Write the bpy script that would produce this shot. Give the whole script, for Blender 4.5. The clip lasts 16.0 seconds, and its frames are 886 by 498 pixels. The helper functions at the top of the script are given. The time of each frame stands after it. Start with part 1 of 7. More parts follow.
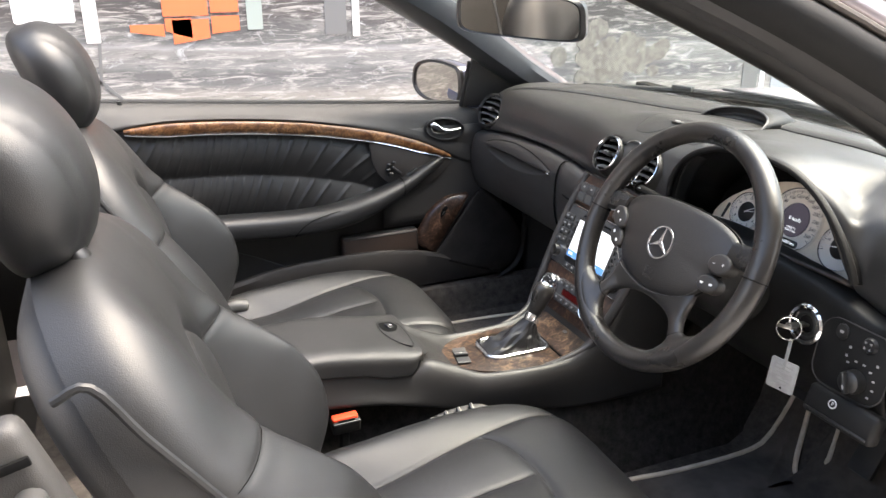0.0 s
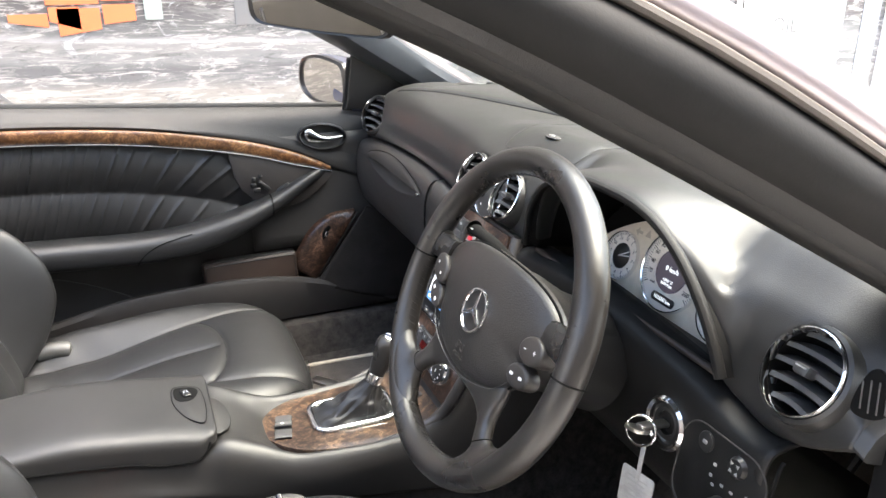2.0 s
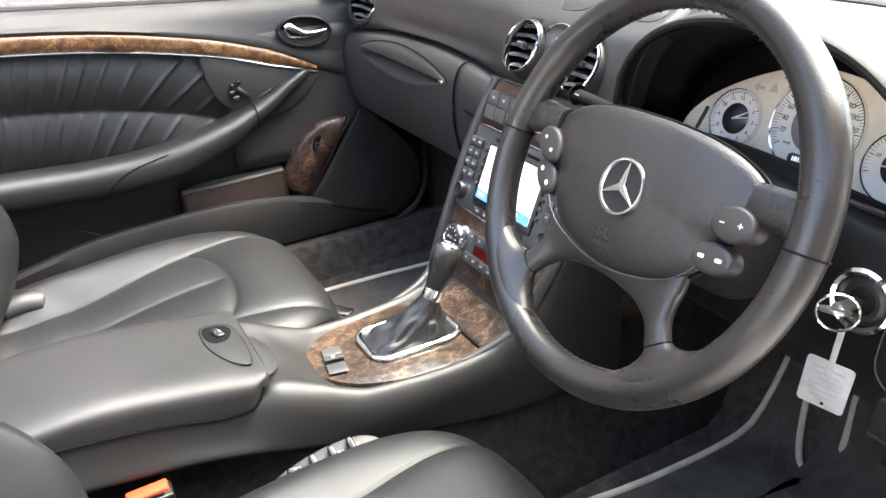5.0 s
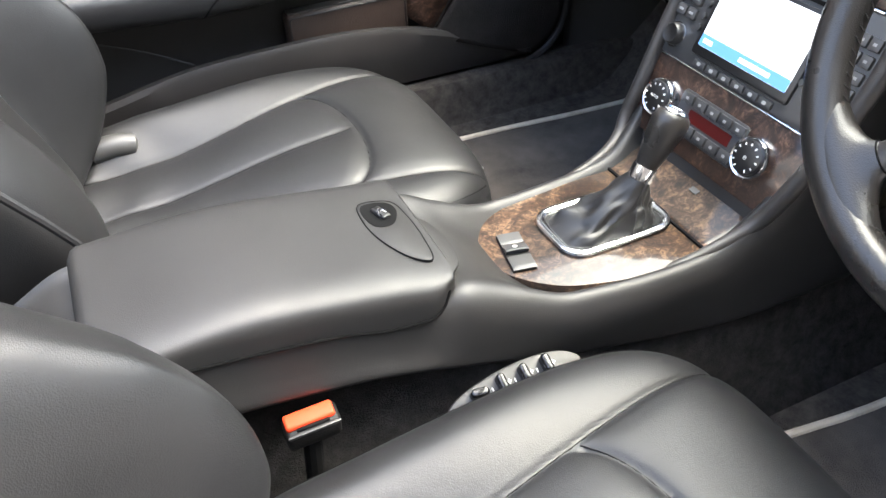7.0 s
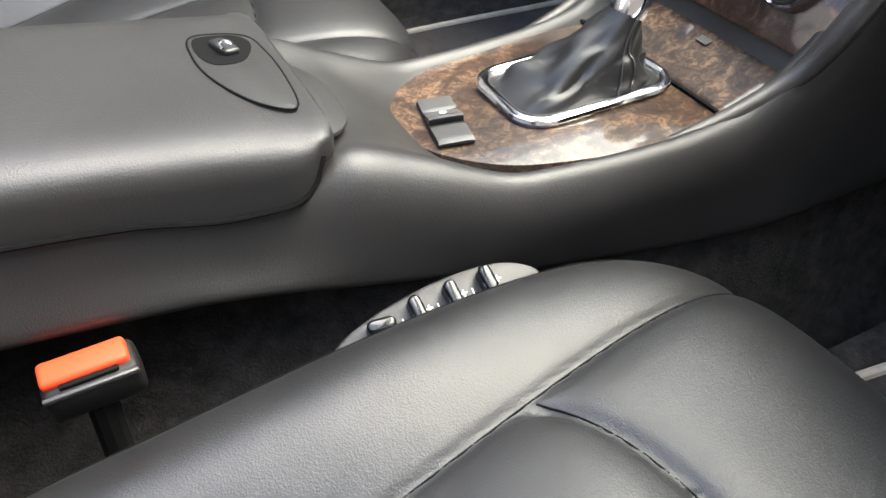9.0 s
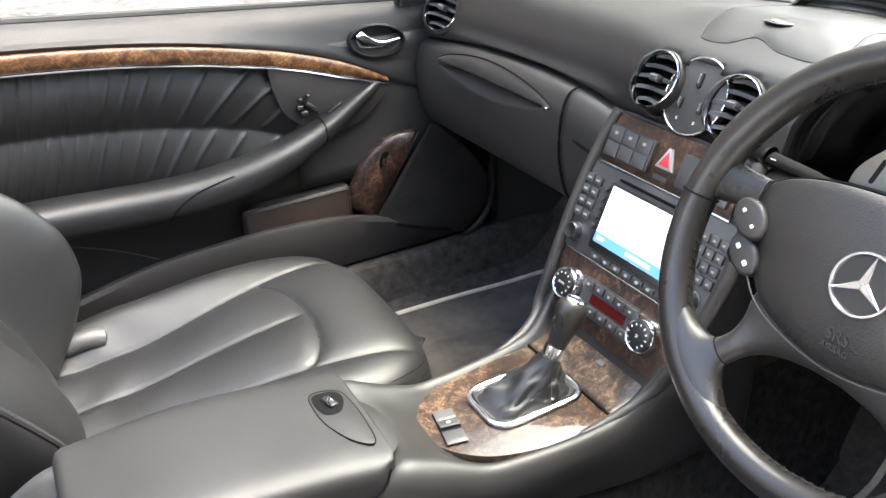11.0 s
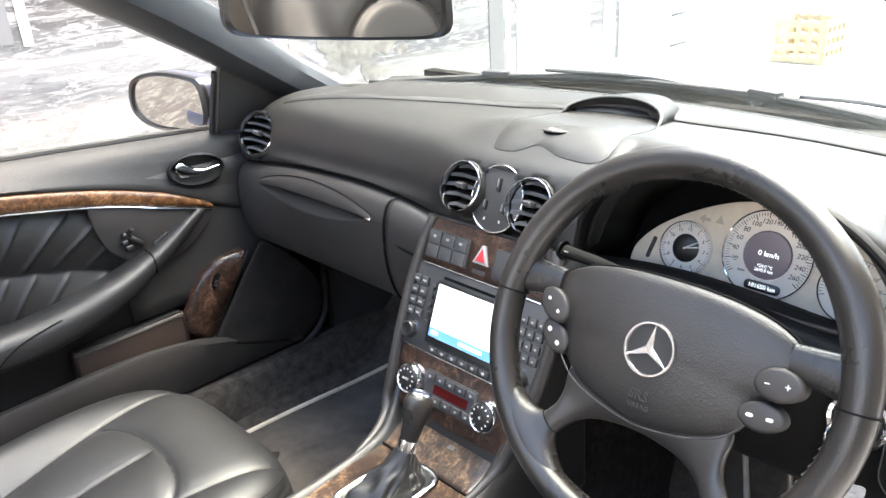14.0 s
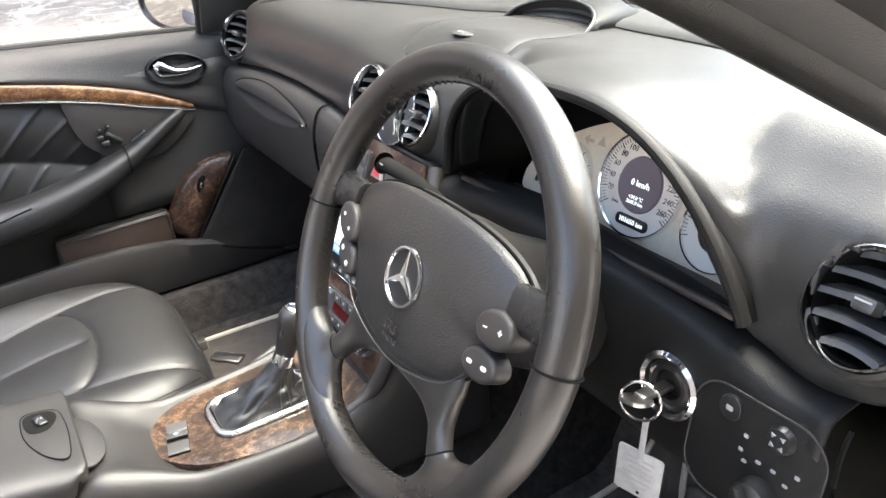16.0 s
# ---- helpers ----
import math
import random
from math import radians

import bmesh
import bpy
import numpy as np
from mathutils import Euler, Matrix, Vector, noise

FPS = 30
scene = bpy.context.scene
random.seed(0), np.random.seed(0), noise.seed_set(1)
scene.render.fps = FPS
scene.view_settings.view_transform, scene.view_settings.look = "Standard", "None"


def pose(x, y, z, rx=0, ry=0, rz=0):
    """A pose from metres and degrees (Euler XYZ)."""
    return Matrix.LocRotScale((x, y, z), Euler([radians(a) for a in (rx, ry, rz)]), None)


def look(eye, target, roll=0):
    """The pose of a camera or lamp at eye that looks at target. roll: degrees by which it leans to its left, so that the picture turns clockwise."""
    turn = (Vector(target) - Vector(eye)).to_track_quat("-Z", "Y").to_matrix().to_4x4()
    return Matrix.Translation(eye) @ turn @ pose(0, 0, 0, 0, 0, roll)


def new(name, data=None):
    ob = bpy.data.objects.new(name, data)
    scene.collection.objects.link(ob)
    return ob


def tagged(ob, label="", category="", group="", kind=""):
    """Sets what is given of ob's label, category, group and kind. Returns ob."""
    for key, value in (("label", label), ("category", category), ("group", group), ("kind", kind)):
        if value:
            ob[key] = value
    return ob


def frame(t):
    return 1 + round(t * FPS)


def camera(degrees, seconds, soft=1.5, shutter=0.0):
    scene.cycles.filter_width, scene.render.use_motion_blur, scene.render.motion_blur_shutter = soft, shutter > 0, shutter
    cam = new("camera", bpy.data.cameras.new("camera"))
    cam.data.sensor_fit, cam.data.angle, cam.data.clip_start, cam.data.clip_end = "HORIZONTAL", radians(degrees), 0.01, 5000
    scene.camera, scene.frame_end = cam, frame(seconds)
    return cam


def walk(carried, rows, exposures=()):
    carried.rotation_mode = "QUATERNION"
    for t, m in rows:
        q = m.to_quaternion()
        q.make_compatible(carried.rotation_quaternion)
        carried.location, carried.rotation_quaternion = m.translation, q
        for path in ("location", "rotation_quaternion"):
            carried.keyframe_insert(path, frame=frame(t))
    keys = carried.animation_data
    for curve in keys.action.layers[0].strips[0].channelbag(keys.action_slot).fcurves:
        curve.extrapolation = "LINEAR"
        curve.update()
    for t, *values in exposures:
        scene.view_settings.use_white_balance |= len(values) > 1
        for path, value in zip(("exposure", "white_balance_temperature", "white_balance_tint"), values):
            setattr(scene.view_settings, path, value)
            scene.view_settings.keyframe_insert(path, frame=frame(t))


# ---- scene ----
cam = camera(59.63, 16.0, soft=1.5)
PATH = [
    (0, (-0.9223, -1.2469, 1.2566), (-0.5653, -0.3812, 0.9057), -0.14),
    (0.3, (-0.8727, -1.2370, 1.2550), (-0.6179, -0.3479, 0.8749), -2.15),
    (0.5, (-0.8418, -1.2062, 1.2454), (-0.5935, -0.3235, 0.8463), -2.81),
    (1, (-0.7448, -1.0933, 1.2370), (-0.3872, -0.2245, 0.8945), 1.61),
    (1.5, (-0.6437, -1.0572, 1.2424), (-0.2452, -0.2195, 0.8689), 3.29),
    (2, (-0.5337, -1.0719, 1.2347), (-0.1814, -0.2095, 0.8713), -0.18),
    (2.5, (-0.4963, -1.0898, 1.2327), (-0.1504, -0.2319, 0.8529), -0.22),
    (3, (-0.5049, -1.0925, 1.2205), (-0.2251, -0.2155, 0.8299), 0.31),
    (3.2, (-0.5096, -1.0885, 1.2242), (-0.2687, -0.1956, 0.8437), -0.83),
    (5.3, (-0.6663, -0.7393, 1.1219), (-0.2390, 0.0206, 0.6320), -2.42),
    (5.5, (-0.6773, -0.6602, 1.1293), (-0.2831, 0.0784, 0.5823), -0.63),
    (6, (-0.7170, -0.6032, 1.1162), (-0.3502, 0.1054, 0.5134), -1.02),
    (6.5, (-0.7254, -0.6019, 1.1046), (-0.4044, 0.1064, 0.4759), -1.93),
    (7, (-0.7098, -0.5645, 1.0546), (-0.3905, 0.1417, 0.4226), -1.70),
    (7.5, (-0.5895, -0.4081, 0.8190), (-0.2595, 0.3232, 0.2221), -0.12),
    (8, (-0.5343, -0.3374, 0.7115), (-0.2091, 0.3399, 0.0516), -0.47),
    (8.2, (-0.5328, -0.3372, 0.7114), (-0.2063, 0.3338, 0.0457), -0.55),
    (10.3, (-0.7168, -0.6517, 1.1290), (-0.3480, 0.0664, 0.5388), -1.87),
    (10.5, (-0.7125, -0.6497, 1.1461), (-0.3444, 0.0992, 0.5951), -2.82),
    (11, (-0.7259, -0.6512, 1.1760), (-0.3043, 0.1170, 0.6942), -1.91),
    (11.5, (-0.7694, -0.6588, 1.1943), (-0.2126, 0.0357, 0.7386), -3.88),
    (12, (-0.7611, -0.6602, 1.2004), (-0.1527, 0.0091, 0.7739), -4.01),
    (12.5, (-0.7570, -0.6605, 1.2105), (-0.1428, 0.0117, 0.7972), -2.91),
    (13, (-0.7596, -0.6647, 1.2181), (-0.1375, 0.0091, 0.8193), -2.68),
    (13.5, (-0.7607, -0.6669, 1.2312), (-0.1349, 0.0096, 0.8429), -3.84),
    (14, (-0.7659, -0.6972, 1.2324), (-0.1380, -0.0216, 0.8460), -3.51),
    (14.5, (-0.7665, -0.7321, 1.2319), (-0.1245, -0.0742, 0.8381), -4.31),
    (15, (-0.7664, -0.7897, 1.2265), (-0.1207, -0.1480, 0.8125), -4.55),
    (15.5, (-0.6714, -0.8263, 1.2075), (-0.1012, -0.1205, 0.7870), -5.74),
    (16, (-0.4543, -0.8615, 1.1686), (-0.0108, -0.0936, 0.7064), -4.78),
]
walk(cam, [(t, look(eye, target, roll)) for t, eye, target, roll in PATH], [(0, 3.02, 6950, 8), (1, 3.2, 6950, 8), (2, 3.4, 6850, 7), (3.2, 3.62, 6800, 7), (5.3, 3.82, 6700, 6), (7, 3.56, 6600, 6), (8.2, 3.3, 6600, 5), (10.3, 3.48, 6750, 6), (12, 3.76, 6750, 6), (14, 3.66, 6750, 6), (16, 3.7, 6850, 7)])

# ---- light ----
world = bpy.data.worlds.new("sky")
scene.world = world
world.use_nodes = True
wn = world.node_tree
sky = wn.nodes.new("ShaderNodeTexSky")
sky.sky_type = "NISHITA"
sky.sun_disc = False
SUN_ELEVATION, SUN_AZIMUTH = radians(64), radians(-4)   # azimuth from +X towards +Y
sky.sun_elevation = SUN_ELEVATION
sky.sun_rotation = radians(90) - SUN_AZIMUTH
sky.air_density, sky.dust_density = 1.0, 4.6
wn.links.new(sky.outputs[0], wn.nodes["Background"].inputs[0])
wn.nodes["Background"].inputs[1].default_value = 0.15
sun = new("sun", bpy.data.lights.new("sun", "SUN"))
sun.data.energy, sun.data.angle, sun.data.color = 1.0, radians(60), (1.0, 0.97, 0.93)
sun.matrix_basis = look((0, 0, 0), (-math.cos(SUN_ELEVATION) * math.cos(SUN_AZIMUTH), -math.cos(SUN_ELEVATION) * math.sin(SUN_AZIMUTH), -math.sin(SUN_ELEVATION)))
scene.view_settings.exposure = 3.05


# ---- materials ----
class Shade:
    """A Principled material with the few nodes used again and again."""

    def __init__(self, name, base=(0.5, 0.5, 0.5), rough=0.5, metal=0.0, coat=0.0, specular=0.5, sheen=0.0):
        self.m = bpy.data.materials.new(name)
        self.m.use_nodes = True
        self.t = self.m.node_tree
        self.b = self.t.nodes["Principled BSDF"]
        for key, value in (("Base Color", (*base, 1)), ("Roughness", rough), ("Metallic", metal), ("Coat Weight", coat),
                           ("Specular IOR Level", specular), ("Sheen Weight", sheen), ("Coat Roughness", 0.05)):
            self.b.inputs[key].default_value = value
        self.co = None

    def coords(self, stretch=(1, 1, 1)):
        c = self.t.nodes.new("ShaderNodeTexCoord")
        mp = self.t.nodes.new("ShaderNodeMapping")
        mp.inputs["Scale"].default_value = stretch
        self.t.links.new(c.outputs["Object"], mp.inputs[0])
        return mp.outputs[0]

    def noise(self, scale, detail=4, rough=0.6, stretch=(1, 1, 1), warp=0.0):
        n = self.t.nodes.new("ShaderNodeTexNoise")
        n.inputs["Scale"].default_value = scale
        n.inputs["Detail"].default_value = detail
        n.inputs["Roughness"].default_value = rough
        n.inputs["Distortion"].default_value = warp
        self.t.links.new(self.coords(stretch), n.inputs["Vector"])
        return n.outputs["Fac"]

    def cells(self, scale, feature="F1", stretch=(1, 1, 1)):
        n = self.t.nodes.new("ShaderNodeTexVoronoi")
        n.feature = feature
        n.inputs["Scale"].default_value = scale
        self.t.links.new(self.coords(stretch), n.inputs["Vector"])
        return n.outputs["Distance"]

    def ramp(self, fac, stops):
        r = self.t.nodes.new("ShaderNodeValToRGB")
        e = r.color_ramp.elements
        while len(e) < len(stops):
            e.new(0.5)
        for el, (p, c) in zip(e, stops):
            el.position, el.color = p, (*c, 1)
        self.t.links.new(fac, r.inputs[0])
        return r.outputs[0]

    def mix(self, fac, a, b, kind="MIX"):
        n = self.t.nodes.new("ShaderNodeMix")
        n.data_type, n.blend_type = "RGBA", kind
        for sock, val in ((n.inputs[0], fac), (n.inputs[6], a), (n.inputs[7], b)):
            if hasattr(val, "links"):
                self.t.links.new(val, sock)
            else:
                sock.default_value = val if isinstance(val, float) else (*val, 1)
        return n.outputs[2]

    def colour(self, sock):
        self.t.links.new(sock, self.b.inputs["Base Color"])
        return self

    def roughness(self, fac, lo, hi):
        n = self.t.nodes.new("ShaderNodeMapRange")
        n.inputs["To Min"].default_value, n.inputs["To Max"].default_value = lo, hi
        self.t.links.new(fac, n.inputs[0])
        self.t.links.new(n.outputs[0], self.b.inputs["Roughness"])
        return self

    def bump(self, fac, strength, depth):
        n = self.t.nodes.new("ShaderNodeBump")
        n.inputs["Strength"].default_value, n.inputs["Distance"].default_value = strength, depth
        self.t.links.new(fac, n.inputs["Height"])
        old = self.b.inputs["Normal"].links
        if old:
            self.t.links.new(old[0].from_socket, n.inputs["Normal"])
        self.t.links.new(n.outputs[0], self.b.inputs["Normal"])
        return self

    def glow(self, colour, strength):
        self.b.inputs["Emission Color"].default_value = (*colour, 1)
        self.b.inputs["Emission Strength"].default_value = strength
        return self


def leather(name, a, b, rough=(0.32, 0.46), grain=520, relief=0.55, crease=1.0):
    s = Shade(name, a, 0.4, specular=0.5)
    s.colour(s.ramp(s.noise(9, 5), [(0.3, a), (0.7, b)]))
    s.roughness(s.noise(14, 6), *rough)
    s.bump(s.cells(grain), relief, 0.0007)
    s.bump(s.cells(grain * 0.55), relief * 0.35, 0.0007)
    s.bump(s.noise(38, 5, 0.65, warp=2.2), 0.05 * crease, 0.003)
    return s.bump(s.noise(13, 3, 0.5, warp=0.8), 0.12 * crease, 0.005).m


def vinyl(name, a, b, rough=(0.42, 0.55), grain=900, depth=0.0004):
    s = Shade(name, a, 0.5)
    s.colour(s.ramp(s.noise(6, 5), [(0.3, a), (0.7, b)]))
    s.roughness(s.noise(11, 5), *rough)
    s.bump(s.noise(grain * 0.3, 3, 0.6), 0.06, 0.0006)
    return s.bump(s.cells(grain), 0.4, depth).m


LEATHER = leather("black_seat_leather", (0.0085, 0.0088, 0.0093), (0.015, 0.0152, 0.0157), (0.4, 0.5), 950, 0.2)
LEATHER_DOOR = leather("black_door_leather", (0.009, 0.0088, 0.0086), (0.017, 0.0165, 0.016), (0.34, 0.46), 700, 0.5)
LEATHER_WHEEL = leather("wheel_leather", (0.016, 0.0148, 0.0135), (0.025, 0.0228, 0.0205), (0.25, 0.31), 1000, 0.2, 0.12)
COVER = leather("airbag_cover_vinyl", (0.019, 0.0172, 0.0155), (0.028, 0.0255, 0.023), (0.3, 0.42), 640, 0.32)
TRIM_SATIN = leather("spoke_trim_vinyl", (0.019, 0.0172, 0.0155), (0.028, 0.0255, 0.023), (0.28, 0.36), 900, 0.15, 0.2)
LEATHER_BROWN = leather("brown_case_leather", (0.026, 0.0175, 0.0135), (0.046, 0.031, 0.024), (0.4, 0.5), 520, 0.5)
VINYL = vinyl("dash_vinyl", (0.016, 0.0158, 0.015), (0.024, 0.0235, 0.022), (0.34, 0.43))
VINYL_LOW = vinyl("lower_dash_vinyl", (0.025, 0.0228, 0.0213), (0.036, 0.033, 0.0308), (0.38, 0.48))
VINYL_DOOR = leather("door_vinyl", (0.017, 0.0165, 0.016), (0.026, 0.025, 0.024), (0.54, 0.64), 640, 0.5)
VINYL_DARK = vinyl("black_vinyl", (0.024, 0.0228, 0.0215), (0.036, 0.0342, 0.0325), (0.5, 0.62))
PILLAR = vinyl("grey_pillar_trim", (0.028, 0.031, 0.036), (0.042, 0.046, 0.052), (0.38, 0.48), 1200, 0.0002)
PLASTIC = vinyl("black_plastic", (0.01, 0.01, 0.01), (0.016, 0.016, 0.016), (0.28, 0.4), 1500, 0.0001)
PLASTIC_GREY = vinyl("charcoal_plastic", (0.036, 0.036, 0.036), (0.052, 0.051, 0.05), (0.35, 0.45), 1500, 0.0001)
POD = vinyl("warm_grey_buttons", (0.026, 0.023, 0.0205), (0.036, 0.032, 0.0285), (0.4, 0.5), 1500, 0.0001)
BRONZE = vinyl("faded_bronze_seal", (0.055, 0.045, 0.036), (0.07, 0.058, 0.047), (0.5, 0.62))
GAP = Shade("black_gap_trim", (0.006, 0.006, 0.006), 0.9, specular=0.1).m
s = Shade("weather_strip", (0.006, 0.006, 0.006), 0.7, specular=0.2)
s.colour(s.ramp(s.noise(10, 5), [(0.3, (0.005, 0.005, 0.005)), (0.7, (0.009, 0.0088, 0.0085))]))
WEATHER = s.bump(s.noise(300, 3), 0.2, 0.0006).m
RUBBER = vinyl("seal_rubber", (0.012, 0.012, 0.012), (0.02, 0.02, 0.02), (0.6, 0.75))
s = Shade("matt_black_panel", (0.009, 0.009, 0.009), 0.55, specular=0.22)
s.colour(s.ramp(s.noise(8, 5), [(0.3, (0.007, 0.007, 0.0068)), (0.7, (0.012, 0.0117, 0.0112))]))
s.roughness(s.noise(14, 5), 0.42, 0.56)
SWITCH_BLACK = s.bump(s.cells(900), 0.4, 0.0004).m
CONSOLE = leather("console_vinyl", (0.013, 0.0128, 0.0125), (0.02, 0.0196, 0.019), (0.42, 0.52), 1000, 0.16, 0.4)
HOLLOW = Shade("dark_recess", (0.006, 0.006, 0.006), 0.8, specular=0.05).m
s = Shade("speaker_cloth", (0.01, 0.009, 0.0085), 0.9, specular=0.12)
s.colour(s.ramp(s.noise(20, 5), [(0.3, (0.018, 0.0162, 0.015)), (0.7, (0.03, 0.027, 0.025))]))
MESH = s.bump(s.cells(420), 0.7, 0.001).m

s = Shade("black_carpet", (0.01, 0.01, 0.01), 1.0, specular=0.0)
s.colour(s.ramp(s.noise(60, 6, 0.7), [(0.3, (0.017, 0.0162, 0.0155)), (0.75, (0.055, 0.0515, 0.048))]))
CARPET = s.bump(s.noise(420, 3, 0.7), 0.9, 0.004).m
# the black carpet again, lightened in colour for light missing under the dashboard
s = Shade("lit_footwell_carpet", (0.05, 0.045, 0.04), 1.0, specular=0.0)
s.colour(s.ramp(s.noise(45, 6, 0.7), [(0.3, (0.036, 0.0315, 0.0285)), (0.75, (0.105, 0.093, 0.083))]))
CARPET_LIT = s.bump(s.noise(420, 3, 0.7), 0.9, 0.004).m
s = Shade("floor_mat_velour", (0.02, 0.018, 0.017), 1.0, sheen=0.06, specular=0.1)
s.colour(s.ramp(s.noise(14, 6, 0.65), [(0.3, (0.036, 0.031, 0.027)), (0.7, (0.095, 0.082, 0.071))]))
MAT = s.bump(s.noise(500, 3, 0.7), 0.8, 0.003).m
s = Shade("beige_piping", (0.42, 0.36, 0.28), 0.7)
s.colour(s.ramp(s.noise(40, 4), [(0.3, (0.4, 0.34, 0.26)), (0.7, (0.58, 0.51, 0.41))]))
PIPING = s.bump(s.noise(300, 2), 0.5, 0.001).m


def burl(name, dark, mid, light, balance):
    s = Shade(name, mid, 0.45, coat=0.5, specular=0.2)
    grain = s.noise(30, 7, 0.66, warp=1.6)
    knots = s.noise(85, 6, 0.62, warp=2.4)
    cloud = s.noise(9, 4, 0.5, warp=1.0)
    col = s.ramp(grain, [(balance - 0.12, dark), (balance, mid), (balance + 0.13, light)])
    col = s.mix(s.ramp(cloud, [(0.38, (0.8, 0.8, 0.8)), (0.62, (0, 0, 0))]), col, s.mix(0.6, col, dark))
    s.colour(s.mix(s.ramp(knots, [(0.44, (0, 0, 0)), (0.58, (1, 1, 1))]), s.mix(0.7, col, dark), col))
    return s.m


WOOD = burl("burl_walnut", (0.01, 0.007, 0.006), (0.068, 0.038, 0.022), (0.17, 0.105, 0.062), 0.48)
WOOD_DOOR = burl("door_burl_walnut", (0.045, 0.018, 0.007), (0.17, 0.075, 0.028), (0.29, 0.145, 0.064), 0.47)
WOOD_DARK = burl("dark_burl_walnut", (0.018, 0.0095, 0.0065), (0.07, 0.036, 0.022), (0.165, 0.09, 0.055), 0.52)

CHROME = Shade("chrome", (0.82, 0.82, 0.83), 0.1, 1.0).m
SATIN = Shade("satin_silver", (0.62, 0.62, 0.61), 0.32, 1.0).m
STEEL = Shade("worn_steel", (0.55, 0.53, 0.5), 0.28, 1.0).m
MIRROR = Shade("mirror_glass", (0.6, 0.58, 0.55), 0.02, 1.0).m
s = Shade("silver_paint", (0.38, 0.335, 0.345), 0.3, 0.65, coat=1.0)
PAINT = s.bump(s.noise(900, 2), 0.05, 0.0003).m
s = Shade("dusk_blue_paint", (0.11, 0.12, 0.17), 0.3, 0.5, coat=1.0)
PAINT_DARK = s.bump(s.noise(900, 2), 0.05, 0.0003).m
s = Shade("gauge_face", (0.58, 0.56, 0.52), 0.45)
GAUGE = s.colour(s.ramp(s.noise(60, 3), [(0.35, (0.68, 0.6, 0.48)), (0.65, (0.76, 0.675, 0.55))])).m
FAINT = Shade("faint_sign_print", (0.5, 0.44, 0.35), 0.5).m
DIAL = Shade("dial_print_white", (0.82, 0.77, 0.7), 0.5).m
INK = Shade("dial_ink", (0.02, 0.02, 0.022), 0.5).m
PRINT = Shade("white_print", (0.75, 0.75, 0.73), 0.5).m
PRINT_DIM = Shade("grey_print", (0.3, 0.3, 0.29), 0.5).m
LCD = Shade("display_violet", (0.05, 0.05, 0.075), 0.2).glow((0.16, 0.13, 0.17), 0.03).m
LCD_TEXT = Shade("display_text", (0.8, 0.85, 0.9), 0.4).glow((0.8, 0.88, 1.0), 0.14).m
SCREEN = Shade("lit_screen_white", (0.7, 0.72, 0.75), 0.2).glow((0.9, 0.95, 1.0), 0.16).m
SCREEN_BLUE = Shade("lit_screen_blue", (0.1, 0.25, 0.6), 0.2).glow((0.12, 0.32, 0.75), 0.09).m
LED_RED = Shade("climate_red_display", (0.05, 0.004, 0.004), 0.2).glow((0.5, 0.02, 0.02), 0.004).m
LAMP_RED = Shade("lit_gate_letter", (0.8, 0.1, 0.03), 0.3).glow((1.0, 0.15, 0.04), 0.2).m
HAZARD = Shade("hazard_red", (0.55, 0.04, 0.05), 0.3).m
HINGE_GREY = vinyl("hinge_grey", (0.045, 0.045, 0.043), (0.065, 0.064, 0.062), (0.4, 0.5), 1200, 0.0002)
GLOSS_BLACK = Shade("gloss_black", (0.006, 0.006, 0.006), 0.16).m
BUCKLE = Shade("buckle_red", (0.8, 0.06, 0.02), 0.5, specular=0.2).m
s = Shade("tag_paper", (0.5, 0.5, 0.48), 0.45)
TAG = s.colour(s.ramp(s.noise(90, 3), [(0.3, (0.28, 0.28, 0.27)), (0.7, (0.38, 0.38, 0.365))])).m
WEBBING = vinyl("belt_webbing", (0.16, 0.15, 0.14), (0.22, 0.21, 0.19), (0.6, 0.75))


def glass_material(name, tint, gloss):
    m = bpy.data.materials.new(name)
    m.use_nodes = True
    t = m.node_tree
    t.nodes.remove(t.nodes["Principled BSDF"])
    clear, shine, blend, edge, power = (t.nodes.new("ShaderNode" + k) for k in ("BsdfTransparent", "BsdfGlossy", "MixShader", "LayerWeight", "Math"))
    clear.inputs[0].default_value = (*tint, 1)
    shine.inputs["Roughness"].default_value = 0.01
    shine.inputs[0].default_value = (gloss, gloss, gloss, 1)
    power.operation = "MULTIPLY_ADD"
    power.inputs[1].default_value, power.inputs[2].default_value = 0.35, 0.03
    edge.inputs[0].default_value = 0.12
    t.links.new(edge.outputs["Facing"], power.inputs[0])
    t.links.new(power.outputs[0], blend.inputs[0])
    t.links.new(clear.outputs[0], blend.inputs[1])
    t.links.new(shine.outputs[0], blend.inputs[2])
    t.links.new(blend.outputs[0], t.nodes["Material Output"].inputs[0])
    return m


GLASS = glass_material("windscreen_glass", (0.93, 0.96, 0.95), 0.8)


# ---- mesh helpers ----
def thing(name, at, label, category, group="", kind=""):
    ob = new(name)
    ob.empty_display_size = 0.05
    ob.matrix_basis = Matrix.Translation(at)
    return tagged(ob, label, category, group, kind)


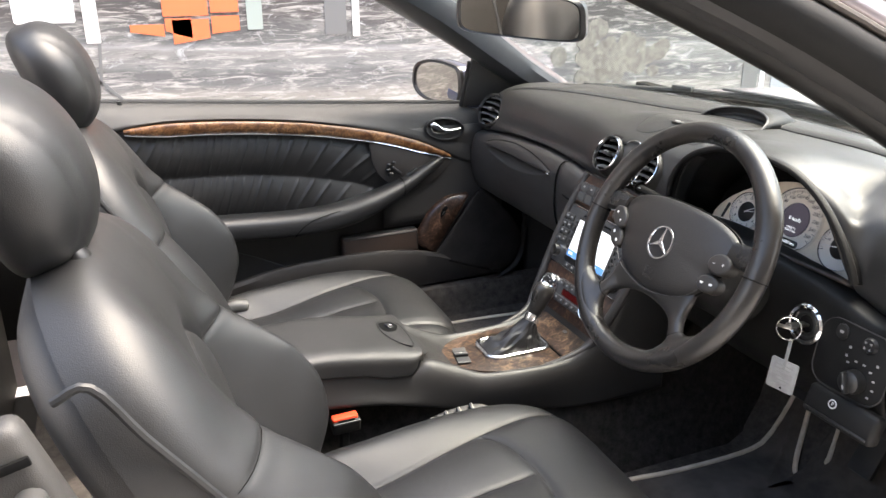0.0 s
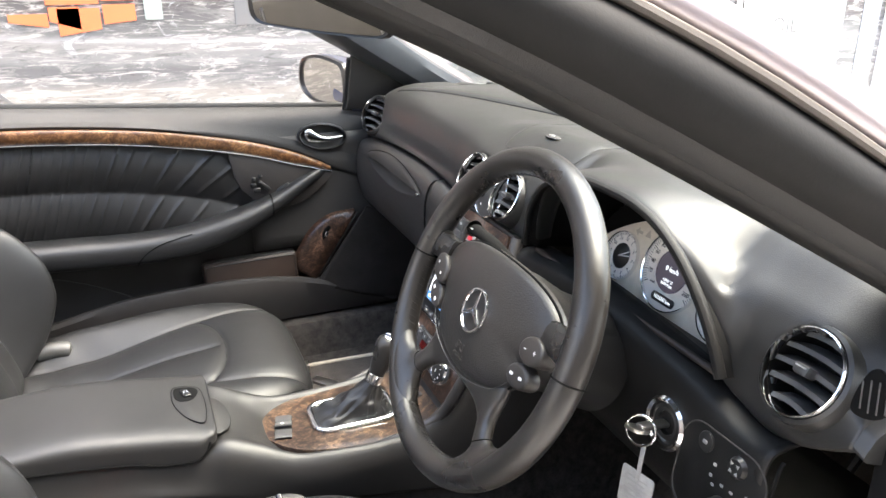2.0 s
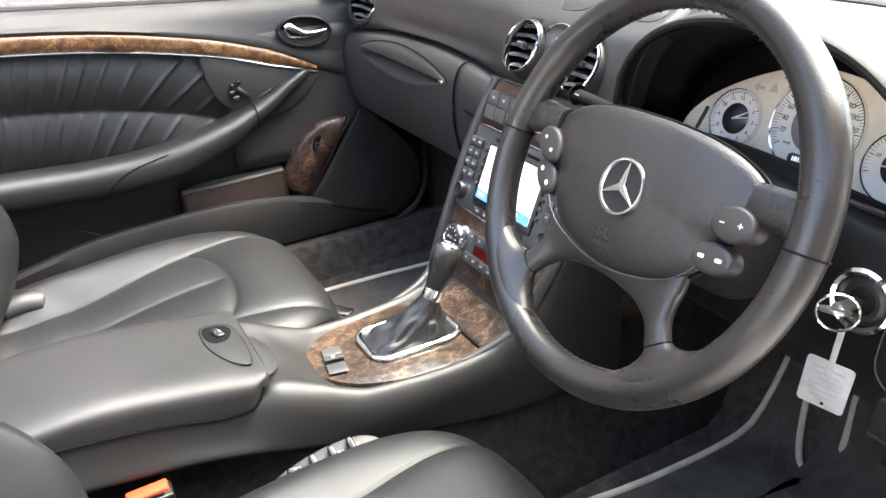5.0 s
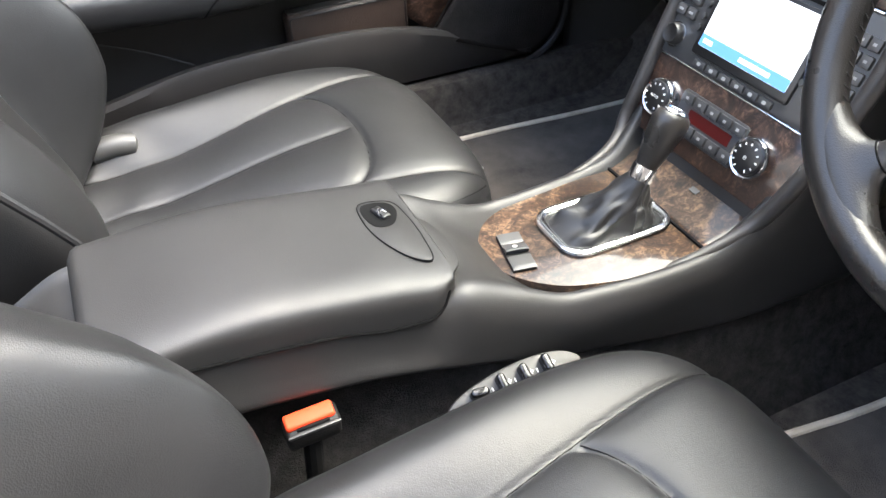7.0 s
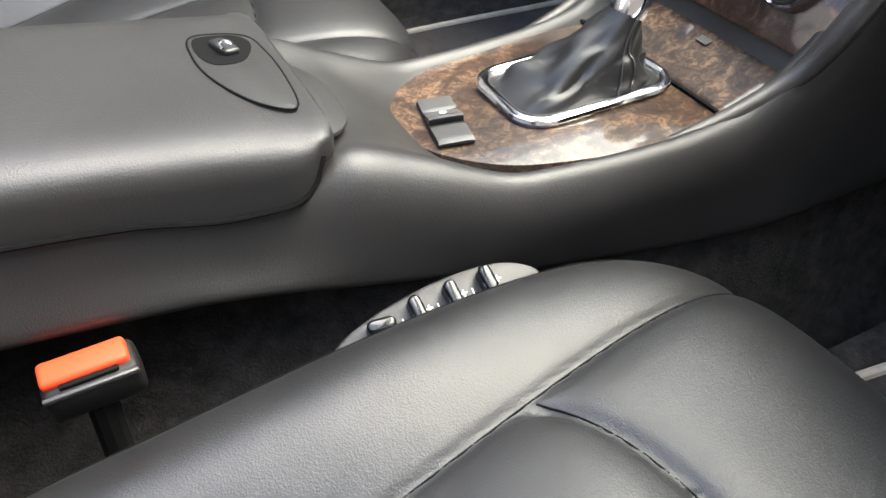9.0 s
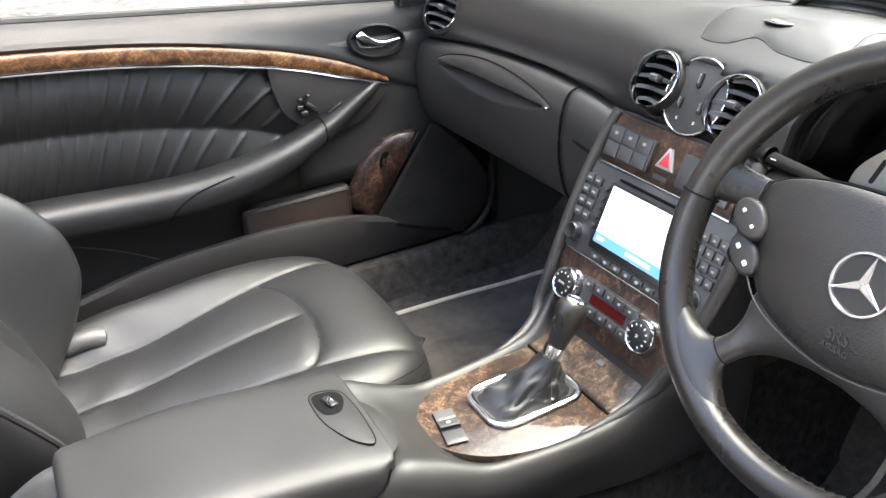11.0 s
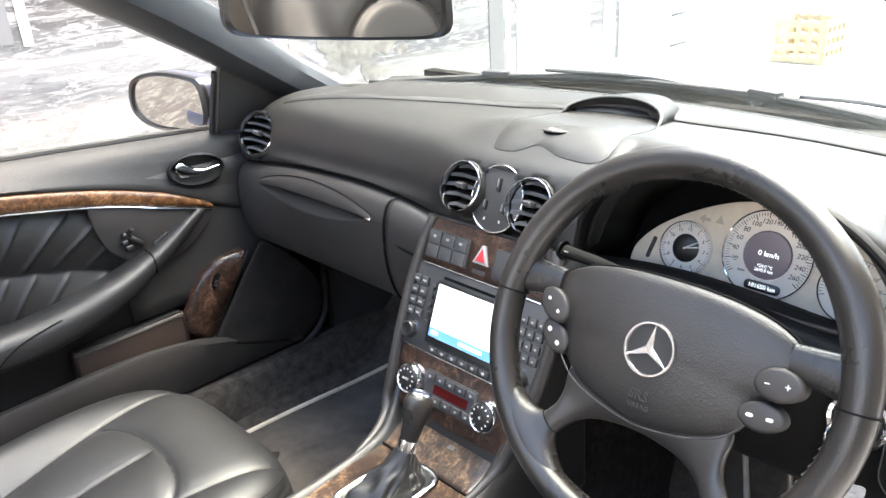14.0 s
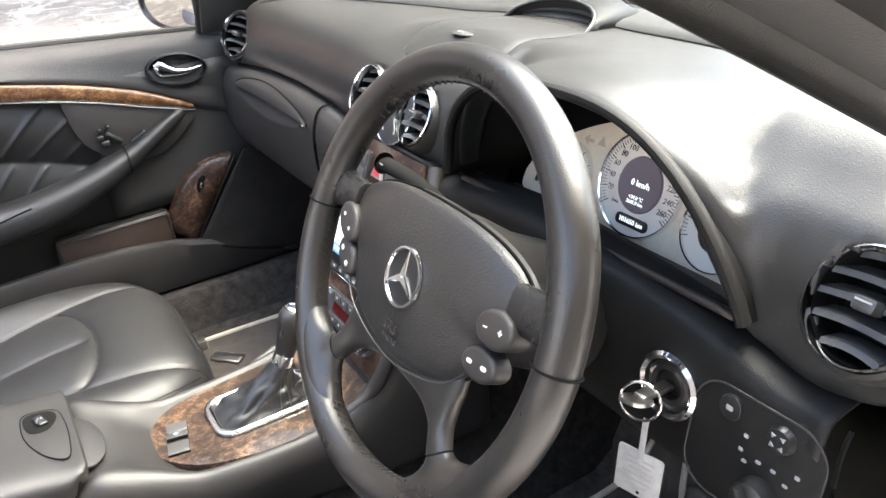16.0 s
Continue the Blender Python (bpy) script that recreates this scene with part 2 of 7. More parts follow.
def part(name, bm, material, parent=None, label="", smooth=True, solid=0.0, subdiv=0, sharp=35):
    """Link a bmesh, given in world coordinates, as one mesh object under a thing or a part."""
    if len(bm.faces) > 0:
        bmesh.ops.recalc_face_normals(bm, faces=bm.faces)
    me = bpy.data.meshes.new(name)
    bm.to_mesh(me)
    bm.free()
    me.materials.append(material)
    if smooth:
        me.polygons.foreach_set("use_smooth", [True] * len(me.polygons))
        me.set_sharp_from_angle(angle=radians(sharp))
    ob = new(name, me)
    if parent is not None:
        ob.parent = parent
        if parent.parent is None and parent.data is None:
            ob.matrix_parent_inverse = parent.matrix_basis.inverted()
    if solid:
        md = ob.modifiers.new("thickness", "SOLIDIFY")
        md.thickness, md.offset = solid, -1
    if subdiv:
        md = ob.modifiers.new("smooth", "SUBSURF")
        md.levels = md.render_levels = subdiv
    return tagged(ob, label) if label else ob


def single(name, bm, material, label, category, group="", kind="", **kw):
    return tagged(part(name, bm, material, None, **kw), label, category, group, kind)


def V(*a):
    return Vector(a)


def basis(o, ux, uy):
    ux, uy = Vector(ux).normalized(), Vector(uy).normalized()
    uz = ux.cross(uy).normalized()
    uy = uz.cross(ux)
    return Matrix(((ux.x, uy.x, uz.x, o[0]), (ux.y, uy.y, uz.y, o[1]), (ux.z, uy.z, uz.z, o[2]), (0, 0, 0, 1)))


def spline(points, n):
    """n + 1 points of a smooth curve through the given ones."""
    p = [Vector(q) for q in points]
    p = [2 * p[0] - p[1]] + p + [2 * p[-1] - p[-2]]
    out = []
    k = len(p) - 3
    for i in range(n + 1):
        s = i / n * k
        j = min(int(s), k - 1)
        u = s - j
        a, b, c, d = p[j:j + 4]
        out.append(0.5 * ((2 * b) + (c - a) * u + (2 * a - 5 * b + 4 * c - d) * u * u + (3 * b - a - 3 * c + d) * u ** 3))
    return out


def lerp_table(table, x):
    """Smooth value at x of a short table of (x, value), level at its ends."""
    if x <= table[0][0]:
        return table[0][1]
    if x >= table[-1][0]:
        return table[-1][1]
    n = len(table)
    steps = [(table[k + 1][1] - table[k][1]) / (table[k + 1][0] - table[k][0]) for k in range(n - 1)]
    k = next(k for k in range(n - 1) if x <= table[k + 1][0])

    def slope(m):
        if m == 0 or m == n - 1:
            return 0.0 if n == 2 else steps[0 if m == 0 else -1]
        a, b = steps[m - 1], steps[m]
        return 0.0 if a * b <= 0 else 2 * a * b / (a + b)

    h = table[k + 1][0] - table[k][0]
    u = (x - table[k][0]) / h
    return ((2 * u ** 3 - 3 * u * u + 1) * table[k][1] + (u ** 3 - 2 * u * u + u) * h * slope(k)
            + (3 * u * u - 2 * u ** 3) * table[k + 1][1] + (u ** 3 - u * u) * h * slope(k + 1))


def mesh_rows(rows, wrap=False, caps=False, bm=None):
    bm = bm or bmesh.new()
    vs = [[bm.verts.new(p) for p in r] for r in rows]
    n = len(rows[0])
    for a, b in zip(vs, vs[1:]):
        for i in range(n if wrap else n - 1):
            j = (i + 1) % n
            try:
                bm.faces.new((a[i], a[j], b[j], b[i]))
            except ValueError:
                pass
    if caps:
        bm.faces.new(vs[0])
        bm.faces.new(vs[-1])
    return bm


def tube(points, radius, sides=12, bm=None, closed=False, flat=1.0, caps=True, up=(0, 0, 1)):
    """A round bar along points; radius a number or a function of 0..1."""
    pts = [Vector(p) for p in points]
    n = len(pts)
    rows = []
    for i, p in enumerate(pts):
        a = pts[(i - 1) % n] if closed or i else pts[0]
        b = pts[(i + 1) % n] if closed or i < n - 1 else pts[-1]
        d = (b - a).normalized()
        side = d.cross(Vector(up))
        side = side.normalized() if side.length > 1e-4 else d.orthogonal().normalized()
        top = side.cross(d)
        r = radius(i / max(n - 1, 1)) if callable(radius) else radius
        rows.append([p + r * (math.cos(k * math.tau / sides) * side + flat * math.sin(k * math.tau / sides) * top) for k in range(sides)])
    if closed:
        rows.append(rows[0])
        bm = mesh_rows(rows, True, False, bm)
        bmesh.ops.remove_doubles(bm, verts=bm.verts, dist=1e-6)
        return bm
    return mesh_rows(rows, True, caps, bm)


def lathe(profile, m=None, n=32, bm=None, squash=1.0):
    """Turn (radius, height) pairs about the local z axis."""
    m = m or Matrix()
    rows = [[m @ Vector((r * math.cos(k * math.tau / n), squash * r * math.sin(k * math.tau / n), h)) for k in range(n)] for r, h in profile]
    bm = mesh_rows(rows, True, False, bm)
    bmesh.ops.remove_doubles(bm, verts=bm.verts, dist=1e-6)
    return bm


def slab(outline, m, depth, bevel=0.0, bm=None, seg=2):
    """A plate with the given flat outline, from local z 0 to depth."""
    own = bmesh.new()
    vs = [own.verts.new((x, y, 0)) for x, y in outline]
    f = own.faces.new(vs)
    ex = bmesh.ops.extrude_face_region(own, geom=[f])
    top = [v for v in ex["geom"] if isinstance(v, bmesh.types.BMVert)]
    bmesh.ops.translate(own, vec=(0, 0, depth), verts=top)
    if bevel:
        ts = set(top)
        edges = [e for e in own.edges if e.verts[0] in ts and e.verts[1] in ts]
        bmesh.ops.bevel(own, geom=edges, offset=bevel, segments=seg, profile=0.5, affect="EDGES", clamp_overlap=True)
    bmesh.ops.transform(own, matrix=m, verts=own.verts)
    if bm is None:
        return own
    me = bpy.data.meshes.new("tmp")
    own.to_mesh(me)
    own.free()
    bm.from_mesh(me)
    bpy.data.meshes.remove(me)
    return bm


def rrect(w, h, r, cx=0.0, cy=0.0, n=5):
    r = min(r, w / 2 - 1e-5, h / 2 - 1e-5)
    out = []
    for sx, sy, a0 in ((1, 1, 0), (-1, 1, 90), (-1, -1, 180), (1, -1, 270)):
        for k in range(n + 1):
            a = radians(a0 + 90 * k / n)
            out.append((cx + sx * (w / 2 - r) + r * math.cos(a), cy + sy * (h / 2 - r) + r * math.sin(a)))
    return out


def oval(a, b, cx=0.0, cy=0.0, n=28, turn=0.0):
    c, s_ = math.cos(radians(turn)), math.sin(radians(turn))
    return [(cx + a * math.cos(t) * c - b * math.sin(t) * s_, cy + a * math.cos(t) * s_ + b * math.sin(t) * c) for t in (k * math.tau / n for k in range(n))]


def smooth_outline(points, n=40):
    """A closed smooth outline through a few flat points."""
    p = [Vector((x, y, 0)) for x, y in points]
    k = len(p)
    out = []
    for i in range(n):
        s_ = i / n * k
        j = int(s_) % k
        u = s_ - int(s_)
        a, b, c, d = p[(j - 1) % k], p[j], p[(j + 1) % k], p[(j + 2) % k]
        q = 0.5 * ((2 * b) + (c - a) * u + (2 * a - 5 * b + 4 * c - d) * u * u + (3 * b - a - 3 * c + d) * u ** 3)
        out.append((q.x, q.y))
    return out


def box(size, m, bevel=0.0, seg=2, bm=None):
    sx, sy, sz = size
    own = bmesh.new()
    bmesh.ops.create_cube(own, size=1.0)
    bmesh.ops.scale(own, vec=(sx, sy, sz), verts=own.verts)
    if bevel:
        bmesh.ops.bevel(own, geom=own.edges[:], offset=bevel, segments=seg, profile=0.5, affect="EDGES", clamp_overlap=True)
    bmesh.ops.transform(own, matrix=m, verts=own.verts)
    if bm is None:
        return own
    me = bpy.data.meshes.new("tmp")
    own.to_mesh(me)
    own.free()
    bm.from_mesh(me)
    bpy.data.meshes.remove(me)
    return bm


def words(body, size, m, depth=0.0006, shear=0.0, align="CENTER", bm=None):
    """Lettering in the built-in font, as a mesh on the local xy plane."""
    cu = bpy.data.curves.new("words", "FONT")
    cu.body, cu.size, cu.extrude, cu.shear = body, size, depth, shear
    cu.align_x, cu.align_y, cu.resolution_u = align, "CENTER", 3
    ob = new("words", cu)
    me = bpy.data.meshes.new_from_object(ob.evaluated_get(bpy.context.evaluated_depsgraph_get()))
    bpy.data.objects.remove(ob)
    me.transform(m)
    bm = bm or bmesh.new()
    bm.from_mesh(me)
    bpy.data.meshes.remove(me)
    return bm


def pillow(m, w, h, t, width=None, relief=None, n=64, k=64, px=5.0, py=5.0, corner=6.0, edge=1.0):
    """A stuffed pad: local x across, y along, z its thickness, with a rounded rim."""
    rows = []
    for i in range(k + 1):
        b = math.sin((i / k - 0.5) * math.pi)
        wy = w * (width(b) if width else 1.0) * max(1e-3, (1 - abs(b) ** corner)) ** (1 / corner)
        row = []
        for j in range(n + 1):
            a = math.sin((j / n - 0.5) * math.pi)
            rim = max(0.0, 1 - abs(a) ** px) ** (1 / px) * max(0.0, 1 - abs(b) ** py) ** (1 / py)
            x, y = wy * a, h * b
            z = t * rim + (relief(x, y, a, b) * rim if relief else 0.0)
            row.append(m @ Vector((x, y, z)))
        rows.append(row)
    bm = mesh_rows(rows)
    bmesh.ops.remove_doubles(bm, verts=bm.verts, dist=1e-5)
    edges = [e for e in bm.edges if e.is_boundary]
    bmesh.ops.holes_fill(bm, edges=edges)
    return bm


def groove(d, width, depth):
    return -depth * math.exp(-(d / width) ** 2)


def at(*p):
    return Matrix.Translation(p)


# ---- showroom ----
s = Shade("showroom_concrete", (0.4, 0.39, 0.38), 0.55)
s.colour(s.ramp(s.noise(1.6, 8, 0.65), [(0.3, (0.3, 0.29, 0.28)), (0.7, (0.46, 0.45, 0.44))]))
CONCRETE = s.bump(s.noise(60, 5), 0.2, 0.002).m
s = Shade("yard_concrete", (0.55, 0.54, 0.52), 0.8)
YARD = s.colour(s.ramp(s.noise(0.8, 8, 0.65), [(0.3, (0.48, 0.47, 0.45)), (0.7, (0.62, 0.61, 0.59))])).m
s = Shade("white_paint", (0.78, 0.77, 0.75), 0.7)
WHITE = s.colour(s.ramp(s.noise(3, 5), [(0.3, (0.72, 0.71, 0.69)), (0.7, (0.82, 0.81, 0.8))])).m
# painted street scene: brushed bands of grey and cream with white splashes
s = Shade("wall_mural_paint", (0.4, 0.4, 0.4), 0.75)
sep = s.t.nodes.new("ShaderNodeSeparateXYZ")
s.t.links.new(s.coords(), sep.inputs[0])


def sums(shade, a, k, b):
    """a * k + b as one Math node; a and b sockets or numbers."""
    n = shade.t.nodes.new("ShaderNodeMath")
    n.operation = "MULTIPLY_ADD"
    for sock, val in zip(n.inputs, (a, k, b)):
        if hasattr(val, "links"):
            shade.t.links.new(val, sock)
        else:
            sock.default_value = val
    return n.outputs[0]


# height of the painted kerb and road bands, sloping a little along the wall
level = sums(s, sep.outputs[0], 0.035, sep.outputs[2])
level = sums(s, s.noise(3.2, 6, 0.6, (0.5, 1, 2.0), 0.5), 0.09, level)
level = sums(s, level, 1.25, -0.556)
col = s.ramp(level, [(0.0, (0.161, 0.152, 0.142)), (0.28, (0.206, 0.196, 0.181)), (0.42, (0.245, 0.228, 0.206)), (0.47, (0.132, 0.13, 0.13)), (0.52, (0.112, 0.11, 0.11)),
                     (0.56, (0.176, 0.174, 0.171)), (0.63, (0.196, 0.189, 0.181)), (0.645, (0.269, 0.264, 0.259)), (0.67, (0.132, 0.13, 0.127)), (0.74, (0.0979, 0.0958, 0.0929)), (0.8, (0.0685, 0.0612, 0.0588))])
streak = s.noise(7, 7, 0.72, (0.3, 1, 1.7), 0.7)
col = s.mix(s.ramp(streak, [(0.52, (0, 0, 0)), (0.7, (0.7, 0.7, 0.7))]), col, (0.288, 0.274, 0.259))
grit = s.noise(26, 5, 0.75, (0.6, 1, 1.2), 0.8)
col = s.mix(s.ramp(grit, [(0.3, (0.75, 0.75, 0.75)), (0.4, (0, 0, 0))]), col, (0.0504, 0.0504, 0.0504))
splash = s.noise(13, 6, 0.78, (0.8, 1, 1.0), 1.0)
col = s.mix(s.ramp(splash, [(0.58, (0, 0, 0)), (0.68, (0.9, 0.9, 0.9))]), col, (0.446, 0.446, 0.446))
fine = s.noise(30, 7, 0.72, (0.2, 1, 1.5), 0.9)
col = s.mix(s.ramp(fine, [(0.5, (0, 0, 0)), (0.62, (0.75, 0.75, 0.75))]), col, (0.46, 0.435, 0.4))
col = s.mix(s.ramp(fine, [(0.32, (0.6, 0.6, 0.6)), (0.4, (0, 0, 0))]), col, (0.07, 0.068, 0.066))
dabs = s.noise(19, 5, 0.7, (0.45, 1, 2.2), 0.6)
col = s.mix(s.ramp(dabs, [(0.58, (0, 0, 0)), (0.68, (0.55, 0.55, 0.55))]), col, (0.08, 0.077, 0.075))
MURAL = s.bump(fine, 0.25, 0.003).colour(col).m
MURAL_ORANGE = Shade("mural_orange", (0.72, 0.16, 0.06), 0.75).m
MURAL_DARK = Shade("mural_dark_grey", (0.15, 0.148, 0.145), 0.75).m
MURAL_CREAM = Shade("mural_cream", (0.62, 0.6, 0.56), 0.75).m
MURAL_BLUE = Shade("mural_pale_blue", (0.3, 0.32, 0.345), 0.75).m
s = Shade("mural_stone", (0.4, 0.36, 0.3), 0.8)
MURAL_STONE = s.colour(s.ramp(s.noise(30, 5), [(0.3, (0.12, 0.11, 0.095)), (0.7, (0.26, 0.24, 0.21))])).m

# kept dark so that the added south wall bounces little light
s = Shade("light_block_render", (0.3, 0.27, 0.23), 0.8)
LIGHT_BLOCK = s.colour(s.ramp(s.noise(1.2, 6, 0.6, (2.5, 1, 0.3)), [(0.3, (0.09, 0.08, 0.07)), (0.6, (0.17, 0.15, 0.13)), (0.8, (0.22, 0.195, 0.165))])).m
single("ground", box((400, 400, 0.1), at(10, -5, -0.05)), YARD, "pale concrete yard under an overcast sky", "ground", kind="structure", smooth=False)
single("floor", box((9.4, 5.4, 0.02), at(-1.7, -0.65, 0.012)), CONCRETE, "worn grey concrete floor under the car", "floor", kind="structure", smooth=False)
WALL_Y = 1.95
wall = single("wall_north", box((9.6, 0.16, 3.6), at(-1.6, WALL_Y + 0.08, 1.8)), MURAL, "yard wall painted with a weathered street mural", "wall", kind="structure", smooth=False)
single("wall_west", box((0.16, 7.0, 3.6), at(-6.4, -1.0, 1.8)), WHITE, "plain white yard end wall", "wall", kind="structure", smooth=False)


# never in view; added to hold low southern sky light off the cabin
single("light_block_wall", box((9.6, 0.16, 4.2), at(-2.6, -3.6, 2.1)), LIGHT_BLOCK, "unseen plain wall added to block sky light from the south", "wall", kind="structure", smooth=False)


def mural_patch(name, outline, material, x, z, label, proud=0.004):
    """A flat painted shape on the mural; outline in metres to the right and up, seen from the car."""
    return part(name, slab(outline, basis((x, WALL_Y, z), (1, 0, 0), (0, 0, 1)), proud), material, wall, label, smooth=False)


# the wall faces -Y, so a viewer at the car has +X to the right
MURAL_GREEN = Shade("mural_grey_green", (0.3, 0.34, 0.31), 0.75).m
for x0, x1, z0, z1, tip in ((-0.86, -0.74, 0.985, 1.03, 0.02), (-0.735, -0.64, 0.975, 1.05, 0.03), (-0.71, -0.575, 0.975, 1.045, -0.02), (-0.565, -0.46, 1.0, 1.055, -0.01), (-0.74, -0.575, 1.058, 1.2, 0.0), (-0.565, -0.46, 1.068, 1.2, 0.0)):
    mural_patch("painted_pane", [(x0, z0 + tip), (x1, z0), (x1, z1), (x0, z1)], MURAL_ORANGE, 0.0, 0.0, "orange painted shop window on the mural")
mural_patch("painted_board", rrect(0.2, 0.36, 0.01), WHITE, -1.14, 1.225, "white painted sign board on the mural")
mural_patch("painted_post", rrect(0.05, 0.4, 0.005), MURAL_CREAM, -0.99, 1.17, "cream painted post on the mural")
mural_patch("painted_post", rrect(0.06, 0.3, 0.005), MURAL_GREEN, -0.4, 1.15, "grey-green painted post on the mural")
mural_patch("painted_post", rrect(0.03, 0.34, 0.005), MURAL_CREAM, 0.01, 1.13, "white painted post on the mural")
mural_patch("painted_doorway", rrect(0.09, 0.34, 0.01), MURAL_DARK, -0.075, 1.14, "dark painted doorway on the mural", 0.003)
MURAL_BROWN = Shade("mural_brown", (0.24, 0.15, 0.11), 0.75).m
mural_patch("painted_post", rrect(0.035, 0.4, 0.005), MURAL_BROWN, -1.54, 1.13, "brown painted post on the mural")
# easel painted below the white board
for x0, z0, x1, z1 in ((-0.985, 0.83, -0.885, 0.72), (-0.985, 0.83, -1.1, 0.75), (-0.985, 0.83, -1.04, 0.7), (-0.985, 0.83, -0.972, 0.97)):
    d_ = V(x1 - x0, z1 - z0, 0).normalized() * 0.006
    mural_patch("painted_leg", [(x0 - d_.y, z0 + d_.x), (x1 - d_.y, z1 + d_.x), (x1 + d_.y, z1 - d_.x), (x0 + d_.y, z0 - d_.x)][::-1], MURAL_DARK, 0.0, 0.0, "grey easel leg painted on the mural")
mural_patch("painted_post", rrect(0.1, 1.9, 0.005), MURAL_DARK, 2.14, 0.98, "dark grey painted pillar on the mural")
mural_patch("painted_post", rrect(0.03, 1.9, 0.005), WHITE, 2.225, 0.98, "thin white painted post on the mural")
mural_patch("painted_post", rrect(0.12, 1.9, 0.005), MURAL_BLUE, 3.1, 0.98, "pale blue painted post on the mural")
mural_patch("painted_pump", rrect(0.62, 1.7, 0.04), MURAL_BLUE, 2.6, 0.88, "pale blue painted fuel pump on the mural")
mural_patch("painted_disc", oval(0.27, 0.27), MURAL_CREAM, 2.52, 0.98, "cream round sign painted on the pump", 0.008)
part("painted_letters", words("OIL", 0.11, basis((2.52, WALL_Y - 0.009, 0.87), (1, 0, 0), (0, 0, 1)), 0.001), MURAL_DARK, wall, "lettering on the painted round sign", smooth=False)
rng = random.Random(5)
stones = bmesh.new()
for i in range(46):
    r = rng.uniform(0.025, 0.05)
    slab(oval(r * rng.uniform(0.9, 1.3), r, n=9), basis((1.26 + rng.gauss(0, 0.12), WALL_Y, 0.80 + rng.gauss(0, 0.06)), (1, 0, 0), (0, 0, 1)), rng.uniform(0.002, 0.004), 0.0, stones, 1)
tagged(part("painted_stones", stones, MURAL_STONE, wall, "heap of cobbles painted on the mural"), kind="stuff")

# bright yard ahead of the bonnet
column = single("wall_column", box((0.5, 0.4, 3.4), at(3.45, 2.1, 1.7), 0.01), WHITE, "white rendered wall column beside the opening", "column", kind="structure")
s = Shade("grey_block", (0.3, 0.3, 0.31), 0.8)
BLOCK = s.colour(s.ramp(s.noise(8, 5), [(0.3, (0.24, 0.24, 0.25)), (0.7, (0.38, 0.38, 0.38))])).m
quoin = thing("stone_quoin", (4.2, 2.3, 0), "stack of rough grey stone blocks at the wall end", "stone column", kind="structure")
block_mesh = None
for i in range(9):
    if block_mesh is None:
        b0 = part("block", box((0.36, 0.3, 0.185), at(4.2, 2.3, 0.0945), 0.02), BLOCK, quoin)
        block_mesh = b0.data
    else:
        b1 = new("block", block_mesh)
        b1.parent = quoin
        b1.matrix_parent_inverse = quoin.matrix_basis.inverted()
        b1.matrix_basis = at(0.02 * (i % 2), -0.015 * (i % 3), 0.19 * i)
CXC, CYC, CW = 6.05, 1.98, 0.44
crate = thing("plastic_crate", (CXC, CYC, 0.0), "pale yellow slatted crate standing in the yard", "crate")
CRATE = Shade("yellow_crate", (0.4, 0.32, 0.19), 0.7).m
for z in (0.035, 0.13, 0.225, 0.32):
    for s_ in (-1, 1):
        part("slat", box((CW, 0.02, 0.05), at(CXC, CYC + s_ * (CW / 2 - 0.01), z), 0.004), CRATE, crate)
        part("slat", box((0.02, CW, 0.05), at(CXC + s_ * (CW / 2 - 0.01), CYC, z), 0.004), CRATE, crate)
for k in range(5):
    for s_ in (-1, 1):
        part("upright", box((0.035, 0.024, 0.36), at(CXC + (k / 4 - 0.5) * (CW - 0.06), CYC + s_ * (CW / 2 - 0.01), 0.18), 0.003), CRATE, crate)
        part("upright", box((0.024, 0.035, 0.36), at(CXC + s_ * (CW / 2 - 0.01), CYC + (k / 4 - 0.5) * (CW - 0.06), 0.18), 0.003), CRATE, crate)
part("base", box((CW - 0.03, CW - 0.03, 0.02), at(CXC, CYC, 0.012), 0.003), CRATE, crate)
tyre = thing("loose_tyre", (5.1, 2.15, 0.0), "dark tyre lying on the pale yard", "tyre")
part("tread", lathe([(0.09, 0.0), (0.14, 0.0), (0.16, 0.02), (0.16, 0.08), (0.14, 0.1), (0.09, 0.1), (0.085, 0.05), (0.09, 0.0)], at(5.1, 2.15, 0.0), 28), RUBBER, tyre)

# ---- car shell ----
# X is the car's forward way, Y its left, Z up; the origin lies under the dashboard
car = thing("convertible_car", (0, 0, 0), "silver convertible car body with its roof folded away", "car")


def pillar_edges(side):
    door = spline([(0.2, 0.735, 0.86), (-0.03, 0.668, 1.0), (-0.29, 0.615, 1.145), (-0.5, 0.56, 1.245)], 16)
    screen = spline([(0.27, 0.67, 0.9), (0.115, 0.645, 0.993), (-0.1, 0.597, 1.135), (-0.36, 0.53, 1.262)], 16)
    return [V(p.x, side * p.y, p.z) for p in door], [V(p.x, side * p.y, p.z) for p in screen]


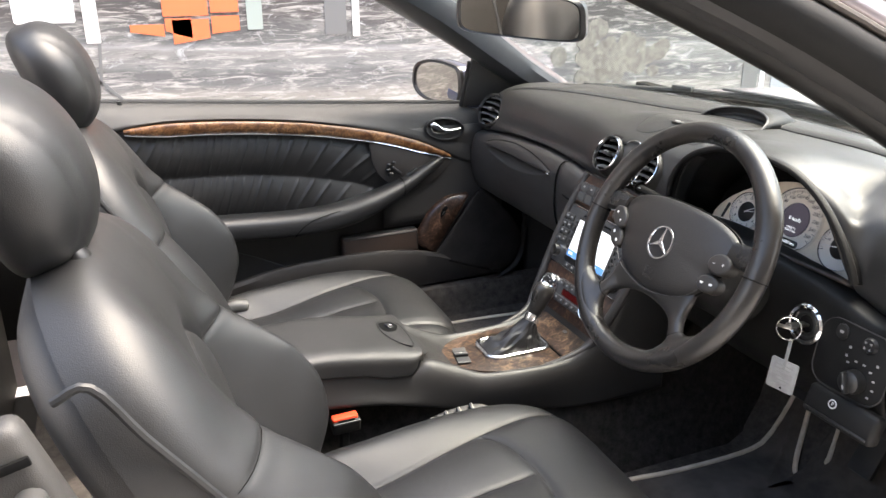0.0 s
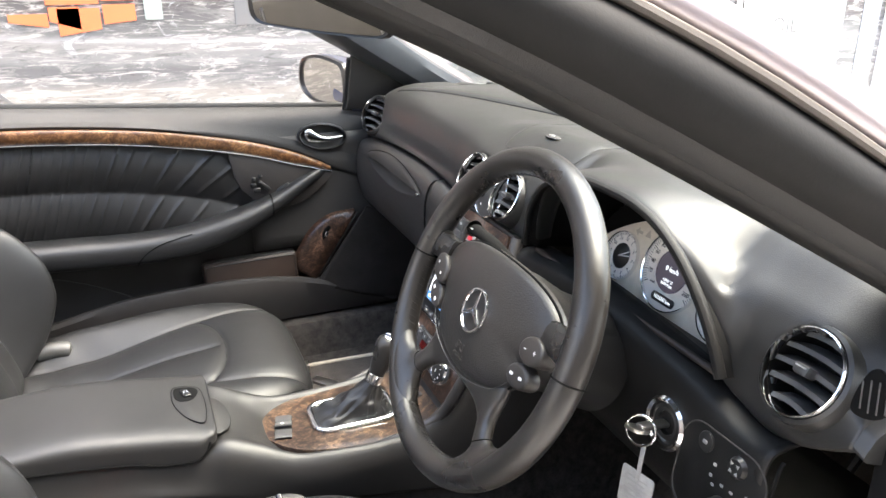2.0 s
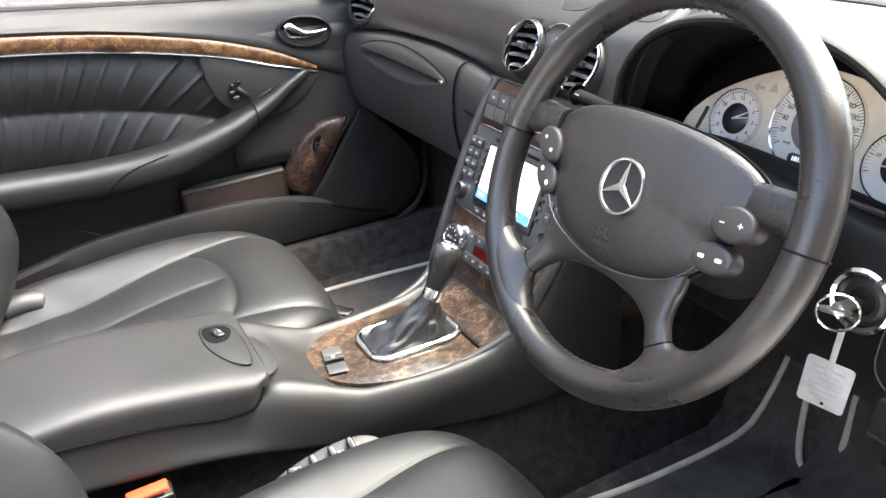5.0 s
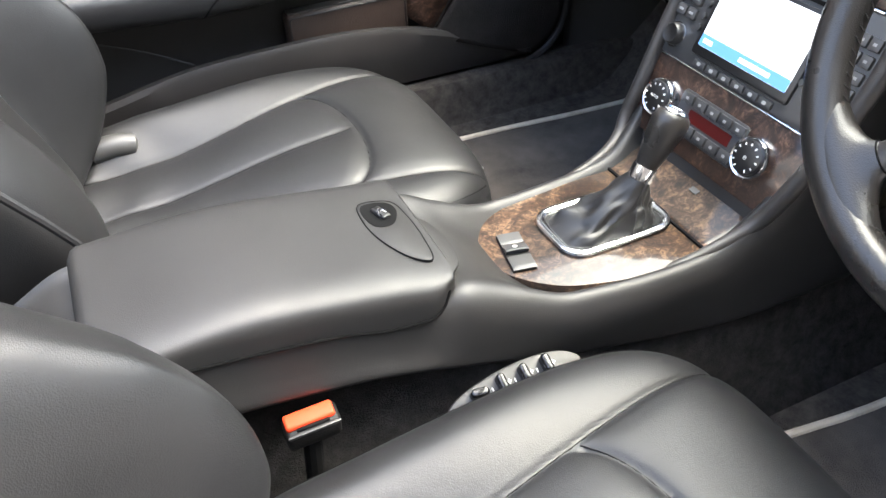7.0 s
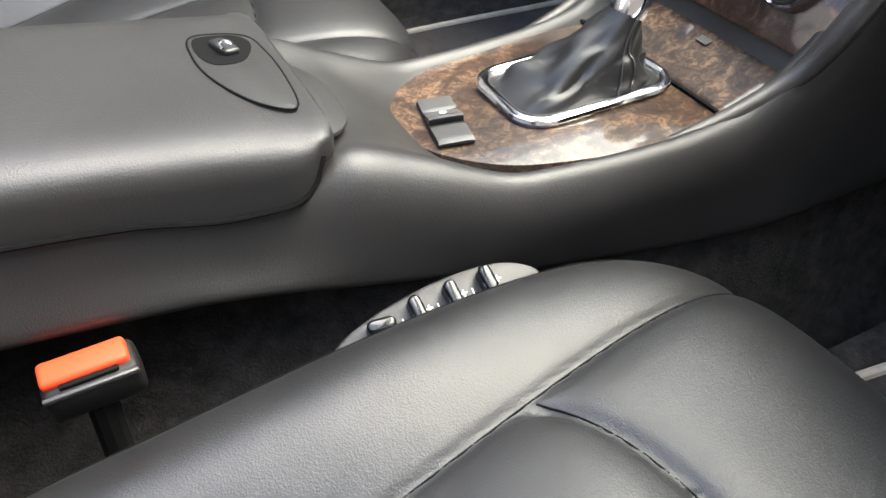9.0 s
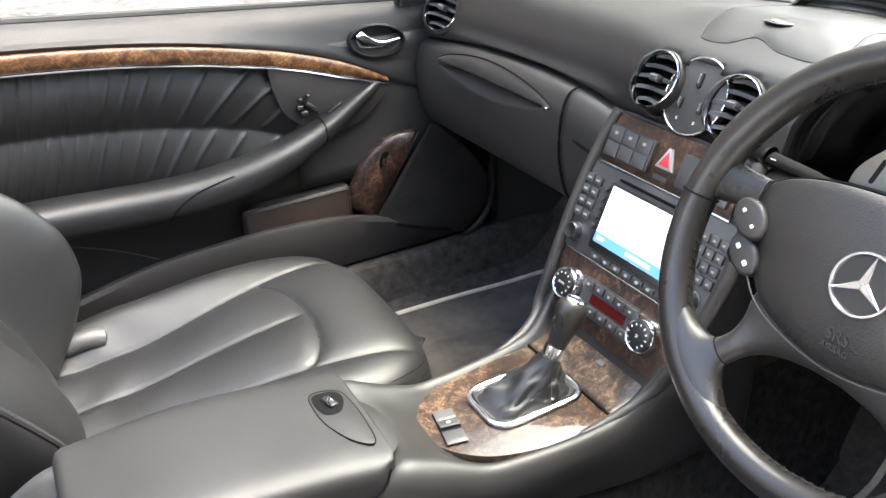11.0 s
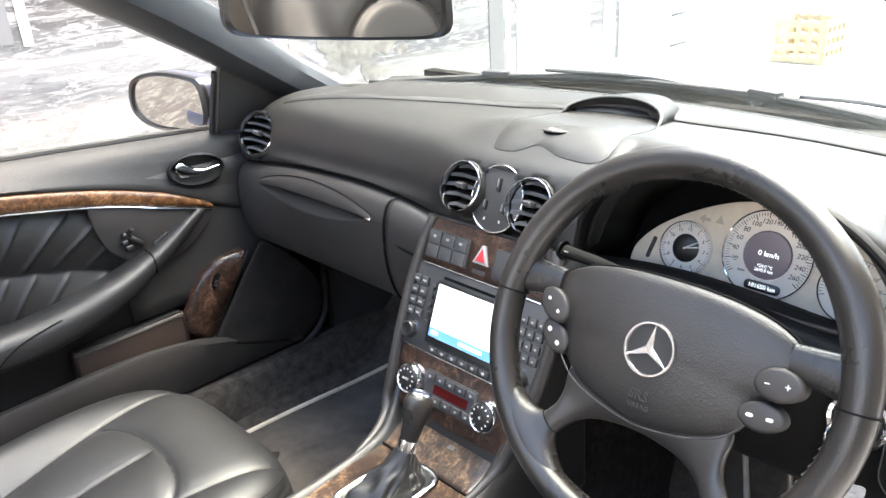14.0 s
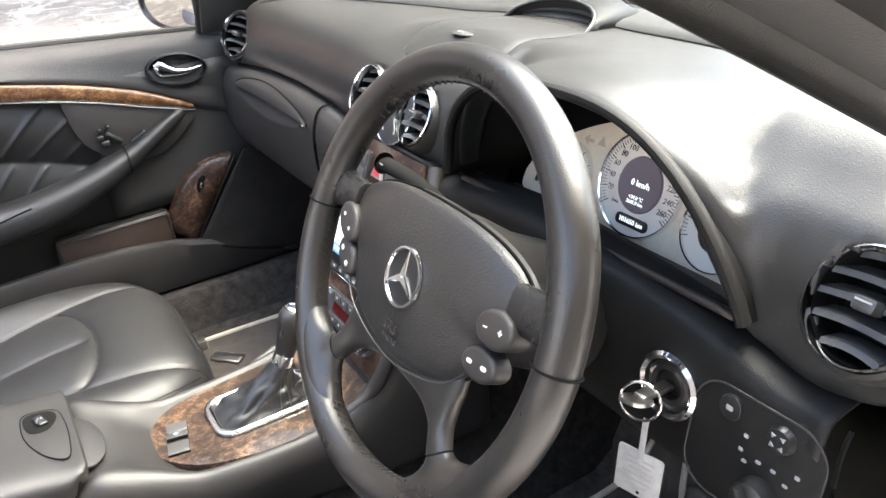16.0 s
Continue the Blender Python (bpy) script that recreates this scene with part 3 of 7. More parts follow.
for side in (1, -1):
    d_edge, s_edge = pillar_edges(side)
    inner, seal, skin, gutter = [], [], [], []
    for a, b in zip(d_edge, s_edge):
        out = V(0.28, side * 0.9, 0.3).normalized()
        mid = (a + b) / 2 - out * 0.022
        inner.append([a + out * 0.03, a + out * 0.004, a * 0.8 + mid * 0.2 - out * 0.004, mid, b * 0.75 + mid * 0.25 - out * 0.004, b + out * 0.004, b + out * 0.02])
        seal.append([a + out * 0.028 + (a - b) * 0.05, a + out * 0.045 + (a - b) * 0.09, a + out * 0.06 + (a - b) * 0.03, a + out * 0.045])
        c = [a.lerp(b, k / 20) for k in range(21)]
        gutter.append([a + out * 0.028, a + out * 0.06 + (a - b) * 0.05, c[2] + out * 0.088, c[6] + out * 0.091, c[9] + out * 0.085, c[10] + out * 0.07])
        skin.append([c[10] + out * 0.072, c[11] + out * 0.093, c[13] + out * 0.1, c[17] + out * 0.095, b + out * 0.07, b + out * 0.03, b + out * 0.012])
    # same trim on both sides; the driver's darker material stands in for its shade
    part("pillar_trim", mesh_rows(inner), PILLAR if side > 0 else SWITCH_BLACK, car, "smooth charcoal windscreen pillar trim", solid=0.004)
    part("pillar_seal", mesh_rows(seal, True, True), RUBBER, car, "black rubber door seal along the pillar")
    part("pillar_lip", tube([r[4] + V(0, side * 0.004, 0.003) for r in gutter], 0.0045, 8), BRONZE, car, "faded bronze lip on the seal")
    part("pillar_gutter", mesh_rows(gutter), WEATHER, car, "black weather strip channel of the pillar", solid=0.003, sharp=85)
    part("pillar_skin", mesh_rows(skin), PAINT, car, "silver painted windscreen pillar", solid=0.004, sharp=80)

# header rail, windscreen, cowl and bonnet
def screen_x(y):
    return 0.43 - 0.36 * y * y


header = []
for i in range(25):
    y = -0.6 + 1.2 * i / 24
    x, z = -0.43 + 0.12 * (1 - (y / 0.6) ** 2), 1.25 + 0.045 * (1 - (y / 0.6) ** 2)
    header.append([V(x - 0.06, y, z - 0.012), V(x - 0.03, y, z - 0.025), V(x + 0.03, y, z - 0.018), V(x + 0.06, y, z - 0.005), V(x + 0.02, y, z + 0.02), V(x - 0.05, y, z + 0.016)])
part("header_rail", mesh_rows(header, True, True), PILLAR, car, "charcoal windscreen header rail")
rows = []
for i in range(25):
    a = -1 + 2 * i / 24
    low = V(screen_x(0.64 * a) + 0.005, 0.66 * a, 0.905)
    top = V(-0.4 + 0.12 * (1 - a * a), 0.585 * a, 1.262 + 0.045 * (1 - a * a))
    rows.append([low.lerp(top, k / 12) + V(0.05, 0, 0.085) * math.sin(math.pi * k / 12) * 0.35 for k in range(13)])
pane = part("windscreen", mesh_rows(rows), GLASS, car, "clear raked windscreen", solid=0.004)
pane.visible_shadow = False
rows = []
for i in range(31):
    y = -0.7 + 1.4 * i / 30
    x = screen_x(y)
    rows.append([V(x - 0.012, y, 0.902), V(x + 0.012, y, 0.914), V(x + 0.05, y, 0.898), V(x + 0.11, y, 0.9), V(x + 0.15, y, 0.915), V(x + 0.155, y, 0.89)])
part("cowl_panel", mesh_rows(rows), PLASTIC_GREY, car, "dark grey plastic cowl under the windscreen", solid=0.006)
rows = []
for i in range(41):
    y = -0.78 + 1.56 * i / 40
    e = 1 - (abs(y) / 0.78) ** 4
    x0 = screen_x(y) + 0.13
    row = []
    for k in range(19):
        u = k / 18
        x = x0 + (1.68 - 0.25 * (y / 0.78) ** 2 - x0) * u
        rib = 0.012 * math.exp(-((abs(y) - 0.42 + 0.16 * u) / 0.05) ** 2)
        row.append(V(x, y, 0.93 - 0.30 * u ** 2.4 - 0.075 * (1 - e) - 0.02 * (abs(y) / 0.78) ** 2 + rib))
    rows.append(row)
part("bonnet", mesh_rows(rows), PAINT, car, "silver bonnet with two soft creases", solid=0.01)
for side in (1, -1):
    rows = []
    for k in range(25):
        u = k / 24
        x = 0.1 + 1.63 * u
        z = 0.865 - 0.02 * u - 0.24 * u ** 3
        yy = 0.80 + 0.05 * math.sin(math.pi * u) - 0.12 * u ** 5
        rows.append([V(x, side * (yy - 0.04), z), V(x, side * yy, z - 0.02), V(x, side * (yy + 0.03), z - 0.12), V(x, side * (yy + 0.035), z - 0.3), V(x, side * (yy + 0.01), 0.2)])
    part("front_wing", mesh_rows(rows), PAINT, car, "silver front wing", solid=0.01)
for pts, arm_pts, grip in (([(0.3, 0.6, 0.925), (0.44, 0.42, 0.93), (0.53, 0.2, 0.932), (0.535, -0.02, 0.93)], [(0.56, -0.1, 0.915), (0.545, 0.1, 0.94), (0.5, 0.32, 0.945)], (0.446, 0.41, 0.938)),
                           ([(0.525, 0.02, 0.934), (0.505, -0.14, 0.936), (0.45, -0.32, 0.935), (0.38, -0.5, 0.928)], [(0.47, -0.6, 0.91), (0.49, -0.35, 0.945), (0.5, -0.2, 0.946)], (0.505, -0.14, 0.943))):
    arm = part("wiper_arm", tube(spline(arm_pts, 14), 0.007, 8, flat=0.6), PLASTIC_GREY, car, "dark wiper arm lying on the windscreen")
    part("wiper_blade", tube(spline(pts, 18), 0.0075, 8, flat=1.1), RUBBER, arm)
    part("blade_clip", box((0.022, 0.06, 0.014), at(*grip) @ pose(0, 0, 0, 0, 0, 22 if grip[1] > 0 else -14), 0.004), PLASTIC_GREY, arm)
    part("arm_cap", lathe([(0, 0.016), (0.012, 0.015), (0.016, 0.008), (0.016, 0)], at(arm_pts[0][0], arm_pts[0][1], 0.9), 14), PLASTIC, arm)

# floor pan, tunnel, sills, footwell
rows = []
for i in range(31):
    y = -0.70 + 1.4 * i / 30
    side = 0.06 * max(0.0, (abs(y) - 0.645) / 0.055)
    hump = 0.13 * math.exp(-(y / 0.085) ** 4)
    rows.append([V(x, y, 0.262 + side + hump * lerp_table([(-1.2, 1.0), (0.1, 1.0), (0.6, 1.2)], x) + lerp_table([(0.2, 0.0), (0.52, 0.34)], x)) for x in [-1.2 + 0.06 * k for k in range(30)]])
part("carpeted_floor", mesh_rows(rows), CARPET_LIT, car, "black carpet over the floor and tunnel, coloured lighter as if lit", solid=0.02)
part("bulkhead", box((0.03, 1.42, 0.62), at(0.53, 0, 0.6)), CARPET, car, "black carpeted bulkhead behind the dashboard")
part("rear_bulkhead", box((0.05, 1.4, 0.6), at(-1.28, 0, 0.56), 0.02), VINYL_DARK, car, "black trim behind the front seats")
for side in (1, -1):
    sill = []
    for k in range(19):
        x = -1.2 + 1.72 * k / 18
        sill.append([V(x, side * 0.64, 0.29), V(x, side * 0.645, 0.345), V(x, side * 0.66, 0.362), V(x, side * 0.70, 0.366), V(x, side * 0.74, 0.36), V(x, side * 0.78, 0.33), V(x, side * 0.79, 0.2), V(x, side * 0.7, 0.17)])
    part("door_sill", mesh_rows(sill), VINYL_DARK, car, "black door sill trim", solid=0.01)
    part("sill_carpet", mesh_rows([[V(-1.15 + 0.08 * k, side * 0.62, 0.27), V(-1.15 + 0.08 * k, side * 0.636, 0.3), V(-1.15 + 0.08 * k, side * 0.638, 0.35), V(-1.15 + 0.08 * k, side * 0.648, 0.368), V(-1.15 + 0.08 * k, side * 0.672, 0.372)] for k in range(21)]), CARPET_LIT, car, "dark carpet up the inside of the sill")
    kick = []
    for k in range(9):
        u = k / 8
        z = 0.33 + 0.48 * u
        kick.append([V(0.15, side * 0.712, z), V(0.16, side * 0.695, z), V(0.22, side * 0.68, z), V(0.36, side * 0.645, z), V(0.52, side * 0.64, z)])
    part("kick_panel", mesh_rows(kick), VINYL_DARK, car, "black footwell side panel", solid=0.008)
    part("hinge_seal", tube(spline([V(0.04, side * 0.668, 0.362), V(0.1, side * 0.667, 0.40), V(0.125, side * 0.668, 0.47), V(0.125, side * 0.67, 0.64), V(0.1, side * 0.69, 0.8)], 24), 0.008, 10), RUBBER, car, "black rubber door opening seal")

# rear quarter and tonneau, seen past the seats
for side in (1, -1):
    rows = []
    for k in range(13):
        x = -1.1 - 0.82 * k / 12
        rows.append([V(x, side * 0.70, 0.40), V(x, side * 0.70, 0.90), V(x, side * 0.73, 0.935), V(x, side * 0.80, 0.935), V(x, side * 0.86, 0.88), V(x, side * 0.88, 0.6), V(x, side * 0.84, 0.2)])
    part("rear_quarter", mesh_rows(rows), PAINT, car, "silver rear quarter panel", solid=0.01)
for side in (1, -1):
    part("quarter_trim", mesh_rows([[V(x, side * 0.69, 0.4), V(x, side * 0.685, 0.7), V(x, side * 0.692, 0.9), V(x, side * 0.71, 0.938), V(x, side * 0.76, 0.94)] for x in [-1.05 - 0.08 * k for k in range(11)]]), VINYL_DARK, car, "black trim inside the rear quarter", solid=0.004)
part("tonneau_cover", box((0.5, 1.42, 0.06), at(-1.95, 0, 0.9), 0.03, 3), PAINT, car, "silver cover over the folded roof")
part("rear_bench", box((0.42, 1.3, 0.42), at(-1.5, 0, 0.6), 0.08, 4), LEATHER, car, "black leather rear bench behind the front seats")
for i, (x, y) in enumerate(((1.02, 0.74), (1.02, -0.74), (-1.68, 0.74), (-1.68, -0.74))):
    wheel = part("road_wheel", lathe([(0.19, -0.1), (0.29, -0.1), (0.315, -0.08), (0.315, 0.08), (0.29, 0.1), (0.19, 0.1), (0.19, -0.1)], at(x, y, 0.315) @ pose(0, 0, 0, 90, 0, 0), 32), RUBBER, car, "black car tyre on the floor")
    part("rim", lathe([(0.0, 0.06), (0.06, 0.07), (0.17, 0.05), (0.19, 0.08), (0.19, -0.08), (0.0, -0.06)], at(x, y, 0.315) @ pose(0, 0, 0, 90 if y < 0 else -90, 0, 0), 28), SATIN, wheel)
part("underbody", box((3.3, 1.4, 0.06), at(-0.1, 0, 0.22), 0.02), PLASTIC, car, "black underbody")
for side in (1, -1):
    part("hinge_pillar", box((0.16, 0.07, 0.52), at(0.09, side * 0.735, 0.6), 0.015), GAP, car, "black door hinge pillar")


# ---- dashboard ----
dash = thing("dashboard", (0.2, 0, 0.6), "charcoal soft-touch dashboard with chrome-ringed round air vents", "dashboard")
LIP_Y, LIP_W, LIP_TOP, LIP_BASE = -0.357, 0.204, 0.974, 0.84
SEAM = [(-0.7, 0.838), (-0.675, 0.823), (-0.645, 0.81), (-0.61, 0.804), (-0.56, 0.815), (-0.5, 0.826), (-0.3, 0.84), (-0.1, 0.822), (0.03, 0.815), (0.114, 0.821), (0.2, 0.834), (0.33, 0.841), (0.46, 0.837), (0.68, 0.816)]


def brow(y):
    """How far the instrument hood arches at this y: 0 outside, 1 at its top."""
    a = abs(y - LIP_Y) / LIP_W
    if a >= 1:
        return 0.0
    return (1 - a ** 2.6) ** (1 / 2.2) if y > LIP_Y else (1 - a ** 2.6) ** 0.9


def hood(y):
    """Soft swelling of the pad round the instrument hood."""
    return math.exp(-(abs(y - LIP_Y) / (0.25 if y > LIP_Y else 0.42)) ** 2)


def pad_section(y):
    xw = screen_x(y) - 0.02
    end = max(0.0, (abs(y) - 0.6) / 0.1)
    drop = 0.045 * end ** 2
    lift = 0.03 * hood(y) + 0.012 * math.exp(-(y / 0.12) ** 4)
    zs = lerp_table(SEAM, y)
    zl = LIP_BASE + (LIP_TOP - LIP_BASE) * brow(y)
    b = min(1.0, 1.15 * brow(y))
    b = b * b * (3 - 2 * b)
    mid = 0.012 * math.exp(-(y / 0.13) ** 4)
    tail_n = [(0.04 - mid * 0.5, 0.934 - drop), (0.014 - mid, 0.914 - drop), (0.0 - mid, 0.884 - drop * 0.5), (-0.006 - mid * 0.9, 0.855), (-0.012, zs + 0.004), (0.01, zs - 0.006)]
    zt = max(zl, zs)
    tail_h = [(0.03, zt + 0.006), (0.0, zt + 0.007), (-0.02, zt + 0.005), (-0.03, zt), (-0.026, zt - 0.006), (0.0, zt - 0.012)]
    pts = [(xw, 0.905), (xw - 0.012, 0.928), (xw - 0.05, 0.934 - drop * 0.3), (xw - 0.075, 0.928 - drop * 0.3),
           (lerp_table([(0, xw - 0.1), (1, 0.2)], 0.35), 0.937 + 0.3 * lift - drop), (0.16, 0.943 + 0.6 * lift - drop), (0.09, 0.944 + 0.9 * lift - drop)]
    for k, (n_, h_) in enumerate(zip(tail_n, tail_h)):
        z = n_[1] * (1 - b) + h_[1] * b
        if y < LIP_Y and k < 3:
            z = max(z, n_[1], h_[1])
        pts.append((n_[0] * (1 - b) + h_[0] * b, z))
    return [V(p.x, y, p.z) for p in spline([(x, 0, z) for x, z in pts], 48)]


ys = [-0.7 + 1.4 * i / 300 for i in range(301)]
VENTS = [((-0.005, 0.6335, 0.8755), (-0.85, -0.3, 0.42)), ((-0.0025, -0.632, 0.8765), (-0.86, 0.08, 0.5)), ((-0.0173, 0.06, 0.882), (-0.88, 0.0, 0.47)), ((-0.0173, -0.066, 0.88), (-0.88, 0.0, 0.47))]
bm = mesh_rows([pad_section(y) for y in ys])
gone = []
for f in bm.faces:
    c = f.calc_center_median()
    for o, way in VENTS + [((-0.0155, -0.003, 0.877), (-0.88, 0.0, 0.47))]:
        d = c - Vector(o)
        w = Vector(way).normalized()
        if abs(d.dot(w)) < 0.05 and (d - w * d.dot(w)).length < (0.0415 if abs(o[1]) > 0.3 else 0.0375 if abs(o[1]) > 0.01 else 0.044):
            gone.append(f)
            break
bmesh.ops.delete(bm, geom=gone, context="FACES")
part("upper_pad", bm, VINYL, dash, "charcoal grained upper dashboard pad", solid=0.006)
# ends that close the pad against the doors
for side in (1, -1):
    sec = pad_section(0.7 * side)
    part("end_cap", mesh_rows([[p + V(0, 0, 0) for p in sec], [p + V(0, side * 0.012, -0.004) for p in sec], [V(0.12, side * 0.715, 0.85) for p in sec]]), VINYL, dash)


# instrument hood: dark tunnel from the lip to the dials
def hood_ring(x, shrink, dz):
    out = []
    for i in range(49):
        y = LIP_Y + LIP_W * (1 - 2 * i / 48) * shrink
        yy = LIP_Y + (y - LIP_Y) / shrink
        out.append(V(x, y, LIP_BASE + (LIP_TOP - LIP_BASE) * brow(yy) * shrink + dz))
    return out


part("instrument_hood", mesh_rows([hood_ring(-0.026, 1.0, -0.004), hood_ring(0.0, 0.985, -0.008), hood_ring(0.05, 0.95, -0.016), hood_ring(0.1, 0.9, -0.022)]), SWITCH_BLACK, dash, "black inner lining of the instrument hood", solid=0.003)
part("lip_bead", tube(hood_ring(-0.03, 1.0, -0.002), 0.0065, 10, flat=0.9), SWITCH_BLACK, dash, "black rolled edge of the instrument hood")

# instrument panel
GM = basis((0.075, -0.35, 0.85), (0, -1, 0), (math.sin(radians(20)), 0, math.cos(radians(20))))
cluster = thing("instrument_cluster", (0.08, -0.35, 0.8), "instrument cluster with pale dials and lit displays", "instrument cluster")
face = smooth_outline([(-0.172, -0.035), (-0.15, 0.0), (-0.105, 0.032), (-0.05, 0.056), (0.0, 0.063), (0.05, 0.056), (0.105, 0.032), (0.15, 0.0), (0.172, -0.035), (0.15, -0.056), (0.0, -0.06), (-0.15, -0.056)], 72)
part("face_plate", slab(face, GM, 0.003, 0.001), GAUGE, cluster, "pale silver instrument face", smooth=False)
part("backing", slab([(x * 1.25, y * 1.9) for x, y in face], GM @ at(0, 0.004, -0.012), 0.006), HOLLOW, cluster)
part("lower_shelf", mesh_rows([[V(0.075 - 0.09 * k / 6, -0.35 - 0.19 + 0.38 * i / 20, 0.797 + 0.035 * (k / 6) - 0.006 * math.sin(math.pi * k / 6)) for k in range(7)] for i in range(21)]), LEATHER_BROWN, cluster, "dark shelf below the dials", solid=0.006)


def dial(cx, cy, r, ticks, sweep, hand, hub, label):
    m = GM @ at(cx, cy, 0.003)
    d = part("dial", lathe([(0, 0.001), (r * 0.97, 0.001), (r * 0.985, 0.0)], m, 48), DIAL, cluster, label)
    part("bezel", lathe([(r * 0.97, 0.0), (r * 0.98, 0.004), (r * 1.01, 0.005), (r * 1.03, 0.0)], m, 48), CHROME, d)
    bm = bmesh.new()
    for i in range(ticks + 1):
        a = radians(sweep[0] + (sweep[1] - sweep[0]) * i / ticks)
        big = i % 5 == 0
        ln = r * (0.13 if big else 0.08)
        box((ln, 0.0009 if big else 0.0005, 0.0006), m @ at(math.cos(a) * (r * 0.95 - ln / 2), math.sin(a) * (r * 0.95 - ln / 2), 0.0014) @ pose(0, 0, 0, 0, 0, math.degrees(a)), bm=bm)
    part("tick_ring", bm, INK, d, smooth=False)
    if hub:
        part("hub", lathe([(0, 0.004), (hub * 0.7, 0.004), (hub, 0.0016)], m, 28), PLASTIC, d)
    for ang, length, wide in hand:
        a = radians(ang)
        part("needle", slab([(-0.002, -wide), (length, -wide * 0.35), (length, wide * 0.35), (-0.002, wide)], m @ at(0, 0, 0.0045) @ pose(0, 0, 0, 0, 0, ang), 0.0007), PRINT, d, smooth=False)
    return d, m


clock, cm = dial(-0.099, -0.013, 0.034, 60, (90, -270), ((33, 0.02, 0.0012), (14, 0.028, 0.0009)), 0.018, "round clock dial with a black centre")
bm = bmesh.new()
for i in range(12):
    a = radians(90 - 30 * (i + 1))
    words(str(i + 1), 0.0062, cm @ at(0.0243 * math.cos(a), 0.0243 * math.sin(a), 0.0016), 0.0002, bm=bm)
part("numeral_ring", bm, INK, clock, smooth=False)
speed, sm = dial(0.002, 0.003, 0.053, 65, (215, -35), ((207, 0.0, 0.0011),), 0, "large speedometer dial around a display")
bm = bmesh.new()
for i in range(13):
    a = radians(198 - 225 * i / 12)
    words(str(20 + 20 * i), 0.0082, sm @ at(0.0395 * math.cos(a), 0.0395 * math.sin(a), 0.0016), 0.0002, shear=0.15, bm=bm)
words("km/h", 0.0045, sm @ at(-0.026, -0.024, 0.0016), 0.0002, shear=0.15, bm=bm)
part("numeral_ring", bm, INK, speed, smooth=False)
disp = part("display", lathe([(0, 0.003), (0.0275, 0.003), (0.029, 0.001)], sm, 40), LCD, speed, "round violet trip display")
bm = words("0 km/h", 0.0088, sm @ at(0.002, 0.001, 0.0035), 0.0002)
words("+24.0 \u00b0C", 0.0052, sm @ at(0.001, -0.0135, 0.0035), 0.0002, bm=bm)
words("2645.9 km", 0.0052, sm @ at(0.001, -0.0185, 0.0035), 0.0002, bm=bm)
part("display_text", bm, LCD_TEXT, disp, smooth=False)
odo = part("odometer", slab(rrect(0.043, 0.0115, 0.005), sm @ at(0.003, -0.038, 0.001), 0.0018, 0.0006), PLASTIC, speed, "odometer window")
part("odometer_text", words("101650 km", 0.0072, sm @ at(0.003, -0.038, 0.003), 0.0002), LCD_TEXT, odo, smooth=False)
part("needle", slab([(0, -0.0009), (0.019, -0.0003), (0.019, 0.0003), (0, 0.0009)], sm @ pose(-0.0495, -0.0165, 0.0035, 0, 0, 14), 0.0006), PRINT, speed, smooth=False)
rev, rm = dial(0.101, -0.013, 0.036, 35, (200, -20), ((188, 0.03, 0.0011),), 0.018, "round rev counter dial with a black centre")
bm = bmesh.new()
for i, tx in enumerate(("10", "20", "30", "40", "50", "60")):
    a = radians(165 - 30 * i)
    words(tx, 0.0055, rm @ at(0.0255 * math.cos(a), 0.0255 * math.sin(a), 0.0016), 0.0002, shear=0.15, bm=bm)
part("numeral_ring", bm, INK, rev, smooth=False)
for sx in (-1, 1):
    part("side_bar", slab(rrect(0.0055, 0.03, 0.0026), GM @ at(sx * 0.146, -0.023, 0.003) @ pose(0, 0, 0, 0, 0, sx * 12), 0.0008), INK, cluster, "narrow black bar gauge", smooth=False)
part("arrow_sign", slab([(-0.009, 0), (-0.002, 0.006), (-0.002, 0.002), (0.006, 0.002), (0.006, -0.002), (-0.002, -0.002), (-0.002, -0.006)], GM @ at(-0.082, 0.028, 0.0032), 0.0003), FAINT, cluster, "unlit turn signal arrow", smooth=False)
part("warning_sign", slab([(-0.006, -0.005), (0.006, -0.005), (0, 0.006)], GM @ at(-0.064, 0.031, 0.0032), 0.0003), FAINT, cluster, "unlit warning triangle", smooth=False)


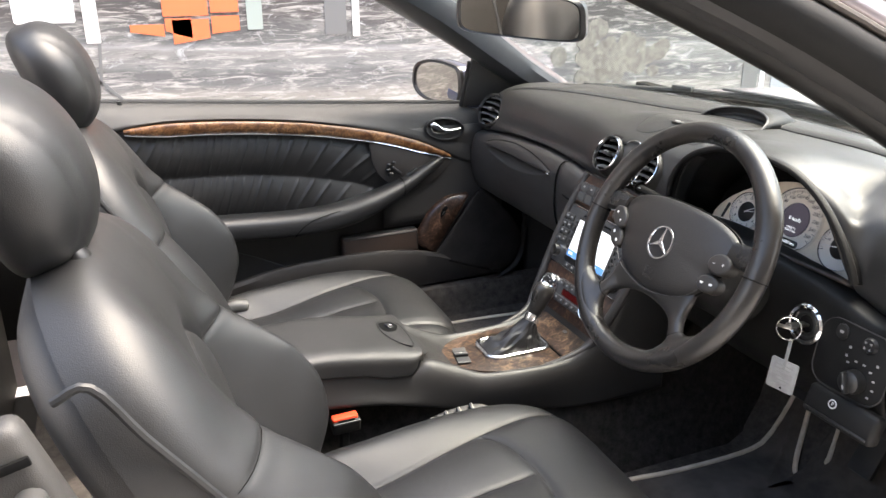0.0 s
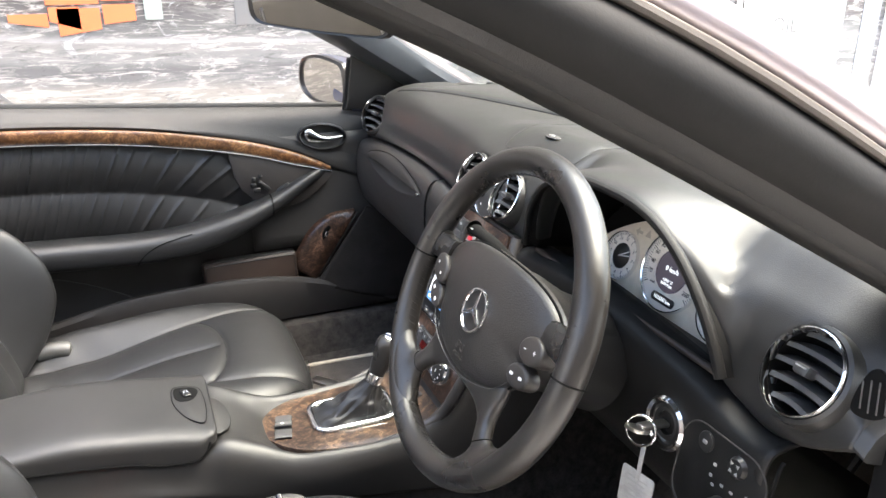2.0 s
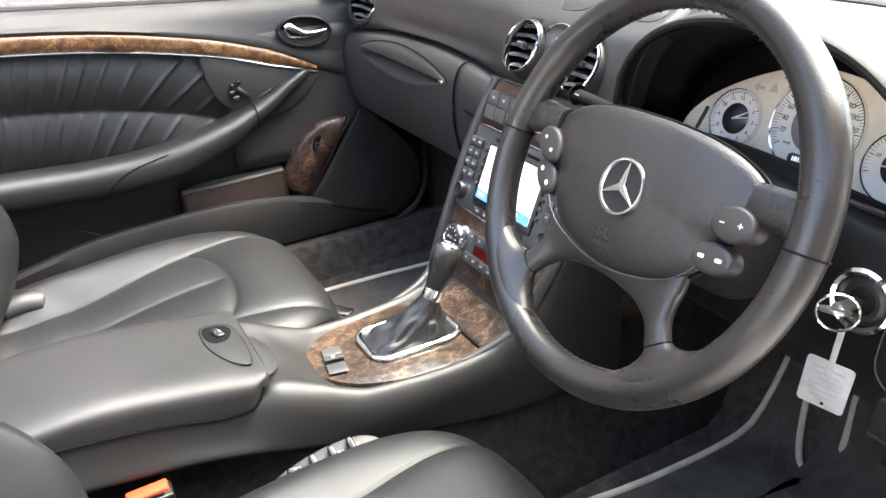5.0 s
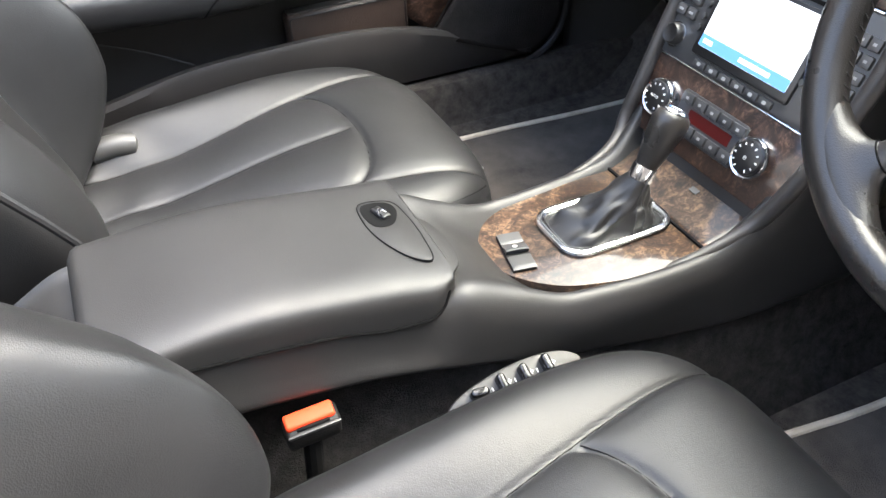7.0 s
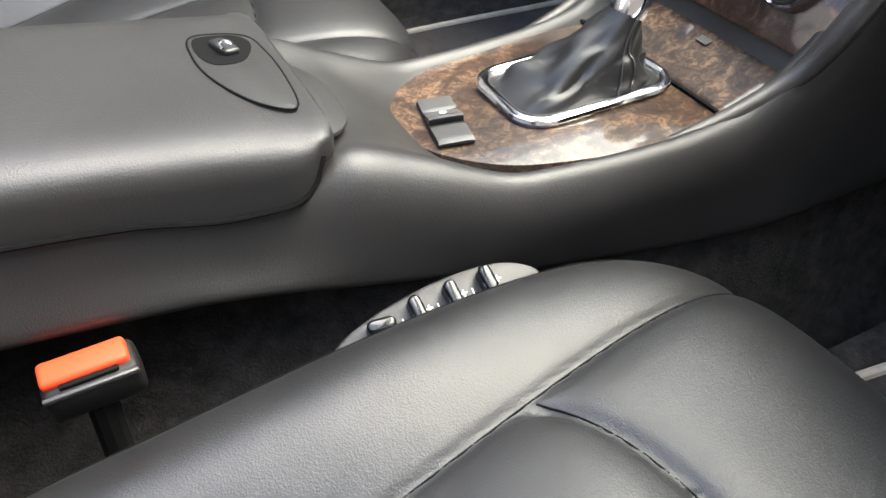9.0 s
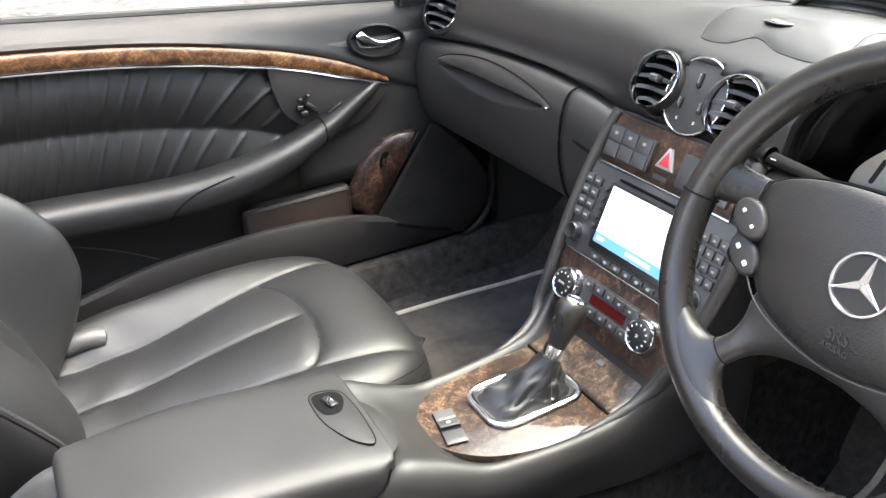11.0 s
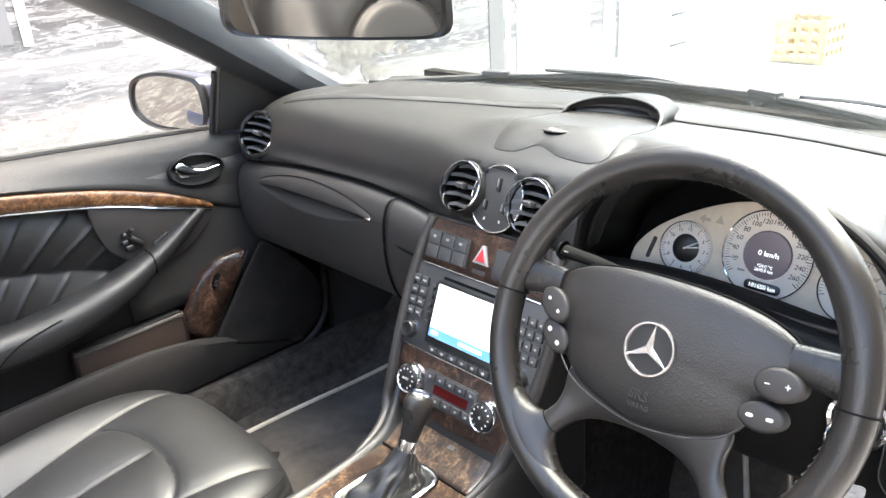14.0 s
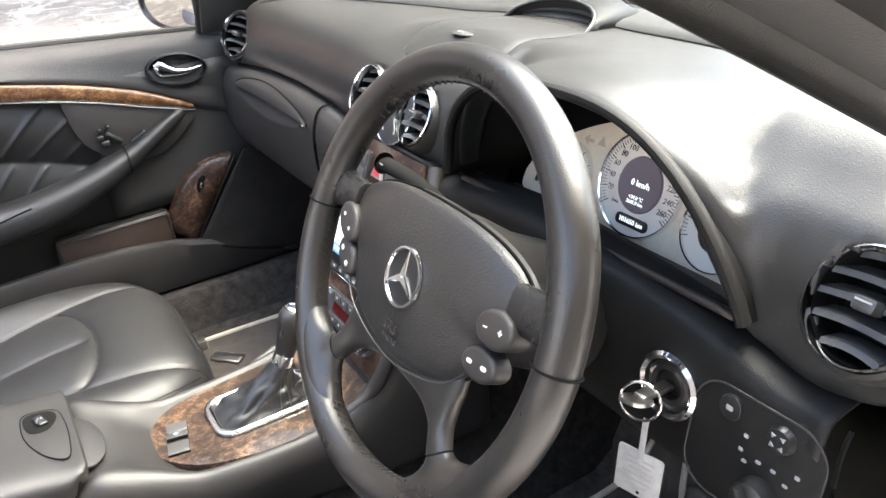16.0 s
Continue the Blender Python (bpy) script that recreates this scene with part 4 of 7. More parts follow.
# air vents
def air_vent(o, r, face_way, out, slats, label):
    """A round vent; face_way: the way it looks, out: 1 where a collar stands proud."""
    zz = Vector(face_way).normalized()
    ux = V(0, -1, 0) - zz * zz.dot(V(0, -1, 0))
    m = basis(o, ux, zz.cross(ux.normalized()))
    v = part("air_vent", lathe([(r * 0.98, 0.004), (r * 0.95, -0.012), (r * 0.85, -0.035), (0, -0.04)], m, 36), HOLLOW, dash, label)
    part("ring", lathe([(r * 0.965, -0.002), (r * 0.975, 0.004), (r * 1.0, 0.0068), (r * 1.03, 0.0062), (r * 1.05, 0.001), (r * 1.04, -0.01)], m, 48), CHROME, v, "polished chrome vent ring")
    part("collar", lathe([(r * 1.04, -0.004), (r * 1.06, 0.003), (r * (1.15 if out else 1.09), 0.001 if out else -0.001), (r * (1.2 if out else 1.12), -0.012), (r * 1.2, -0.04)], m, 40), VINYL, v)
    for i in range(slats):
        y = r * (-0.78 + 1.56 * i / (slats - 1))
        half = math.sqrt(max(0.0, (r * 0.94) ** 2 - y * y))
        rows = []
        for j in range(9):
            x = -half + 2 * half * j / 8
            bow = 0.003 * (1 - (x / half) ** 2)
            rows.append([m @ V(x, y + bow + dy, dz - 0.004) for dy, dz in ((-0.0026, 0.001), (0.0022, 0.0005), (0.0085, -0.02), (0.003, -0.021))])
        part("slat", mesh_rows(rows, True, True), PLASTIC_GREY, v)
    part("knob", box((r * 0.42, r * 0.26, 0.016), m @ at(0, 0.002, 0.0), 0.003), PLASTIC_GREY, v, "grey vent adjuster")
    part("knob_stripe", box((r * 0.3, 0.0014, 0.001), m @ at(0, 0.004, 0.0083)), SATIN, v)
    return v


air_vent(VENTS[0][0], 0.0405, VENTS[0][1], 1, 5, "round end air vent with dark slats")
air_vent(VENTS[1][0], 0.0415, VENTS[1][1], 1, 5, "round end air vent with dark slats")
air_vent(VENTS[2][0], 0.0365, VENTS[2][1], 0, 5, "round centre air vent with dark slats")
air_vent(VENTS[3][0], 0.0365, VENTS[3][1], 0, 5, "round centre air vent with dark slats")
# oval plate between the centre vents
CM = basis((-0.013, -0.003, 0.8755), (0, -1, 0), (0.39, 0, 0.92))
plate = part("vent_plate", slab(oval(0.046, 0.0475, 0, 0, 40), CM @ at(0, 0, -0.012), 0.012, 0.002), PLASTIC_GREY, dash, "charcoal plate between the centre vents")
part("plate_rim", tube([CM @ V(x, y, 0.0) for x, y in oval(0.046, 0.0475, 0, 0, 48)], 0.0013, 8, closed=True), CHROME, plate)
for x, y, ln in ((0.0, 0.02, 0.02), (-0.017, -0.012, 0.016), (0.016, -0.012, 0.016)):
    wheel_ = part("thumbwheel", box((0.007, ln, 0.008), CM @ at(x, y, 0.0), 0.003), PLASTIC, plate, "vent thumbwheel")
    part("wheel_mark", box((0.0012, ln * 0.6, 0.001), CM @ at(x, y + 0.002, 0.0042)), SATIN, wheel_)
for x, tx in ((-0.014, "\u00ab"), (0.014, "\u00bb")):
    part("plate_mark", words(tx, 0.008, CM @ at(x, -0.03, 0.0004), 0.0002), PRINT, plate, smooth=False)
# demister slot at the driver's end
DV = basis((-0.002, -0.703, 0.893), (0.25, -0.95, 0.15), (0.2, 0, 1))
dv = part("side_demister", slab(smooth_outline([(-0.018, -0.014), (-0.006, 0.02), (0.008, 0.018), (0.014, -0.008), (0.0, -0.02)], 28), DV, 0.004, 0.001), HOLLOW, dash, "small side window demister vent")
for i in range(4):
    part("slat", box((0.0016, 0.03 - 0.004 * abs(i - 1.5), 0.003), DV @ at(-0.01 + 0.0066 * i, -0.001, 0.003), 0.0006), PLASTIC_GREY, dv)

# speaker flap and sensor on the dash top, sensor hood at the screen
def pad_z(x, y):
    """Height of the dashboard's top at a place."""
    sec = pad_section(y)
    for a, b in zip(sec[6:], sec[7:]):
        if b.x <= x <= a.x:
            return a.z + (b.z - a.z) * (a.x - x) / max(1e-6, a.x - b.x)
    return sec[8].z


flap = smooth_outline([(0.039, 0.046), (0.031, 0.003), (0.049, -0.029), (0.037, -0.076), (0.044, -0.136), (0.098, -0.137), (0.2, -0.121), (0.214, -0.04), (0.2, 0.046), (0.12, 0.056)], 72)
rings = [[V(0.1 + (x - 0.1) * f, -0.05 + (y + 0.05) * f, pad_z(0.1 + (x - 0.1) * f, -0.05 + (y + 0.05) * f) + h) for x, y in flap] for f, h in ((0.01, 0.0006), (0.25, 0.0006), (0.5, 0.0006), (0.75, 0.0006), (0.99, 0.0006), (1.0, 0.0002), (1.0, -0.004))]
part("top_flap", mesh_rows(rings, True), VINYL, dash, "flat cover panel let into the dashboard top")
part("flap_gap", tube([p + V(0, 0, 0.0003) for p in rings[5]], 0.0005, 6, closed=True), RUBBER, dash)
SX, SY = 0.078, -0.034
SM = basis((SX, SY, pad_z(SX, SY) + 0.001), (1, 0, 0.02), (0, 1, 0))
sensor = part("sun_sensor", slab(oval(0.009, 0.02), SM, 0.0012, 0.0005), VINYL_DARK, dash, "small oval light sensor")
part("sensor_eye", slab(oval(0.0035, 0.007, 0, 0.004), SM @ at(0, 0, 0.0012), 0.0012, 0.0005), SATIN, sensor)
SHELF = [(-0.6, 0.12), (-0.5, 0.18), (-0.38, 0.226), (-0.265, 0.248), (-0.13, 0.258), (0.077, 0.226), (0.19, 0.203), (0.342, 0.15), (0.455, 0.1), (0.6, 0.03)]
shelf_rows = []
for i in range(61):
    y = -0.59 + 1.18 * i / 60
    x0, x1 = lerp_table(SHELF, y), screen_x(y) - 0.026
    z0 = pad_z(x0, y)
    shelf_rows.append([V(x0, y, z0 - 0.006), V(x0 + 0.001, y, z0 + 0.002), V(x0 + 0.006, y, z0 + 0.0055), V(x0 + 0.02, y, z0 + 0.007)]
                      + [V(x0 + 0.02 + (x1 - x0 - 0.02) * k / 6, y, z0 + 0.007 + (0.934 - z0 - 0.007) * (k / 6) ** 1.5) for k in range(1, 7)] + [V(x1 + 0.006, y, 0.925)])
part("rear_shelf", mesh_rows(shelf_rows), VINYL, dash, "raised shelf of the dashboard below the windscreen")
part("screen_seal", tube([V(screen_x(y) - 0.017, y, 0.929) for y in [-0.62 + 0.031 * i for i in range(41)]], 0.006, 8), RUBBER, dash, "black seal at the foot of the windscreen")
lip, rows = [], []
for i in range(33):
    a = math.pi * i / 32
    sa = math.sin(a)
    y = -0.035 + 0.086 * math.cos(a)
    q = V(0.203 + 0.05 * sa, y, 0.947 + 0.024 * sa ** 0.8)
    lip.append(q)
    rows.append([q, q + V(0.006, 0, 0.0015 * sa), q + V(0.018, 0, 0.0005 * sa), V(q.x + 0.05 * sa + 0.02, -0.035 + (y + 0.035) * 0.97, q.z - 0.006 * sa), V(q.x + 0.08 * sa + 0.03, -0.035 + (y + 0.035) * 0.94, 0.942)])
dome = part("sensor_hood", mesh_rows(rows), SWITCH_BLACK, dash, "arched hood on the dashboard by the windscreen", solid=0.003)
part("hood_recess", mesh_rows([[q + V(0.004, 0, -0.0015), V(q.x + 0.012, q.y, 0.5 * (q.z + 0.943)), V(q.x + 0.008, q.y, 0.942)] for q in lip]), VINYL_DARK, dome, "dark recess under the arched hood")
part("hood_edge", tube([q + V(0, 0, 0.0004) for q in lip], lambda u: 0.0012 + 0.0016 * u, 8), PLASTIC_GREY, dome, "charcoal edge of the arched hood")

# lower dashboard with glove box
PROFILE = [(0.01, 0.834), (-0.022, 0.83), (-0.036, 0.81), (-0.042, 0.775), (-0.04, 0.72), (-0.024, 0.665), (0.0, 0.642), (0.05, 0.628), (0.3, 0.61)]


def low_section(y, prof, lift=None, n=40):
    zs = lerp_table(SEAM, y)
    out = []
    for p in spline([(x, 0, z) for x, z in prof], n):
        z = p.z + (zs - 0.838) * max(0.0, (p.z - 0.64) / 0.2)
        out.append(V(p.x + (lift(y, p.z) if lift else 0.0), y, z))
    return out


def scoop(y, z):
    """The hollow under the glove box handle."""
    e = (y - 0.42) / 0.175
    if abs(e) >= 1:
        return 0.0
    edge = 0.797 + 0.002 * (1 - e * e)
    low = edge - 0.034 * (1 - e * e)
    if z > edge or z < low:
        return 0.0
    u = (edge - z) / (edge - low)
    return 0.034 * (1 - e * e) ** 0.7 * (1 - u) ** 1.1


glove = thing("glove_box", (0.0, 0.45, 0.7), "charcoal glove box lid with a crescent pull", "glove box")
part("lid", mesh_rows([low_section(0.222 + (0.678 - 0.222) * i / 150, PROFILE, scoop, 200) for i in range(151)]), VINYL_LOW, glove, solid=0.004)


def panel_x(y, z):
    """How far back the plain glove box lid lies at a height."""
    sec = low_section(y, PROFILE)
    for a, b in zip(sec[2:], sec[3:]):
        if b.z <= z <= a.z:
            return a.x + (b.x - a.x) * (a.z - z) / max(1e-6, a.z - b.z)
    return sec[2].x


hp = []
for i in range(41):
    e = -1 + 2 * i / 40
    y = 0.42 - 0.172 * e
    bow = max(0.0, 1 - abs(e) ** 2.0) ** 0.8
    z_lo, z_hi = 0.7965 + 0.003 * (1 - e * e), 0.7985 + 0.027 * bow
    row = [V(panel_x(y, z_lo) + 0.01, y, z_lo - 0.001), V(panel_x(y, z_lo) - 0.002, y, z_lo - 0.0025), V(panel_x(y, z_lo) - 0.0045, y, z_lo)]
    for k in range(1, 7):
        z = z_lo + (z_hi - z_lo) * k / 6
        row.append(V(panel_x(y, z) - 0.0045 + 0.003 * (k / 6) ** 3, y, z))
    hp.append(row)
handle = part("pull", mesh_rows(hp), VINYL_LOW, glove, "leaf-shaped glove box pull")
part("pull_line", tube([r[-1] + V(-0.0004, 0, 0.0005) for r in hp], 0.0009, 6), HOLLOW, handle)
part("pull_tip", box((0.006, 0.012, 0.005), at(-0.046, 0.253, 0.796), 0.002), CHROME, handle, "bright metal tip of the pull")
low = thing("dash_lower_panel", (0.0, 0.17, 0.7), "charcoal lower dashboard panels around the console", "dashboard panel")
part("fuse_panel", mesh_rows([low_section(0.118 + 0.1 * i / 10, PROFILE) for i in range(11)]), VINYL_LOW, low, solid=0.004)
part("panel_gap", tube(spline([(-0.036, 0.218, 0.766), (-0.043, 0.17, 0.762), (-0.044, 0.12, 0.757)], 8), 0.0022, 6), HOLLOW, low)
part("panel_gap", tube([p + V(-0.001, 0, 0) for p in low_section(0.22, PROFILE)[4:30]], 0.002, 6), HOLLOW, low)
PROFILE_D = [(0.01, 0.836), (-0.024, 0.832), (-0.036, 0.82), (-0.041, 0.785), (-0.038, 0.73), (-0.02, 0.67), (0.02, 0.615), (0.08, 0.585), (0.3, 0.57)]
driver_low = part("knee_panel", mesh_rows([low_section(-0.13 - 0.51 * i / 60, PROFILE_D) for i in range(61)]), SWITCH_BLACK, low, "black knee panel below the instruments", solid=0.004)
part("panel_gap", tube([p + V(-0.001, 0, 0) for p in low_section(-0.655, PROFILE_D)[8:36]], 0.002, 6), HOLLOW, low)

# centre stack
SM = basis((-0.079, 0.0, 0.70), (0, -1, 0), (0.379, 0, 0.925))
stack = thing("centre_stack", (-0.1, 0, 0.55), "centre stack with burl wood trim, lit screen and climate knobs", "centre console")
part("carcass", slab([(-0.118, -0.175), (0.118, -0.175), (0.136, 0.02), (0.12, 0.135), (0.1, 0.142), (-0.1, 0.142), (-0.116, 0.135), (-0.122, 0.02)], SM @ at(0, 0, -0.06), 0.058), VINYL_LOW, stack)
for sx in (-1, 1):
    wide = 1.0 if sx > 0 else 0.0
    pts = spline([(sx * 0.111 + 0.008 * wide, 0.14, 0.0), (sx * 0.123 + 0.0225 * wide, 0.06, 0.004), (sx * 0.1245 + 0.021 * wide, -0.03, 0.006), (sx * 0.121 + 0.013 * wide, -0.1, 0.007), (sx * 0.119 + 0.003 * wide, -0.15, 0.008)], 24)
    low_end = [(-0.16, 0.107, 0.546), (-0.195, 0.093, 0.533), (-0.25, 0.082, 0.522)] if sx < 0 else [(-0.16, -0.116, 0.548), (-0.195, -0.112, 0.534), (-0.25, -0.106, 0.52)]
    rail = spline([SM @ p for p in pts[::4]] + [V(*q) for q in low_end], 40)
    part("side_rail", tube(rail, lambda u: 0.0095 - 0.004 * max(0.0, u - 0.6) / 0.4, 12, up=(1, 0, 0)), VINYL_LOW, stack, "rounded charcoal side rail")
top = part("top_trim", slab([(-0.117, 0.071), (0.117, 0.071), (0.112, 0.11), (0.1, 0.138), (-0.1, 0.138), (-0.112, 0.11)], SM, 0.004, 0.001), WOOD_DARK, stack, "dark burl wood switch panel")
part("trim_line", box((0.236, 0.003, 0.003), SM @ at(0, 0.0685, 0.004), 0.001), CHROME, stack, "thin chrome trim line")
bank = part("switch_bank", slab(rrect(0.082, 0.042, 0.003, -0.064, 0.1), SM @ at(0, 0, 0.004), 0.006, 0.0015), PLASTIC_GREY, top, "charcoal switch bank")
for i in range(3):
    for j in range(2):
        sw = part("switch", slab(rrect(0.025, 0.019, 0.001, -0.0905 + 0.0265 * i, 0.0895 + 0.0205 * j), SM @ at(0, 0, 0.01), 0.0022, 0.0008), PLASTIC_GREY, top)
        if j == 1:
            part("switch_mark", slab(rrect(0.006, 0.004, 0.001, -0.0905 + 0.0265 * i, 0.1115), SM @ at(0, 0, 0.0122), 0.0003), PRINT_DIM, top, smooth=False)
hz = part("hazard_switch", slab([(-0.0135, 0.092), (0.016, 0.092), (0.0045, 0.119), (-0.001, 0.119)], SM @ at(0, 0, 0.004), 0.004, 0.0015), PRINT_DIM, top, "pale-edged hazard warning switch")
part("hazard_triangle", slab([(-0.0085, 0.0955), (0.0108, 0.0955), (0.002, 0.1145)], SM @ at(0, 0, 0.0075), 0.0014, 0.0004), HAZARD, hz, "red hazard triangle")
part("slot_mark", slab(rrect(0.024, 0.006, 0.001, 0.0, 0.08), SM @ at(0, 0, 0.004), 0.001), PLASTIC_GREY, top)
part("switch_bank", slab(rrect(0.082, 0.042, 0.003, 0.068, 0.1), SM @ at(0, 0, 0.004), 0.006, 0.0015), PLASTIC_GREY, top, "charcoal switch bank")
radio = part("radio", slab(rrect(0.257, 0.126, 0.006, 0.0095, 0.004), SM, 0.006, 0.002), PLASTIC_GREY, stack, "charcoal radio and navigation unit")
part("disc_slot", box((0.125, 0.004, 0.002), SM @ at(0.004, 0.056, 0.0065)), HOLLOW, radio)
bez = part("screen_bezel", slab(rrect(0.146, 0.094, 0.004, 0.004, 0.003), SM @ at(0, 0, 0.006), 0.004, 0.002), PLASTIC, radio, "black screen surround")
part("screen", slab(rrect(0.132, 0.079, 0.002, 0.004, 0.0065), SM @ at(0, 0, 0.0098), 0.0008), SCREEN, radio, "brightly lit white screen", smooth=False)
part("screen_bar", slab(rrect(0.132, 0.0135, 0.001, 0.004, -0.026), SM @ at(0, 0, 0.0107), 0.0003), SCREEN_BLUE, radio, "blue bar along the screen", smooth=False)
for wx, px in ((0.045, 0.022), (0.014, -0.05)):
    part("screen_print", box((wx, 0.005, 0.0002), SM @ at(px, -0.026, 0.0112)), LCD_TEXT, radio, smooth=False)
for sx in (-1, 1):
    for i in range(2 if sx < 0 else 3):
        for j in range(4):
            x, y = -0.1015 + (i - 0.5) * 0.0165 if sx < 0 else 0.1 + 0.0145 * i, 0.042 - 0.0165 * j
            k = part("key", slab(rrect(0.0145 if sx < 0 else 0.0128, 0.0125, 0.002, x, y), SM @ at(0, 0, 0.006), 0.004, 0.0012), PLASTIC_GREY, radio)
            part("key_mark", slab(rrect(0.007 if sx < 0 else 0.004, 0.0028, 0.0005, x, y), SM @ at(0, 0, 0.01), 0.0003), PRINT_DIM, k, smooth=False)
    for j in range(5):
        part("round_key", lathe([(0, 0.0035), (0.0035, 0.003), (0.0042, 0)], SM @ at(sx * 0.0775 + 0.002, 0.037 - 0.0135 * j, 0.006), 14), PLASTIC_GREY, radio)
    kn = part("tuning_knob", lathe([(0, 0.011), (0.006, 0.011), (0.0105, 0.0125), (0.0125, 0.01), (0.0135, 0.0)], SM @ at(-0.1015 if sx < 0 else 0.115, -0.0355, 0.006), 24), PLASTIC, radio, "black radio knob")
    part("knob_ring", lathe([(0.0128, 0.003), (0.0148, 0.003), (0.0152, 0.0)], SM @ at(-0.1015 if sx < 0 else 0.115, -0.0355, 0.006), 24), CHROME, kn)
for i in range(6):
    k = part("function_key", slab(rrect(0.0185, 0.0085, 0.001, -0.049 + 0.0205 * i, -0.0515), SM @ at(0, 0, 0.006), 0.0035, 0.001), PLASTIC_GREY, radio)
    part("key_mark", slab(rrect(0.0055, 0.004, 0.0015, -0.049 + 0.0205 * i, -0.0515), SM @ at(0, 0, 0.0095), 0.0003), PRINT_DIM, k, smooth=False)
part("trim_line", box((0.236, 0.0022, 0.003), SM @ at(0, -0.0605, 0.004), 0.001), CHROME, stack)
part("mid_trim", slab(rrect(0.244, 0.09, 0.003, 0.004, -0.107), SM, 0.004, 0.001), WOOD_DARK, stack, "burl wood climate control panel")
clim = part("climate_panel", slab(rrect(0.104, 0.05, 0.004, 0.0, -0.106), SM @ at(0, 0, 0.004), 0.0022, 0.001), PLASTIC_GREY, stack, "charcoal climate control panel")
part("red_display", slab(rrect(0.068, 0.0135, 0.001, 0.003, -0.1055), SM @ at(0, 0, 0.0062), 0.0006), LED_RED, clim, "dim red climate display", smooth=False)
for j, y in ((0, -0.0895), (1, -0.1215)):
    for i in range(5):
        k = part("climate_key", slab(rrect(0.0185, 0.012, 0.001, -0.041 + 0.0205 * i, y), SM @ at(0, 0, 0.0062), 0.003, 0.001), PLASTIC_GREY, clim)
        part("key_mark", slab(rrect(0.0045, 0.0034, 0.0012, -0.041 + 0.0205 * i, y), SM @ at(0, 0, 0.0092), 0.0003), PRINT_DIM, k, smooth=False)
for sx in (-1, 1):
    m = SM @ at(sx * 0.076, -0.105, 0.004)
    kn = part("climate_knob", lathe([(0, 0.019), (0.012, 0.019), (0.018, 0.017), (0.02, 0.012), (0.0205, 0)], m, 36), PLASTIC, stack, "black climate knob with a chrome rim")
    part("knob_rim", lathe([(0.0185, 0.014), (0.0215, 0.0155), (0.0235, 0.012), (0.024, 0.0)], m, 36), CHROME, kn)
    bm = bmesh.new()
    for i in range(11):
        a = radians(-60 + 30 * i)
        box((0.0016, 0.0028, 0.0006), m @ at(0.0145 * math.cos(a), 0.0145 * math.sin(a), 0.0185) @ pose(0, 0, 0, 0, 0, math.degrees(a) - 90), bm=bm)
    words("AUTO" if sx < 0 else "|||", 0.0048, m @ at(0, 0, 0.0194), 0.0002, bm=bm)
    part("knob_marks", bm, PRINT, kn, smooth=False)


# ---- steering wheel ----
TILT_W = radians(25)
WM = basis((-0.2, -0.37, 0.856), (0, -1, 0), (math.sin(TILT_W), 0, math.cos(TILT_W)))
sw = thing("steering_wheel", (-0.2, -0.37, 0.856), "black leather four-spoke steering wheel with button pods", "steering wheel")
rows = []
for i in range(97):
    a = math.tau * i / 96
    r_in = 0.0158 + 0.0018 * math.exp(-((abs(math.degrees(a) - 90) % 360 - 62) / 14) ** 2) + 0.0018 * math.exp(-((abs(math.degrees(a) - 90) % 360 - 298) / 14) ** 2)
    rows.append([WM @ V((0.1775 + r_in * math.cos(b)) * math.cos(a), (0.1775 + r_in * math.cos(b)) * math.sin(a), 0.0168 * math.sin(b)) for b in (k * math.tau / 20 for k in range(20))])
bm = mesh_rows(rows, True)
bmesh.ops.remove_doubles(bm, verts=bm.verts, dist=1e-6)
rim = part("rim", bm, LEATHER_WHEEL, sw, "smooth black leather rim")
for ang in (3, 177):
    a = radians(ang)
    part("rim_seam", tube([WM @ V((0.1775 + 0.0171 * math.cos(b)) * math.cos(a), (0.1775 + 0.0171 * math.cos(b)) * math.sin(a), 0.0176 * math.sin(b)) for b in (k * math.tau / 20 for k in range(20))], 0.0009, 6, closed=True), HOLLOW, rim)
# stitches on the inner edge
bm = bmesh.new()
for i in range(120):
    a = math.tau * (i + 0.5) / 120
    if min(abs(math.degrees(a) - 310), abs(math.degrees(a) - 230)) < 15:
        continue
    p0 = WM @ V((0.1775 - 0.0163) * math.cos(a), (0.1775 - 0.0163) * math.sin(a), 0.004)
    p1 = WM @ V((0.1775 - 0.0163) * math.cos(a + 0.02), (0.1775 - 0.0163) * math.sin(a + 0.02), -0.004)
    tube([p0, p1], 0.0006, 5, bm)
tagged(part("stitching", bm, VINYL_DARK, rim, "cross stitching round the rim"), kind="stuff")

pad = [(0, 0.067), (0.05, 0.065), (0.09, 0.058), (0.118, 0.045), (0.131, 0.026), (0.124, 0.004), (0.103, -0.014), (0.094, -0.038), (0.064, -0.06), (0.0, -0.0725)]
pad = pad + [(-x, y) for x, y in pad[-2:0:-1]]
outline = smooth_outline(pad, 96)
rows = []
for k in range(15):
    u = k / 14
    sc = math.sin(u * math.pi / 2)
    z = -0.008 + 0.018 * math.cos(u * math.pi / 2) ** 0.55
    rows.append([WM @ V(x * (0.02 + 0.98 * sc), 0.002 + (y - 0.002) * (0.02 + 0.98 * sc), z - 0.006 * (x * sc / 0.13) ** 2) for x, y in outline])
rows.append([WM @ V(x * 1.0, y, -0.02) for x, y in outline])
bm = mesh_rows(rows, True, True)
hub = part("airbag_cover", bm, COVER, sw, "black grained airbag cover")
